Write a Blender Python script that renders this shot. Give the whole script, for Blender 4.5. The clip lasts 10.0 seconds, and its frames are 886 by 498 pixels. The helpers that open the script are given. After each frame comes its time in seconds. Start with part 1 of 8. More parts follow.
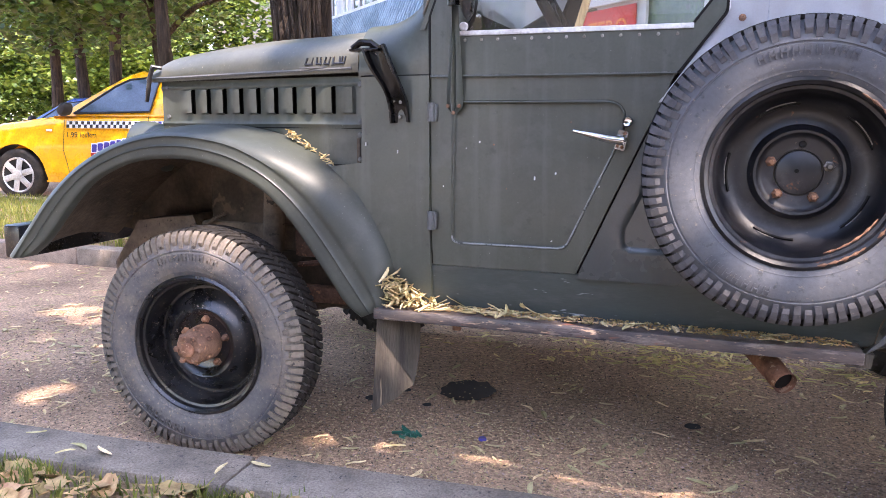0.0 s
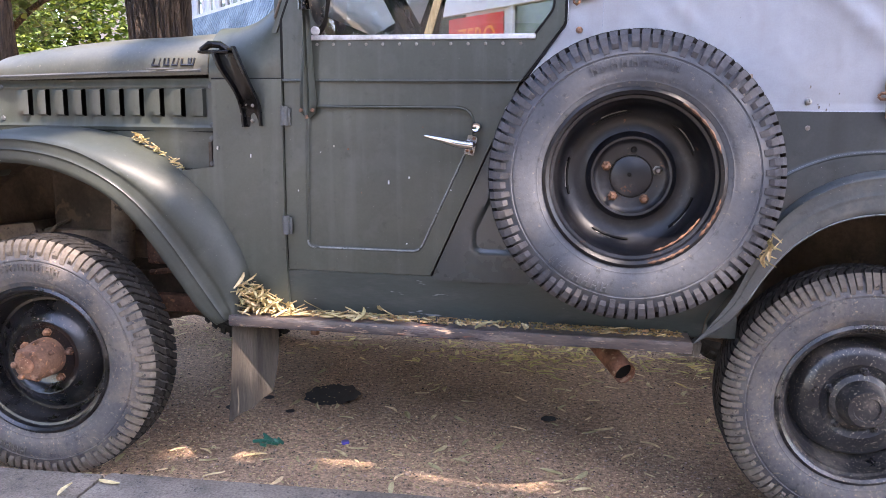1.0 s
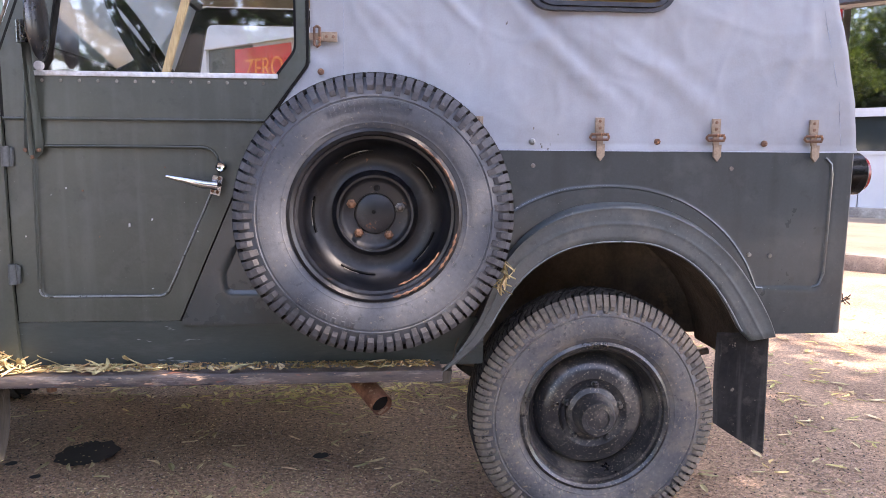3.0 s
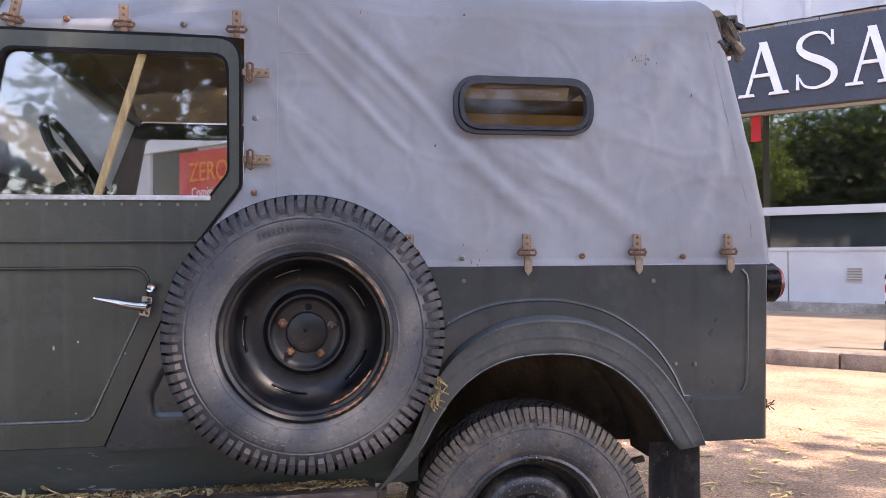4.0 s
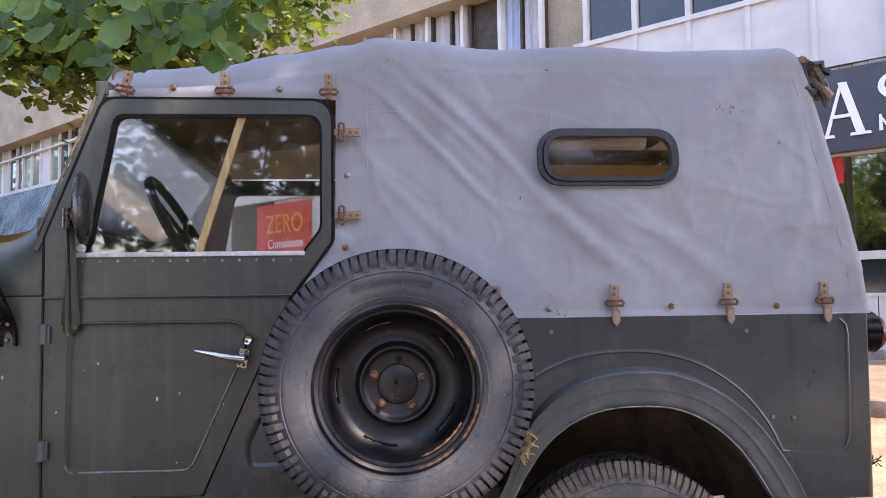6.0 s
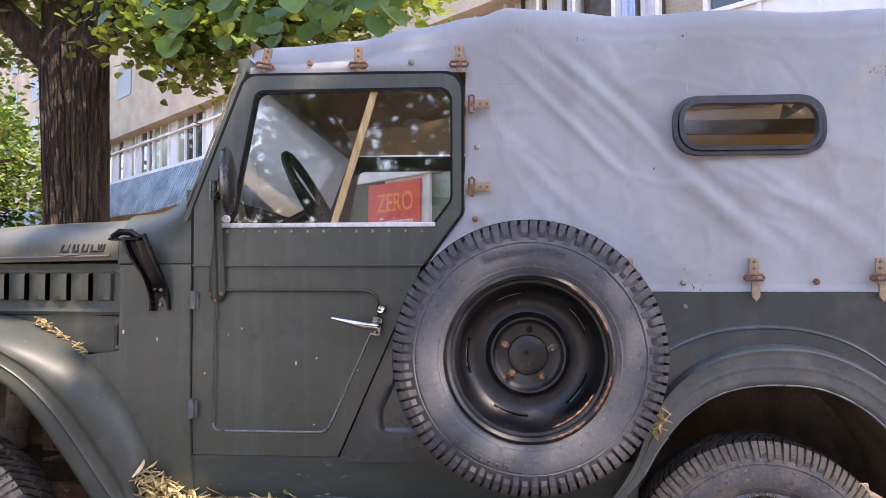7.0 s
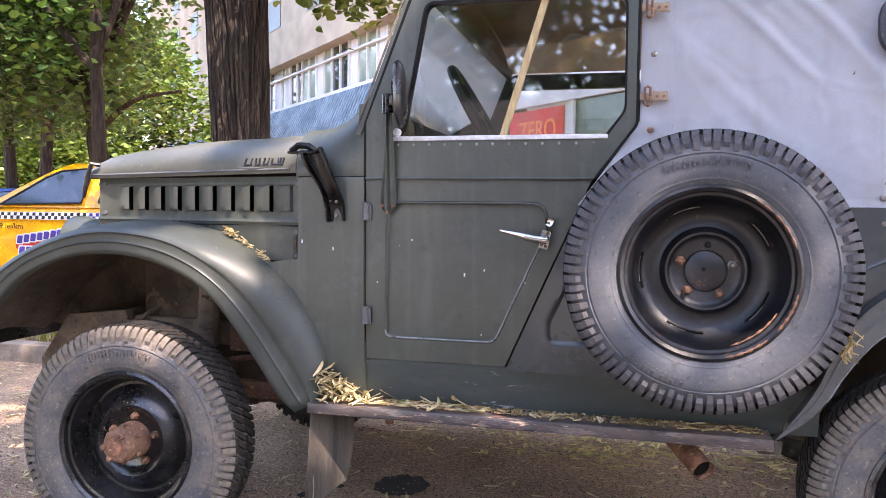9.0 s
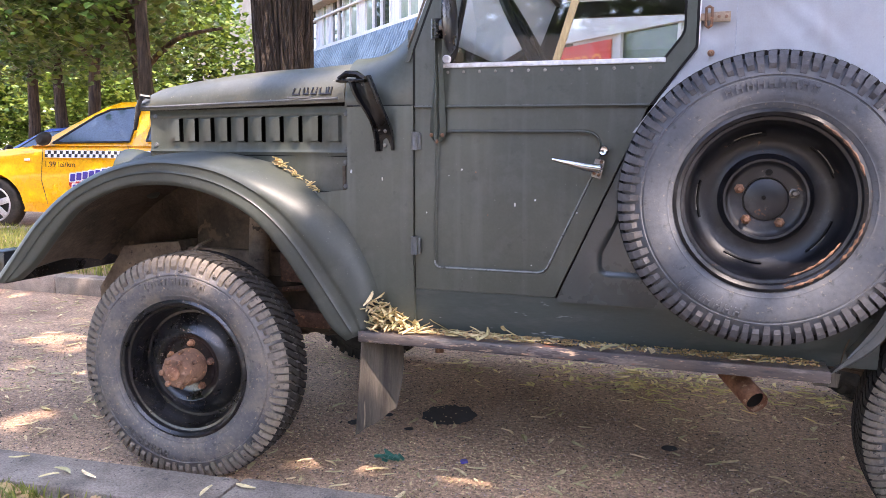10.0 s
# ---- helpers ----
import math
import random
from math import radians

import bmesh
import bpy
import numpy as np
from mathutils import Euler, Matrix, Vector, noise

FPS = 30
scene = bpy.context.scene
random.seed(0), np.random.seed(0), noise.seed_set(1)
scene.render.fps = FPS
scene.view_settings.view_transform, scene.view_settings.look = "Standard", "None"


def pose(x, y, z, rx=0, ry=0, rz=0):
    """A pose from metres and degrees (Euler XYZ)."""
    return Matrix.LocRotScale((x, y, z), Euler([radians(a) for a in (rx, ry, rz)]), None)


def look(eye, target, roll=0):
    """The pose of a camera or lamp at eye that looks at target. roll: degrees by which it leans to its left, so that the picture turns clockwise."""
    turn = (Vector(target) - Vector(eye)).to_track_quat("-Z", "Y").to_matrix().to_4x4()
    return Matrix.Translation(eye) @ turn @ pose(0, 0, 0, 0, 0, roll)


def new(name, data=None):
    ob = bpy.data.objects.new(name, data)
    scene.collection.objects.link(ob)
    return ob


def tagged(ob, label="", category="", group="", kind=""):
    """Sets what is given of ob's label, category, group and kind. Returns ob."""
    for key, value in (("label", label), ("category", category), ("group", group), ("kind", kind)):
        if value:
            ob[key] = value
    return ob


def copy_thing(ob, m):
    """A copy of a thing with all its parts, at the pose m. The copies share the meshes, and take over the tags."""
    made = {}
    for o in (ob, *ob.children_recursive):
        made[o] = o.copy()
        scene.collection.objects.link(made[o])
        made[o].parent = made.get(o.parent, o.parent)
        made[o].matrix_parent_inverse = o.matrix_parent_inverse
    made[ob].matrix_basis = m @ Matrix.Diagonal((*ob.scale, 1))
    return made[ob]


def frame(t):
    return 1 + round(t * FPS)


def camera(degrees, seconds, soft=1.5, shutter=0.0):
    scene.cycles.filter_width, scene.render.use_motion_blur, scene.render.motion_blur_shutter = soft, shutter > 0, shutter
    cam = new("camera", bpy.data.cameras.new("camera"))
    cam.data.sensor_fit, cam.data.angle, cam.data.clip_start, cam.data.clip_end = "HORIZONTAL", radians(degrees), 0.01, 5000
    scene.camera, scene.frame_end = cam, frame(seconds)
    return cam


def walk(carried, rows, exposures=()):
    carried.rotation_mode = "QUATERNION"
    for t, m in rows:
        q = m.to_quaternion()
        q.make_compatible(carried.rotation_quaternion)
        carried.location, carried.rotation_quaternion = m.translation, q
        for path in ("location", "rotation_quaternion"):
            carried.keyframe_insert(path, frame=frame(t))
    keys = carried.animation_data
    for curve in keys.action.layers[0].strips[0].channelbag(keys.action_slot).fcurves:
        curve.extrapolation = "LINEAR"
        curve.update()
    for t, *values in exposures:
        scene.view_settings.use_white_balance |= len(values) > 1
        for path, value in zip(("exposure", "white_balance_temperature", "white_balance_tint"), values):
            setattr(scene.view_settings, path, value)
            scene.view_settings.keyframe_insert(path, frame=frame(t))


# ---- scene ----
cam = camera(60.1, 10.0, soft=0.3)
PATH = [
    (0, (0.754, -2.044, 1.054), (0.101, -0.183, 0.722), 0.2),
    (0.5, (0.783, -2.046, 1.055), (0.282, -0.138, 0.727), 0.7),
    (1, (0.816, -2.051, 1.058), (0.472, -0.107, 0.737), 0.7),
    (1.5, (0.857, -2.049, 1.055), (0.635, -0.088, 0.732), 0.4),
    (2, (0.891, -2.048, 1.055), (0.788, -0.077, 0.729), 0.3),
    (2.5, (0.918, -2.05, 1.064), (0.955, -0.075, 0.753), 0.4),
    (3, (0.948, -2.06, 1.083), (1.116, -0.082, 0.843), 0.4),
    (4.5, (0.99, -2.099, 1.152), (1.316, -0.129, 1.269), -0.8),
    (5, (0.989, -2.099, 1.156), (1.319, -0.133, 1.311), -1.1),
    (6.5, (0.897, -2.117, 1.133), (0.868, -0.121, 1.255), -0.4),
    (7, (0.871, -2.114, 1.122), (0.72, -0.122, 1.212), 0.0),
    (7.5, (0.848, -2.112, 1.111), (0.605, -0.128, 1.165), 0.5),
    (8, (0.826, -2.114, 1.102), (0.495, -0.142, 1.121), 0.6),
    (8.5, (0.802, -2.114, 1.09), (0.384, -0.158, 1.063), 0.7),
    (9, (0.786, -2.118, 1.073), (0.283, -0.184, 0.98), 0.7),
    (9.5, (0.774, -2.11, 1.053), (0.218, -0.199, 0.859), 0.6),
    (10, (0.761, -2.11, 1.043), (0.158, -0.219, 0.793), 0.5),
]
walk(cam, [(t, look(eye, target, roll)) for t, eye, target, roll in PATH], exposures=[(t, stops, kelvin, 26) for t, stops, kelvin in ((0, 3.05, 6800), (2.5, 2.98, 6950), (3.2, 2.73, 7000), (4.5, 2.15, 7200), (5.5, 2.15, 7200), (6.5, 2.4, 7200), (7.5, 2.79, 7150), (9.0, 2.97, 7000), (10, 2.98, 6900))])

# ---- light ----
SUN_AZ, SUN_EL = radians(127.0), radians(52.0)
world = bpy.data.worlds.new("daylight")
scene.world = world
world.use_nodes = True
wn = world.node_tree
sky = wn.nodes.new("ShaderNodeTexSky")
sky.sky_type = "NISHITA"
sky.sun_disc = False
sky.sun_elevation, sky.sun_rotation = SUN_EL, SUN_AZ
wn.links.new(sky.outputs[0], wn.nodes["Background"].inputs[0])
wn.nodes["Background"].inputs[1].default_value = 0.15
sun_dir = Vector((math.sin(SUN_AZ) * math.cos(SUN_EL), math.cos(SUN_AZ) * math.cos(SUN_EL), math.sin(SUN_EL)))
sun_data = bpy.data.lights.new("sun", "SUN")
sun_data.energy, sun_data.angle, sun_data.color = 2.0, radians(0.53), (1.0, 0.93, 0.82)
sun = new("sun", sun_data)
sun.matrix_world = look(sun_dir * 50, (0, 0, 0))


# ---- materials ----
def srgb(r, g, b):
    return tuple(((c / 255) / 12.92 if c / 255 < 0.04045 else ((c / 255 + 0.055) / 1.055) ** 2.4) for c in (r, g, b)) + (1,)


def material(name, colour, second=None, scale=6.0, rough=0.6, metal=0.0, bump=0.0, fine=60.0, spots=None, spot_scale=40.0,
             spot_amount=0.62, vary=0.0, coat=0.0, stretch=(1, 1, 1), detail=6.0, rough_vary=0.15, islands=False, spot_rough=0.9, grain_amount=0.2,
             more=(), streaks=None):
    """A surface with broad stains, fine grain, speckles of dirt and relief."""
    m = bpy.data.materials.new(name)
    m.use_nodes = True
    n, l = m.node_tree.nodes, m.node_tree.links
    b = n["Principled BSDF"]
    co = n.new("ShaderNodeTexCoord")
    mp = n.new("ShaderNodeMapping")
    mp.inputs["Scale"].default_value = stretch
    l.new(co.outputs["Object"], mp.inputs[0])

    def noise_tex(s, d=detail, r=0.6):
        t = n.new("ShaderNodeTexNoise")
        t.inputs["Scale"].default_value, t.inputs["Detail"].default_value, t.inputs["Roughness"].default_value = s, d, r
        l.new(mp.outputs[0], t.inputs["Vector"])
        return t.outputs["Fac"]

    def ramp(fac, a, c):
        r = n.new("ShaderNodeMapRange")
        r.inputs["From Min"].default_value, r.inputs["From Max"].default_value = a, c
        l.new(fac, r.inputs["Value"])
        return r.outputs[0]

    def mix(fac, x, y, kind="MIX"):
        k = n.new("ShaderNodeMix")
        k.data_type, k.blend_type = "RGBA", kind
        l.new(fac, k.inputs["Factor"]) if not isinstance(fac, float) else setattr(k.inputs["Factor"], "default_value", fac)
        for v, s in ((x, k.inputs[6]), (y, k.inputs[7])):
            l.new(v, s) if not isinstance(v, tuple) else setattr(s, "default_value", v)
        return k.outputs[2]

    broad, grain = noise_tex(scale), noise_tex(fine, 4.0)
    col = mix(ramp(broad, 0.35, 0.65), colour, second or tuple(c * 0.75 for c in colour[:3]) + (1,))
    gr = n.new("ShaderNodeMapRange")
    l.new(grain, gr.inputs["Value"])
    for key, v in (("From Min", 0.3), ("From Max", 0.7), ("To Min", 1 - grain_amount), ("To Max", 1 + grain_amount)):
        gr.inputs[key].default_value = v
    col = mix(1.0, col, gr.outputs[0], "MULTIPLY")
    ro = ramp(broad, 0.2, 0.8)
    rr = n.new("ShaderNodeMapRange")
    l.new(ro, rr.inputs["Value"])
    rr.inputs["To Min"].default_value, rr.inputs["To Max"].default_value = max(0.02, rough - rough_vary), min(1, rough + rough_vary)
    rough_out = rr.outputs[0]
    if streaks:
        k_col, k_amount, k_wide = streaks
        sm = n.new("ShaderNodeMapping")
        sm.inputs["Scale"].default_value = (k_wide, k_wide, k_wide * 0.07)
        l.new(co.outputs["Object"], sm.inputs[0])
        st = n.new("ShaderNodeTexNoise")
        st.inputs["Scale"].default_value, st.inputs["Detail"].default_value = 1.0, 5.0
        l.new(sm.outputs[0], st.inputs["Vector"])
        cut = n.new("ShaderNodeMath"); cut.operation = "MULTIPLY"
        l.new(ramp(st.outputs["Fac"], 0.52, 0.72), cut.inputs[0])
        cut.inputs[1].default_value = k_amount
        col = mix(cut.outputs[0], col, k_col)
    for m_col, m_scale, m_at, m_soft, m_amount in more:
        cut = n.new("ShaderNodeMath"); cut.operation = "MULTIPLY"
        l.new(ramp(noise_tex(m_scale, 8.0, 0.68), m_at, m_at + m_soft), cut.inputs[0])
        cut.inputs[1].default_value = m_amount
        col = mix(cut.outputs[0], col, m_col)
    if spots:
        s = ramp(noise_tex(spot_scale, 3.0, 0.7), spot_amount, spot_amount + 0.06)
        col = mix(s, col, spots)
        rm = n.new("ShaderNodeMix")
        l.new(s, rm.inputs[0]); l.new(rough_out, rm.inputs[2])
        rm.inputs[3].default_value = spot_rough
        rough_out = rm.outputs[0]
    if vary:
        o = n.new("ShaderNodeNewGeometry" if islands else "ShaderNodeObjectInfo")
        h = n.new("ShaderNodeHueSaturation")
        v = n.new("ShaderNodeMapRange")
        l.new(o.outputs["Random Per Island" if islands else "Random"], v.inputs["Value"])
        v.inputs["To Min"].default_value, v.inputs["To Max"].default_value = 1 - vary, 1 + vary
        l.new(v.outputs[0], h.inputs["Value"]); l.new(col, h.inputs["Color"])
        v2 = n.new("ShaderNodeMapRange")
        l.new(o.outputs["Random Per Island" if islands else "Random"], v2.inputs["Value"])
        v2.inputs["To Min"].default_value, v2.inputs["To Max"].default_value = 0.5 + vary * 0.06, 0.5 - vary * 0.06
        l.new(v2.outputs[0], h.inputs["Hue"])
        col = h.outputs[0]
    l.new(col, b.inputs["Base Color"])
    l.new(rough_out, b.inputs["Roughness"])
    b.inputs["Metallic"].default_value = metal
    b.inputs["Coat Weight"].default_value = coat
    b.inputs["Coat Roughness"].default_value = 0.08
    if bump:
        add = n.new("ShaderNodeMath")
        add.operation = "ADD"
        l.new(grain, add.inputs[0]); l.new(broad, add.inputs[1])
        bp = n.new("ShaderNodeBump")
        bp.inputs["Strength"].default_value, bp.inputs["Distance"].default_value = 1.0, bump
        l.new(add.outputs[0], bp.inputs["Height"])
        l.new(bp.outputs[0], b.inputs["Normal"])
    return m


def leafy(name, colour, second, gloss=0.45, vary=0.35):
    """Thin leaf: lets light through, each leaf its own tone."""
    m = material(name, colour, second, scale=3.0, rough=gloss, vary=vary, islands=True, bump=0.002, fine=30)
    n, l = m.node_tree.nodes, m.node_tree.links
    b = n["Principled BSDF"]
    tr = n.new("ShaderNodeBsdfTranslucent")
    tint = n.new("ShaderNodeMix")
    tint.data_type, tint.blend_type = "RGBA", "MULTIPLY"
    tint.inputs[0].default_value = 1.0
    tint.inputs[7].default_value = (1.4, 1.45, 0.55, 1)
    l.new(b.inputs["Base Color"].links[0].from_socket, tint.inputs[6])
    l.new(tint.outputs[2], tr.inputs[0])
    ms = n.new("ShaderNodeMixShader")
    ms.inputs[0].default_value = 0.32
    l.new(b.outputs[0], ms.inputs[1]); l.new(tr.outputs[0], ms.inputs[2])
    l.new(ms.outputs[0], n["Material Output"].inputs[0])
    return m


def sheer(m, amount, tint):
    """Cloth that lets some light through."""
    n, l = m.node_tree.nodes, m.node_tree.links
    tr, ms = n.new("ShaderNodeBsdfTranslucent"), n.new("ShaderNodeMixShader")
    tr.inputs[0].default_value = tint
    ms.inputs[0].default_value = amount
    l.new(n["Principled BSDF"].outputs[0], ms.inputs[1]); l.new(tr.outputs[0], ms.inputs[2])
    l.new(ms.outputs[0], n["Material Output"].inputs[0])
    return m


def glass(name, tint=(0.9, 0.95, 0.93, 1), gloss=0.0, dirt=0.1, even=0.0, pale=1.0):
    """A thin pane: clear, with a sky-reflecting face and some dust."""
    m = bpy.data.materials.new(name)
    m.use_nodes = True
    n, l = m.node_tree.nodes, m.node_tree.links
    n.remove(n["Principled BSDF"])
    t, g, d = n.new("ShaderNodeBsdfTransparent"), n.new("ShaderNodeBsdfGlossy"), n.new("ShaderNodeBsdfDiffuse")
    t.inputs[0].default_value = tint
    g.inputs["Roughness"].default_value = 0.03
    d.inputs[0].default_value = (0.5 * pale, 0.49 * pale, 0.46 * pale, 1)
    back = n.new("ShaderNodeBsdfTranslucent")
    back.inputs[0].default_value = (0.6 * pale, 0.6 * pale, 0.58 * pale, 1)
    dust = n.new("ShaderNodeMixShader")
    l.new(d.outputs[0], dust.inputs[1]); l.new(back.outputs[0], dust.inputs[2])
    fr = n.new("ShaderNodeFresnel")
    fr.inputs[0].default_value = 1.5
    ad = n.new("ShaderNodeMath"); ad.operation = "ADD"; ad.use_clamp = True
    ad.inputs[1].default_value = gloss
    l.new(fr.outputs[0], ad.inputs[0])
    m1, m2 = n.new("ShaderNodeMixShader"), n.new("ShaderNodeMixShader")
    l.new(ad.outputs[0], m1.inputs[0]); l.new(t.outputs[0], m1.inputs[1]); l.new(g.outputs[0], m1.inputs[2])
    co, no, mr = n.new("ShaderNodeTexCoord"), n.new("ShaderNodeTexNoise"), n.new("ShaderNodeMapRange")
    l.new(co.outputs["Object"], no.inputs["Vector"])
    no.inputs["Scale"].default_value, no.inputs["Detail"].default_value = 9.0, 8.0
    l.new(no.outputs["Fac"], mr.inputs[0])
    mr.inputs[1].default_value, mr.inputs[2].default_value, mr.inputs[4].default_value = 0.4, 0.8, dirt * 2
    mr.inputs[3].default_value = even
    l.new(mr.outputs[0], m2.inputs[0]); l.new(m1.outputs[0], m2.inputs[1]); l.new(dust.outputs[0], m2.inputs[2])
    l.new(m2.outputs[0], n["Material Output"].inputs[0])
    return m


# ---- building blocks ----
def thing(name, label, category, group="", kind="", at=(0, 0, 0), turn=0.0):
    ob = new(name)
    ob.empty_display_size = 0.1
    ob.matrix_basis = pose(*at, 0, 0, turn)
    return tagged(ob, label, category, group, kind)


def part(name, bm, mat, parent=None, label="", smooth=True, angle=40):
    me = bpy.data.meshes.new(name)
    bmesh.ops.recalc_face_normals(bm, faces=bm.faces)
    if smooth:
        for f in bm.faces:
            f.smooth = True
        lim = radians(angle)
        for e in bm.edges:
            if len(e.link_faces) == 2 and e.calc_face_angle(0) > lim:
                e.smooth = False
    bm.to_mesh(me)
    bm.free()
    for one in mat if isinstance(mat, (list, tuple)) else (mat,):
        me.materials.append(one)
    ob = new(name, me)
    if parent is not None:
        ob.parent = parent
    if label:
        ob["label"] = label
    return ob


def shared(name, me, parent, m=None):
    ob = new(name, me)
    ob.parent = parent
    if m is not None:
        ob.matrix_basis = m
    return ob


def box(bm, lo, hi, bevel=0.0, m=None):
    r = bmesh.ops.create_cube(bm, size=1.0)
    vs = r["verts"]
    for v in vs:
        v.co = Vector([(a + b) / 2 + (b - a) * c for a, b, c in zip(lo, hi, v.co)])
    if bevel:
        es = {e for v in vs for e in v.link_edges}
        out = bmesh.ops.bevel(bm, geom=list(es), offset=bevel, segments=2, profile=0.5, affect="EDGES")
        vs = list({v for f in out["faces"] for v in f.verts} | {v for v in vs if v.is_valid})
        vs = list({v for v in vs if v.is_valid})
    if m is not None:
        seen, todo = set(vs), list(vs)
        while todo:
            for e in todo.pop().link_edges:
                for w in e.verts:
                    if w not in seen:
                        seen.add(w); todo.append(w)
        for v in seen:
            v.co = m @ v.co
    return bm


def rod(bm, pts, radius, sides=8, cap=True):
    """A round bar along points; radius is one number or one for each point."""
    pts = [Vector(p) for p in pts]
    rads = radius if isinstance(radius, (list, tuple)) else [radius] * len(pts)
    rings, side = [], None
    for i, p in enumerate(pts):
        d = (pts[min(i + 1, len(pts) - 1)] - pts[max(i - 1, 0)]).normalized()
        if side is None:
            side = d.cross(Vector((0, 0, 1)) if abs(d.z) < 0.9 else Vector((1, 0, 0))).normalized()
        side = (side - d * side.dot(d)).normalized()
        up = d.cross(side)
        rings.append([bm.verts.new(p + (side * math.cos(a) + up * math.sin(a)) * rads[i]) for a in (2 * math.pi * k / sides for k in range(sides))])
    for a, b in zip(rings, rings[1:]):
        for k in range(sides):
            bm.faces.new((a[k], a[(k + 1) % sides], b[(k + 1) % sides], b[k]))
    if cap:
        bm.faces.new(rings[0][::-1]); bm.faces.new(rings[-1])
    return bm


def lathe(bm, profile, centre, sides=64, closed=False, bend=None):
    """Turns (radius, y) points round the y axis through centre."""
    cx, cy, cz = centre
    rings = []
    for k in range(sides):
        a = 2 * math.pi * k / sides
        rings.append([bm.verts.new((cx + r * math.cos(a), cy + y, cz + r * math.sin(a))) for r, y in profile])
    n = len(profile)
    for k in range(sides):
        a, b = rings[k], rings[(k + 1) % sides]
        for i in range(n if closed else n - 1):
            j = (i + 1) % n
            try:
                bm.faces.new((a[i], a[j], b[j], b[i]))
            except ValueError:
                pass
    return bm


def plate(bm, outline, y0, y1, flip=False):
    """A flat plate with an outline in x and z, from y0 to y1."""
    a = [bm.verts.new((x, y0, z)) for x, z in outline]
    b = [bm.verts.new((x, y1, z)) for x, z in outline]
    bm.faces.new(a); bm.faces.new(b[::-1])
    for i in range(len(a)):
        j = (i + 1) % len(a)
        bm.faces.new((a[j], a[i], b[i], b[j]))
    return bm


def rounded(corners, steps=5):
    """An outline whose corners (x, z, radius) are rounded."""
    out = []
    for i, (x, z, r) in enumerate(corners):
        p, a, b = Vector((x, z)), Vector(corners[i - 1][:2]), Vector(corners[(i + 1) % len(corners)][:2])
        if r <= 0:
            out.append((x, z)); continue
        u, v = (a - p).normalized(), (b - p).normalized()
        half = u.angle(v) / 2
        t = r / math.tan(half)
        p0, p1 = p + u * t, p + v * t
        for k in range(steps + 1):
            s = k / steps
            q = p0 * (1 - s) ** 2 + p * 2 * s * (1 - s) + p1 * s * s
            out.append((q.x, q.y))
    return out


def ring_plate(bm, outer, inner, y0, y1):
    """A frame between two outlines with the same number of points."""
    n = len(outer)
    vs = [[bm.verts.new((x, y, z)) for x, z in o] for o, y in ((outer, y0), (inner, y0), (inner, y1), (outer, y1))]
    for i in range(n):
        j = (i + 1) % n
        for a in range(4):
            p, q = vs[a], vs[(a + 1) % 4]
            bm.faces.new((p[i], p[j], q[j], q[i]))
    return bm


def sheet(bm, rows, thick=None):
    """A skin over rows of points; thick: a vector or a function of the point that gives the back."""
    g = [[bm.verts.new(p) for p in row] for row in rows]
    for a, b in zip(g, g[1:]):
        for i in range(len(a) - 1):
            bm.faces.new((a[i], a[i + 1], b[i + 1], b[i]))
    if thick is not None:
        off = thick if callable(thick) else (lambda p, t=Vector(thick): t)
        h = [[bm.verts.new(Vector(p) + off(Vector(p))) for p in row] for row in rows]
        for a, b in zip(h, h[1:]):
            for i in range(len(a) - 1):
                bm.faces.new((a[i], b[i], b[i + 1], a[i + 1]))
        for a, b in ((g[0], h[0]), (h[-1], g[-1])):
            for i in range(len(a) - 1):
                bm.faces.new((a[i], b[i], b[i + 1], a[i + 1]))
        for k in (0, -1):
            for i in range(len(g) - 1):
                bm.faces.new((g[i][k], g[i + 1][k], h[i + 1][k], h[i][k]))
    return bm


def arc(cx, cz, r, a0, a1, n):
    return [(cx + r * math.cos(radians(a0 + (a1 - a0) * k / n)), cz + r * math.sin(radians(a0 + (a1 - a0) * k / n))) for k in range(n + 1)]


def smooth_line(pts, n):
    """n + 1 points evenly spaced along a smooth curve through pts."""
    pts = [Vector(p) for p in pts]
    fine = []
    for i in range(len(pts) - 1):
        p0, p1, p2, p3 = pts[max(i - 1, 0)], pts[i], pts[i + 1], pts[min(i + 2, len(pts) - 1)]
        for k in range(20):
            t = k / 20
            fine.append(0.5 * (2 * p1 + (p2 - p0) * t + (2 * p0 - 5 * p1 + 4 * p2 - p3) * t * t + (3 * p1 - p0 - 3 * p2 + p3) * t ** 3))
    fine.append(pts[-1])
    d = [0.0]
    for a, b in zip(fine, fine[1:]):
        d.append(d[-1] + (b - a).length)
    out, j = [], 0
    for k in range(n + 1):
        s = d[-1] * k / n
        while j < len(d) - 2 and d[j + 1] < s:
            j += 1
        f = (s - d[j]) / max(d[j + 1] - d[j], 1e-9)
        out.append(fine[j].lerp(fine[j + 1], min(max(f, 0), 1)))
    return out


def noise3(x, y, z, s=1.0):
    return noise.noise(Vector((x * s, y * s, z * s)))


def in_poly(x, z, poly):
    inside = False
    for i in range(len(poly)):
        (x1, z1), (x2, z2) = poly[i - 1], poly[i]
        if (z1 > z) != (z2 > z) and x < (x2 - x1) * (z - z1) / (z2 - z1) + x1:
            inside = not inside
    return inside


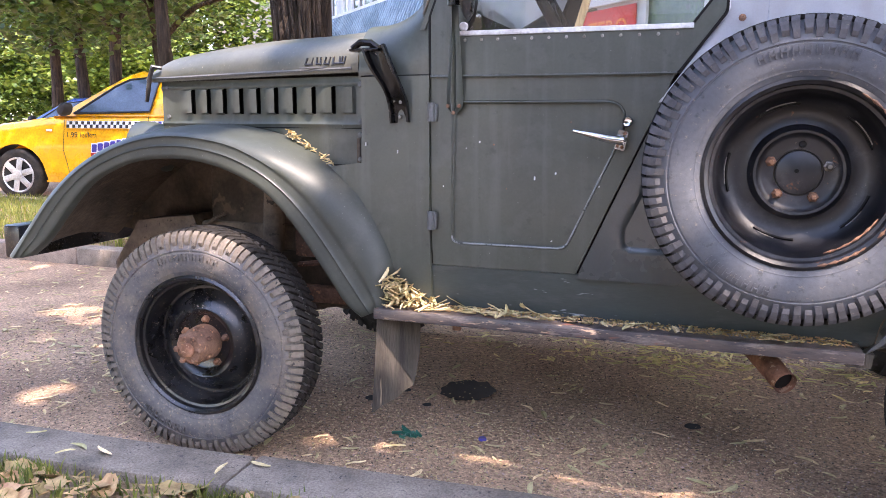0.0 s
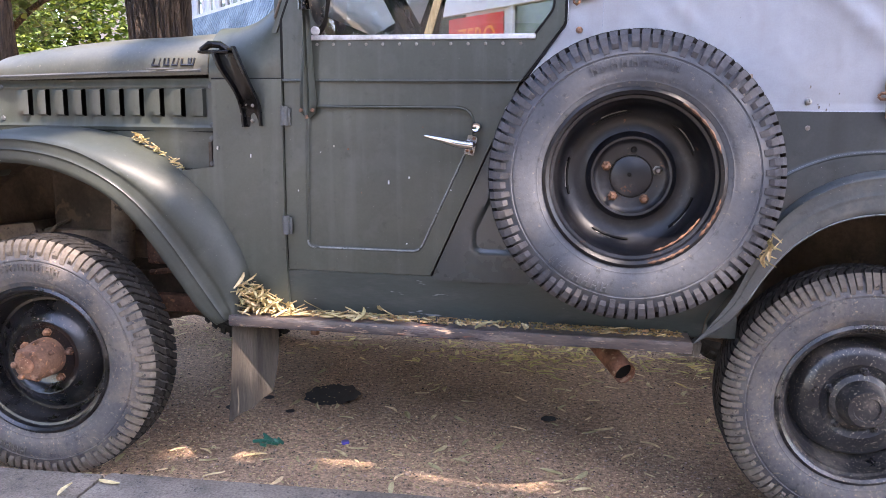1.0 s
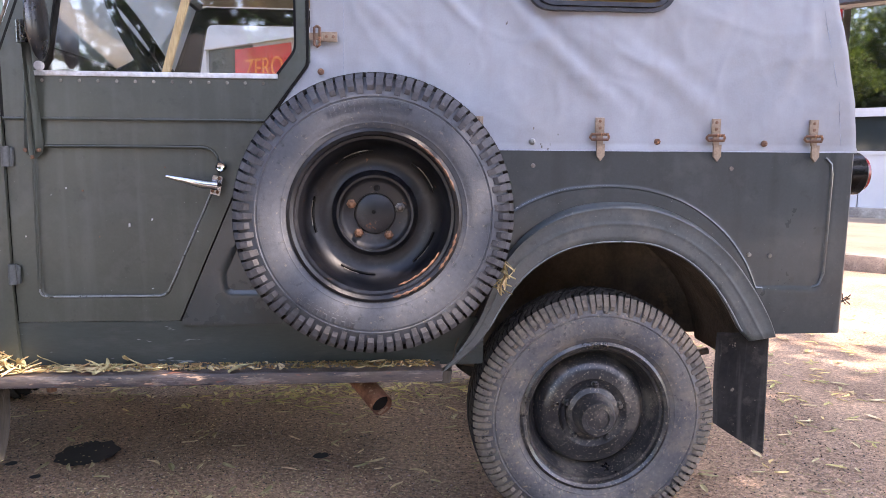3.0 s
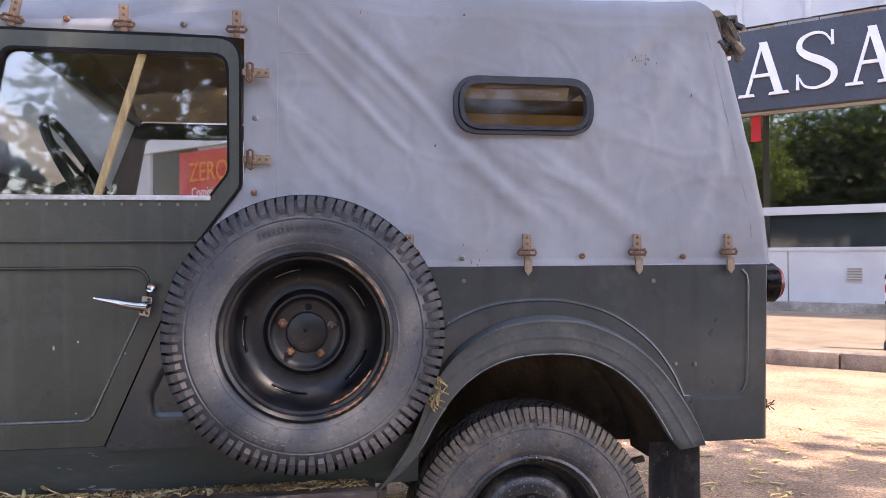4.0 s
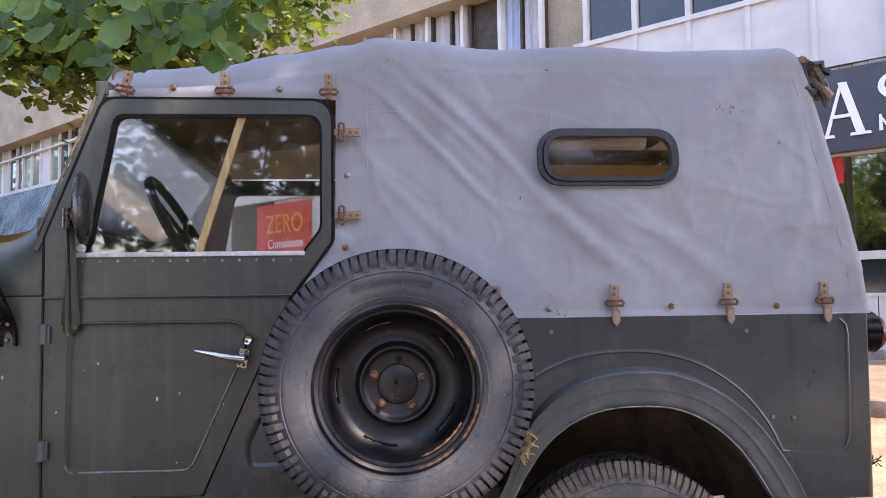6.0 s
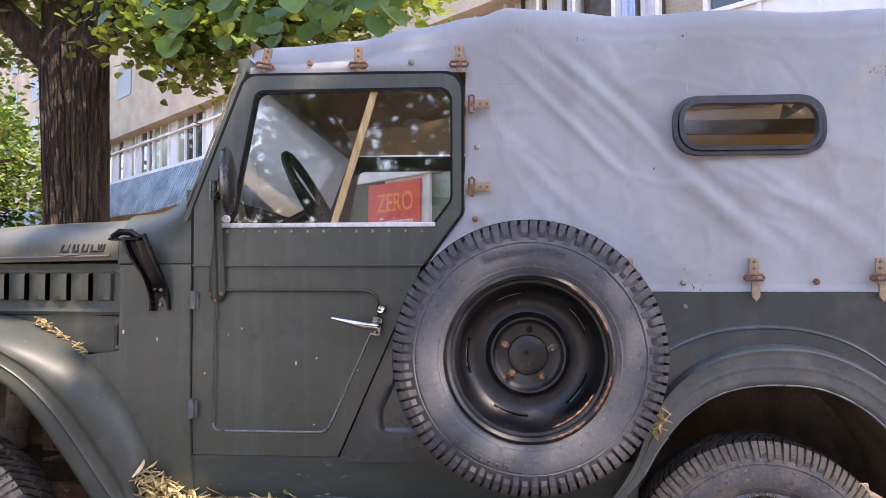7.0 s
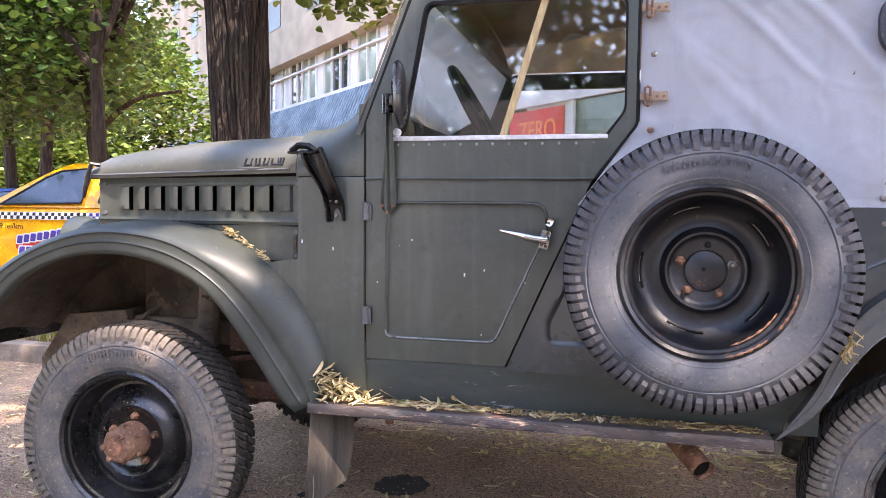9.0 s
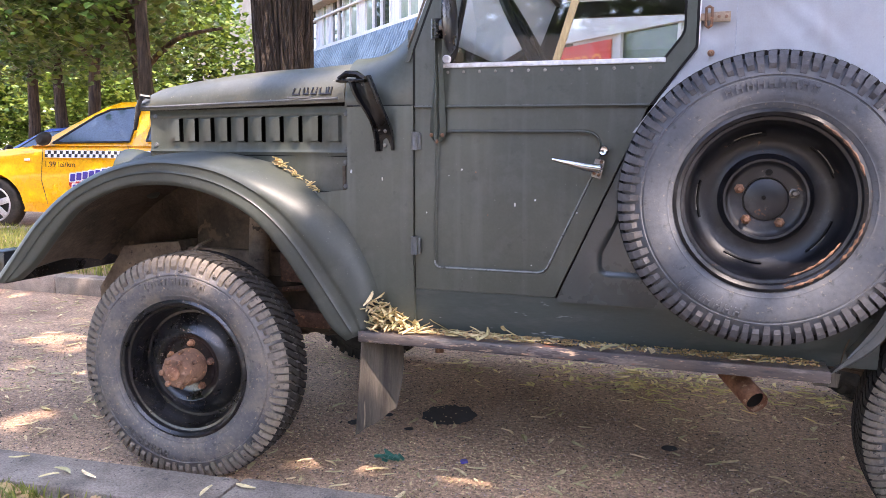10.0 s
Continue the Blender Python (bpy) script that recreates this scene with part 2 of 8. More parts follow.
def poly_dist(x, z, poly):
    best = 9.0
    for i in range(len(poly)):
        (x1, z1), (x2, z2) = poly[i - 1], poly[i]
        dx, dz = x2 - x1, z2 - z1
        t = max(0, min(1, ((x - x1) * dx + (z - z1) * dz) / (dx * dx + dz * dz + 1e-12)))
        best = min(best, math.hypot(x - x1 - t * dx, z - z1 - t * dz))
    return best


# ---- surfaces of this place ----
M_PAINT = material("green_paint", srgb(68, 73, 66), srgb(57, 61, 55), scale=2.2, rough=0.42, fine=140, bump=0.00010, spots=srgb(150, 152, 148), spot_scale=150, spot_amount=0.715, coat=0.08, grain_amount=0.07,
                   more=((srgb(84, 86, 82), 9.0, 0.50, 0.20, 0.45), (srgb(40, 43, 42), 26.0, 0.60, 0.10, 0.5)), streaks=(srgb(88, 92, 88), 0.35, 26.0))
M_PAINT_DUSTY = material("dusty_green_paint", srgb(78, 82, 84), srgb(92, 92, 90), scale=3.5, rough=0.6, fine=140, bump=0.0003, spots=srgb(140, 134, 122),
                         spot_scale=90, spot_amount=0.66)
M_BLACK = material("black_paint", srgb(14, 14, 17), srgb(24, 24, 27), scale=9, rough=0.30, fine=80, bump=0.0006, spots=srgb(120, 104, 86), spot_scale=130, spot_amount=0.63, coat=0.3,
                   more=((srgb(70, 64, 60), 30.0, 0.56, 0.1, 0.5),))
M_UNDER = material("grimy_underside", srgb(104, 89, 75), srgb(60, 52, 44), scale=5, rough=0.9, fine=70, bump=0.004, spots=srgb(96, 82, 66), spot_scale=14, spot_amount=0.6)
M_RUBBER = material("tyre_rubber", srgb(67, 70, 77), srgb(85, 87, 92), scale=6, rough=0.80, fine=90, bump=0.0007, spots=srgb(106, 102, 98), spot_scale=60, spot_amount=0.685, grain_amount=0.12,
                    more=((srgb(90, 89, 89), 11.0, 0.50, 0.16, 0.65), (srgb(36, 38, 42), 34.0, 0.58, 0.08, 0.6), (srgb(128, 118, 106), 70.0, 0.60, 0.06, 0.5)))
M_RUBBER_DUSTY = material("muddy_tyre_rubber", srgb(68, 69, 74), srgb(104, 99, 95), scale=7, rough=0.68, fine=90, bump=0.0010, spots=srgb(148, 130, 108), spot_scale=85, spot_amount=0.645, grain_amount=0.16,
                          more=((srgb(124, 111, 98), 9.0, 0.48, 0.18, 0.7), (srgb(38, 38, 42), 40.0, 0.58, 0.08, 0.6), (srgb(150, 134, 114), 90.0, 0.59, 0.06, 0.6)))
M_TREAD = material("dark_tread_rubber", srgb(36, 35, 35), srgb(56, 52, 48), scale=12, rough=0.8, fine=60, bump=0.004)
M_RUST = material("rust", srgb(134, 98, 76), srgb(90, 64, 50), scale=14, rough=0.85, fine=120, bump=0.0015, spots=srgb(172, 122, 88), spot_scale=60, spot_amount=0.60, grain_amount=0.3)
M_RUSTY_BLACK = material("black_paint_with_rust", srgb(13, 13, 17), srgb(27, 28, 33), scale=9, rough=0.42, fine=90, bump=0.0003, spots=srgb(112, 78, 58), spot_scale=30, spot_amount=0.67, coat=0.0,
                         more=((srgb(58, 56, 58), 18.0, 0.55, 0.12, 0.6), (srgb(96, 88, 82), 60.0, 0.64, 0.06, 0.7)))
M_DUSTY_BLACK = material("black_paint_under_dust", srgb(30, 30, 33), srgb(52, 51, 52), scale=6, rough=0.34, fine=110, bump=0.0006, spots=srgb(146, 136, 120), spot_scale=150, spot_amount=0.60, coat=0.15,
                         more=((srgb(112, 104, 94), 9.0, 0.50, 0.14, 0.75), (srgb(16, 16, 18), 16.0, 0.58, 0.08, 0.8)))
M_CANVAS = sheer(material("grey_canvas", srgb(161, 165, 172), srgb(141, 143, 148), scale=1.5, rough=0.72, fine=260, bump=0.00005, spots=srgb(104, 96, 90), spot_scale=30, spot_amount=0.745, detail=9, grain_amount=0.05,
                          more=((srgb(146, 143, 140), 2.6, 0.48, 0.26, 0.6), (srgb(180, 184, 192), 2.2, 0.50, 0.30, 0.5), (srgb(128, 122, 116), 9.0, 0.64, 0.14, 0.4)), streaks=(srgb(140, 138, 140), 0.45, 22.0)), 0.08, srgb(200, 170, 130))
M_CANVAS_EDGE = material("canvas_seam", srgb(158, 160, 168), srgb(138, 138, 144), scale=8, rough=0.75, fine=200, bump=0.0001)
M_LEATHER = material("worn_leather_strap", srgb(158, 138, 118), srgb(120, 98, 80), scale=18, rough=0.75, fine=120, bump=0.001)
M_CHROME = material("chrome", (0.55, 0.55, 0.57, 1), (0.42, 0.42, 0.43, 1), scale=20, rough=0.16, metal=1.0, fine=200, rough_vary=0.08)
M_STEEL = material("dull_steel", srgb(150, 148, 142), srgb(110, 104, 98), scale=25, rough=0.45, metal=0.8, fine=160)
M_WHITE_STRIP = material("white_painted_rail", srgb(206, 208, 214), srgb(176, 174, 172), scale=12, rough=0.55, fine=120, bump=0.0006)
M_BOARD = material("worn_running_board", srgb(58, 56, 62), srgb(96, 84, 76), scale=9, rough=0.34, fine=120, bump=0.0006, spots=srgb(160, 136, 116), spot_scale=50, spot_amount=0.60, stretch=(0.4, 1, 2),
                   more=((srgb(146, 134, 126), 14.0, 0.54, 0.10, 0.7), (srgb(36, 38, 52), 20.0, 0.55, 0.08, 0.8), (srgb(120, 74, 56), 30.0, 0.60, 0.06, 0.7)))
M_FLAP = material("weathered_mudflap", srgb(84, 76, 66), srgb(50, 45, 40), scale=9, rough=0.85, fine=120, bump=0.004, stretch=(3.2, 3.2, 0.3), spots=srgb(140, 124, 104), spot_scale=10, spot_amount=0.64)
M_WOOD = material("pale_varnished_wood", srgb(186, 164, 120), srgb(160, 136, 96), scale=14, rough=0.5, fine=90, bump=0.0006, stretch=(4, 1, 0.5))
M_CABIN = material("dark_cabin_lining", srgb(48, 44, 40), srgb(30, 28, 27), scale=7, rough=0.85, fine=80, bump=0.002)
M_ROOFLINING = sheer(material("canvas_inner_side", srgb(128, 108, 84), srgb(94, 80, 64), scale=3, rough=0.9, fine=200, bump=0.001), 0.2, srgb(180, 150, 112))
M_RED_LENS = material("red_lamp_lens", srgb(140, 16, 20), srgb(100, 10, 14), scale=20, rough=0.15, fine=80)
M_GLASS = glass("car_glass", (0.92, 0.95, 0.94, 1), gloss=0.19, dirt=0.05)
M_MIRROR = material("mirror_glass", (0.85, 0.87, 0.88, 1), (0.8, 0.82, 0.83, 1), rough=0.05, metal=1.0, rough_vary=0.03)
M_STRAW = material("dry_seed_bracts", srgb(208, 191, 144), srgb(172, 152, 108), scale=30, rough=0.8, fine=90, vary=0.3, islands=True)
M_ASPHALT = material("old_asphalt", srgb(190, 158, 128), srgb(138, 112, 91), scale=1.3, rough=0.92, fine=60, bump=0.006, spots=srgb(212, 194, 166), spot_scale=130, spot_amount=0.65, detail=10, grain_amount=0.5)


def aggregate(m, scale, strength, relief):
    """Stones of a few millimetres set in the surface: each cell its own tone, with sunk joints."""
    n, l = m.node_tree.nodes, m.node_tree.links
    b = n["Principled BSDF"]
    co, vo, sp, mr, mx = n.new("ShaderNodeTexCoord"), n.new("ShaderNodeTexVoronoi"), n.new("ShaderNodeSeparateColor"), n.new("ShaderNodeMapRange"), n.new("ShaderNodeMix")
    vo.inputs["Scale"].default_value = scale
    l.new(co.outputs["Object"], vo.inputs["Vector"]); l.new(vo.outputs["Color"], sp.inputs[0]); l.new(sp.outputs[0], mr.inputs["Value"])
    mr.inputs["To Min"].default_value, mr.inputs["To Max"].default_value = 1 - strength, 1 + strength
    mx.data_type, mx.blend_type = "RGBA", "MULTIPLY"
    mx.inputs[0].default_value = 1.0
    l.new(b.inputs["Base Color"].links[0].from_socket, mx.inputs[6]); l.new(mr.outputs[0], mx.inputs[7]); l.new(mx.outputs[2], b.inputs["Base Color"])
    bp = n.new("ShaderNodeBump")
    bp.invert = True
    bp.inputs["Distance"].default_value = relief
    l.new(vo.outputs["Distance"], bp.inputs["Height"]); l.new(b.inputs["Normal"].links[0].from_socket, bp.inputs["Normal"]); l.new(bp.outputs[0], b.inputs["Normal"])
    return m


aggregate(M_ASPHALT, 230.0, 0.30, 0.002)
aggregate(M_ASPHALT, 88.0, 0.16, 0.002)
M_KERB = material("kerb_concrete", srgb(156, 142, 128), srgb(112, 102, 92), scale=6, rough=0.9, fine=140, bump=0.006, spots=srgb(84, 78, 73), spot_scale=45, spot_amount=0.62, vary=0.12, grain_amount=0.35)
M_SOIL = material("soil", srgb(150, 126, 98), srgb(108, 90, 68), scale=6, rough=0.95, fine=60, bump=0.015, grain_amount=0.4)
M_GRASS = leafy("grass_blade", srgb(112, 118, 62), srgb(90, 98, 46), gloss=0.6, vary=0.4)
M_LITTER = material("dry_leaf_litter", srgb(186, 160, 110), srgb(146, 116, 78), scale=20, rough=0.85, fine=60, vary=0.35, islands=True)
# Leaf tones: the dark also stands for shaded foliage, the light for sunlit.
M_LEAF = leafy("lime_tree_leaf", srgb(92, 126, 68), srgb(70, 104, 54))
M_LEAF_DARK = leafy("dark_shade_toned_leaf", srgb(84, 104, 58), srgb(56, 78, 42))
M_LEAF_LIGHT = leafy("light_sun_toned_leaf", srgb(108, 128, 62), srgb(80, 104, 48), vary=0.45)
M_BARK = material("furrowed_bark", srgb(84, 69, 56), srgb(30, 25, 22), scale=9, rough=0.95, fine=40, bump=0.06, stretch=(2.5, 2.5, 0.3), spots=srgb(176, 140, 96), spot_scale=2.2, spot_amount=0.75)
# Rubber seals; also the painted darkness behind the louvres and in the pipe.
M_SEAL_HOLLOW = material("black_seal_and_hollow", srgb(11, 11, 12), srgb(18, 17, 17), scale=20, rough=0.5, fine=80)
M_SCREEN = glass("dusty_windscreen", (0.9, 0.94, 0.94, 1), gloss=0.03, dirt=0.22, even=0.42, pale=1.45)
# Pale surface of the unseen paving that throws light back on the car.
M_BOUNCE = material("pale_bounce_paving", srgb(166, 158, 148), srgb(146, 139, 130), scale=1.0, rough=0.9, fine=60, bump=0.003)
M_TREAD_TAN = material("mud_dusted_tread", srgb(122, 110, 97), srgb(92, 86, 80), scale=6, rough=0.95, fine=90, bump=0.0012, spots=srgb(56, 53, 50), spot_scale=45, spot_amount=0.61)
M_SILL = material("scraped_green_paint", srgb(60, 68, 66), srgb(50, 57, 56), scale=3, rough=0.34, fine=90, bump=0.0004, spots=srgb(142, 148, 152), spot_scale=22, spot_amount=0.68, stretch=(0.5, 1, 2.2), coat=0.2, grain_amount=0.1,
                  more=((srgb(88, 90, 88), 12.0, 0.52, 0.2, 0.5),))
M_FLAPBLACK = material("black_rubber_flap", srgb(26, 26, 28), srgb(46, 44, 43), scale=8, rough=0.5, fine=100, bump=0.0004, spots=srgb(120, 112, 102), spot_scale=40, spot_amount=0.65, more=((srgb(84, 78, 72), 12.0, 0.54, 0.12, 0.6),), streaks=(srgb(92, 88, 84), 0.5, 40.0))
M_GLOSSBLACK = material("gloss_black_steel", srgb(9, 9, 10), srgb(16, 15, 16), scale=14, rough=0.26, fine=90, bump=0.001, spots=srgb(120, 112, 104), spot_scale=70, spot_amount=0.71, coat=0.08)
M_REARGLASS = glass("smeared_pane", (0.96, 0.95, 0.92, 1), gloss=0.0, dirt=0.05)
M_LEAF_TWIG = leafy("large_lime_leaf", srgb(114, 146, 88), srgb(88, 122, 66), gloss=0.42, vary=0.3)
# The body's paint again, darkened and greyed to carry the rear side's shade.
M_PAINT_REAR = material("shade_toned_rear_paint", srgb(62, 68, 69), srgb(52, 56, 57), scale=2.5, rough=0.33, fine=140, bump=0.00010, spots=srgb(140, 142, 140), spot_scale=130, spot_amount=0.705, coat=0.25, grain_amount=0.08,
                        more=((srgb(84, 86, 84), 8.0, 0.52, 0.2, 0.5), (srgb(38, 40, 41), 22.0, 0.58, 0.12, 0.5)), streaks=(srgb(34, 36, 37), 0.6, 13.0))
M_TANSHEER = sheer(material("tan_board", srgb(228, 206, 160), srgb(206, 180, 132), scale=6, rough=0.8, fine=80, stretch=(0.4, 1, 4)), 0.7, srgb(244, 224, 180))
for dull in (M_SEAL_HOLLOW, M_TREAD, M_FLAPBLACK, M_GLOSSBLACK):
    dull.node_tree.nodes["Principled BSDF"].inputs["Specular IOR Level"].default_value = 0.18
# Dusty bonnet paint, lightened further so its colour carries the sun on it.
M_BONNET = material("dusty_sunlit_toned_paint", srgb(97, 96, 86), srgb(76, 78, 71), scale=3.2, rough=0.46, fine=110, bump=0.0002, spots=srgb(138, 132, 116), spot_scale=100, spot_amount=0.66, coat=0.1, grain_amount=0.1)
# Dusty paint brightened so the fender's sky reflection sits in its colour.
M_FENDER = material("dusty_sky_toned_paint", srgb(84, 88, 89), srgb(68, 72, 73), scale=4, rough=0.36, fine=140, bump=0.00015, spots=srgb(146, 140, 130), spot_scale=110, spot_amount=0.67, coat=0.2, grain_amount=0.1,
                    more=((srgb(104, 102, 98), 10.0, 0.50, 0.16, 0.6), (srgb(42, 44, 45), 24.0, 0.58, 0.1, 0.6)))
M_SHOULDER = material("worn_shoulder_rubber", srgb(78, 77, 80), srgb(62, 61, 64), scale=16, rough=0.85, fine=120, bump=0.0006, spots=srgb(100, 94, 88), spot_scale=80, spot_amount=0.64, more=((srgb(92, 86, 80), 12.0, 0.54, 0.16, 0.6),))
M_STAIN = material("dirt_run", srgb(24, 25, 26), srgb(34, 35, 36), scale=20, rough=0.5, fine=90)
# Worn edges and scrapes; on the door bead a painted sky highlight.
M_WEAR_GLEAM = material("worn_edge_and_gleam", srgb(132, 136, 138), srgb(108, 112, 112), scale=14, rough=0.5, fine=120, spots=srgb(70, 74, 72), spot_scale=40, spot_amount=0.6)
M_WING = material("satin_green_paint", srgb(62, 66, 59), srgb(52, 55, 50), scale=2.4, rough=0.5, fine=140, bump=0.0001, spots=srgb(146, 146, 138), spot_scale=140, spot_amount=0.70, coat=0.0, grain_amount=0.08,
                  more=((srgb(82, 84, 78), 8.0, 0.52, 0.2, 0.5),))
M_RUSTPIPE = material("flaking_orange_rust", srgb(170, 122, 94), srgb(118, 80, 60), scale=26, rough=0.85, fine=120, bump=0.0012, spots=srgb(196, 160, 130), spot_scale=50, spot_amount=0.6)
M_GASKET = material("weathered_rubber_gasket", srgb(30, 30, 35), srgb(46, 46, 52), scale=20, rough=0.36, fine=90, bump=0.0004, spots=srgb(110, 106, 102), spot_scale=90, spot_amount=0.66)
M_MUD = material("dried_mud", srgb(128, 112, 96), srgb(88, 77, 66), scale=7, rough=0.92, fine=70, bump=0.002, spots=srgb(58, 51, 45), spot_scale=20, spot_amount=0.6)
M_TANEDGE = material("dust_caked_edge", srgb(122, 110, 94), srgb(70, 66, 60), scale=20, rough=0.85, fine=90, bump=0.0008, spots=srgb(60, 56, 50), spot_scale=50, spot_amount=0.6)
M_PEBBLE = material("road_pebbles", srgb(178, 160, 142), srgb(84, 75, 68), scale=60, rough=0.9, fine=60, vary=0.75, islands=True)
# ---- ground ----
def grid_sheet(x0, x1, y0, y1, nx, ny, zf):
    return [[(x0 + (x1 - x0) * i / nx, y0 + (y1 - y0) * j / ny, zf(x0 + (x1 - x0) * i / nx, y0 + (y1 - y0) * j / ny)) for i in range(nx + 1)] for j in range(ny + 1)]


bm = bmesh.new()
sheet(bm, grid_sheet(-600, 600, -600, 600, 30, 30, lambda x, y: -0.03))
tagged(part("ground", bm, M_ASPHALT), "bare ground reaching to the horizon", "ground", kind="structure")
bm = bmesh.new()
sheet(bm, grid_sheet(-40, 40, -0.30, 45, 160, 120, lambda x, y: 0.006 * noise3(x, y, 0, 0.9)))
road = tagged(part("road", bm, M_ASPHALT), "worn grey asphalt road with grit and fallen bracts", "road", kind="structure")


def kerb_y(x):
    return -0.232 + 0.055 * min(x, 0.4) + (0.02 * (x - 0.4) if x > 0.4 else 0)


kerb = tagged(new("kerb"), "row of weathered concrete kerb stones", "kerb", kind="structure")
bm = bmesh.new()
box(bm, (0, 0, 0), (0.992, 0.195, 0.30), 0.012)
for v in bm.verts:
    v.co += Vector((0, 0.004 * noise3(v.co.x * 3, v.co.y * 7, v.co.z), 0.003 * noise3(v.co.x * 5, 1, v.co.y * 8)))
kerb_mesh = part("kerb_stone", bm, M_KERB, kerb).data
first = bpy.data.objects["kerb_stone"]
xs = [-6.42 + 1.0 * k for k in range(14)]
for k, x in enumerate(xs):
    a = math.degrees(math.atan2(kerb_y(x + 1) - kerb_y(x), 1))
    m = pose(x, kerb_y(x) - 0.195, -0.20 + 0.004 * math.sin(k * 2.3), 0, 0, a)
    if k == 0:
        first.matrix_basis = m
    else:
        shared("kerb_stone", kerb_mesh, kerb, m)

# verge beside the kerb, where the camera goes
bm = bmesh.new()
sheet(bm, grid_sheet(-12, 14, -2.4, -0.36, 120, 40, lambda x, y: 0.060 + 0.02 * noise3(x, y, 2, 1.4) + 0.012 * noise3(x, y, 7, 6)))
for v in bm.verts:
    if v.co.y > -0.37:
        v.co.y = kerb_y(v.co.x) - 0.18
tagged(part("verge", bm, M_SOIL), "trampled soil verge with thin grass", "verge", kind="structure")
# Unseen pale slab, added to bounce sunlight on the car's side.
bm = bmesh.new()
box(bm, (-16, -11.5, -0.1), (18, -2.4, 0.06))
tagged(part("footway", bm, M_BOUNCE, smooth=False), "unseen pale paving added behind the verge to bounce light on the car", "pavement", kind="structure")


def blades(name, spots_fn, count, mat, h0, h1, seed, label, category):
    rnd = random.Random(seed)
    bm = bmesh.new()
    for _ in range(count):
        x, y, z = spots_fn(rnd)
        a, h, w = rnd.uniform(0, 6.28), rnd.uniform(h0, h1), rnd.uniform(0.002, 0.0045)
        dx, dy = math.cos(a), math.sin(a)
        lean = rnd.uniform(0.1, 0.8) * h
        lx, ly = rnd.uniform(-1, 1) * lean, rnd.uniform(-1, 1) * lean
        p = [bm.verts.new((x - dx * w, y - dy * w, z)), bm.verts.new((x + dx * w, y + dy * w, z)), bm.verts.new((x + lx * 0.4 + dx * w * 0.8, y + ly * 0.4 + dy * w * 0.8, z + h * 0.6)),
             bm.verts.new((x + lx * 0.4 - dx * w * 0.8, y + ly * 0.4 - dy * w * 0.8, z + h * 0.6)), bm.verts.new((x + lx, y + ly, z + h))]
        bm.faces.new((p[0], p[1], p[2], p[3])); bm.faces.new((p[3], p[2], p[4]))
    return tagged(part(name, bm, mat, smooth=False), label, category, kind="stuff")


def verge_spot(r):
    x = r.uniform(-2.6, 0.6)
    y = kerb_y(x) - 0.20 - abs(r.gauss(0, 0.25))
    while noise3(x, y, 0, 3.0) < -0.15 and r.random() < 0.8:
        x = r.uniform(-2.6, 0.6)
        y = kerb_y(x) - 0.20 - abs(r.gauss(0, 0.25))
    return x, y, 0.058


blades("grass", verge_spot, 9000, M_GRASS, 0.02, 0.065, 5, "short thin green and yellow grass", "grass")

# grass island with its own kerb
ISL = [(-16, 2.42), (-0.6, 2.42), (-0.2, 3.0), (-1.0, 4.6), (-16, 5.15)]
bm = bmesh.new()
a = [bm.verts.new((x, y, 0.10)) for x, y in ISL]
b = [bm.verts.new((x, y, -0.1)) for x, y in ISL]
bm.faces.new(a)
for i in range(len(a)):
    j = (i + 1) % len(a)
    bm.faces.new((a[i], b[i], b[j], a[j]))
tagged(part("island", bm, M_SOIL, smooth=False), "raised grass island between two roadways", "island", kind="structure")
island_kerb = tagged(new("island_kerb"), "grey concrete kerb of the grass island", "kerb", kind="structure")
bm = bmesh.new()
box(bm, (0, 0, -0.1), (0.99, 0.15, 0.125), 0.01)
m0 = part("kerb_stone", bm, M_KERB, island_kerb)
for k in range(16):
    if k == 0:
        m0.matrix_basis = pose(-15.6, 2.27, 0)
    else:
        shared("kerb_stone", m0.data, island_kerb, pose(-15.6 + k, 2.27, 0))
for k in range(16):
    shared("kerb_stone", m0.data, island_kerb, pose(-15.6 + k, 5.18 - 0.037 * k, 0, 0, 0, -2.1))
blades("grass", lambda r: (r.uniform(-9, -2.2), r.uniform(2.45, 5.0), 0.10), 26000, M_GRASS, 0.03, 0.09, 6, "sunlit grass of the island", "grass")
# ---- the off-road car ----
YC = 0.80            # the car's middle line
car = thing("off_road_car", "old dusty dark green off-road car with grey canvas top", "car")


def mirrored(y):
    return 2 * YC - y


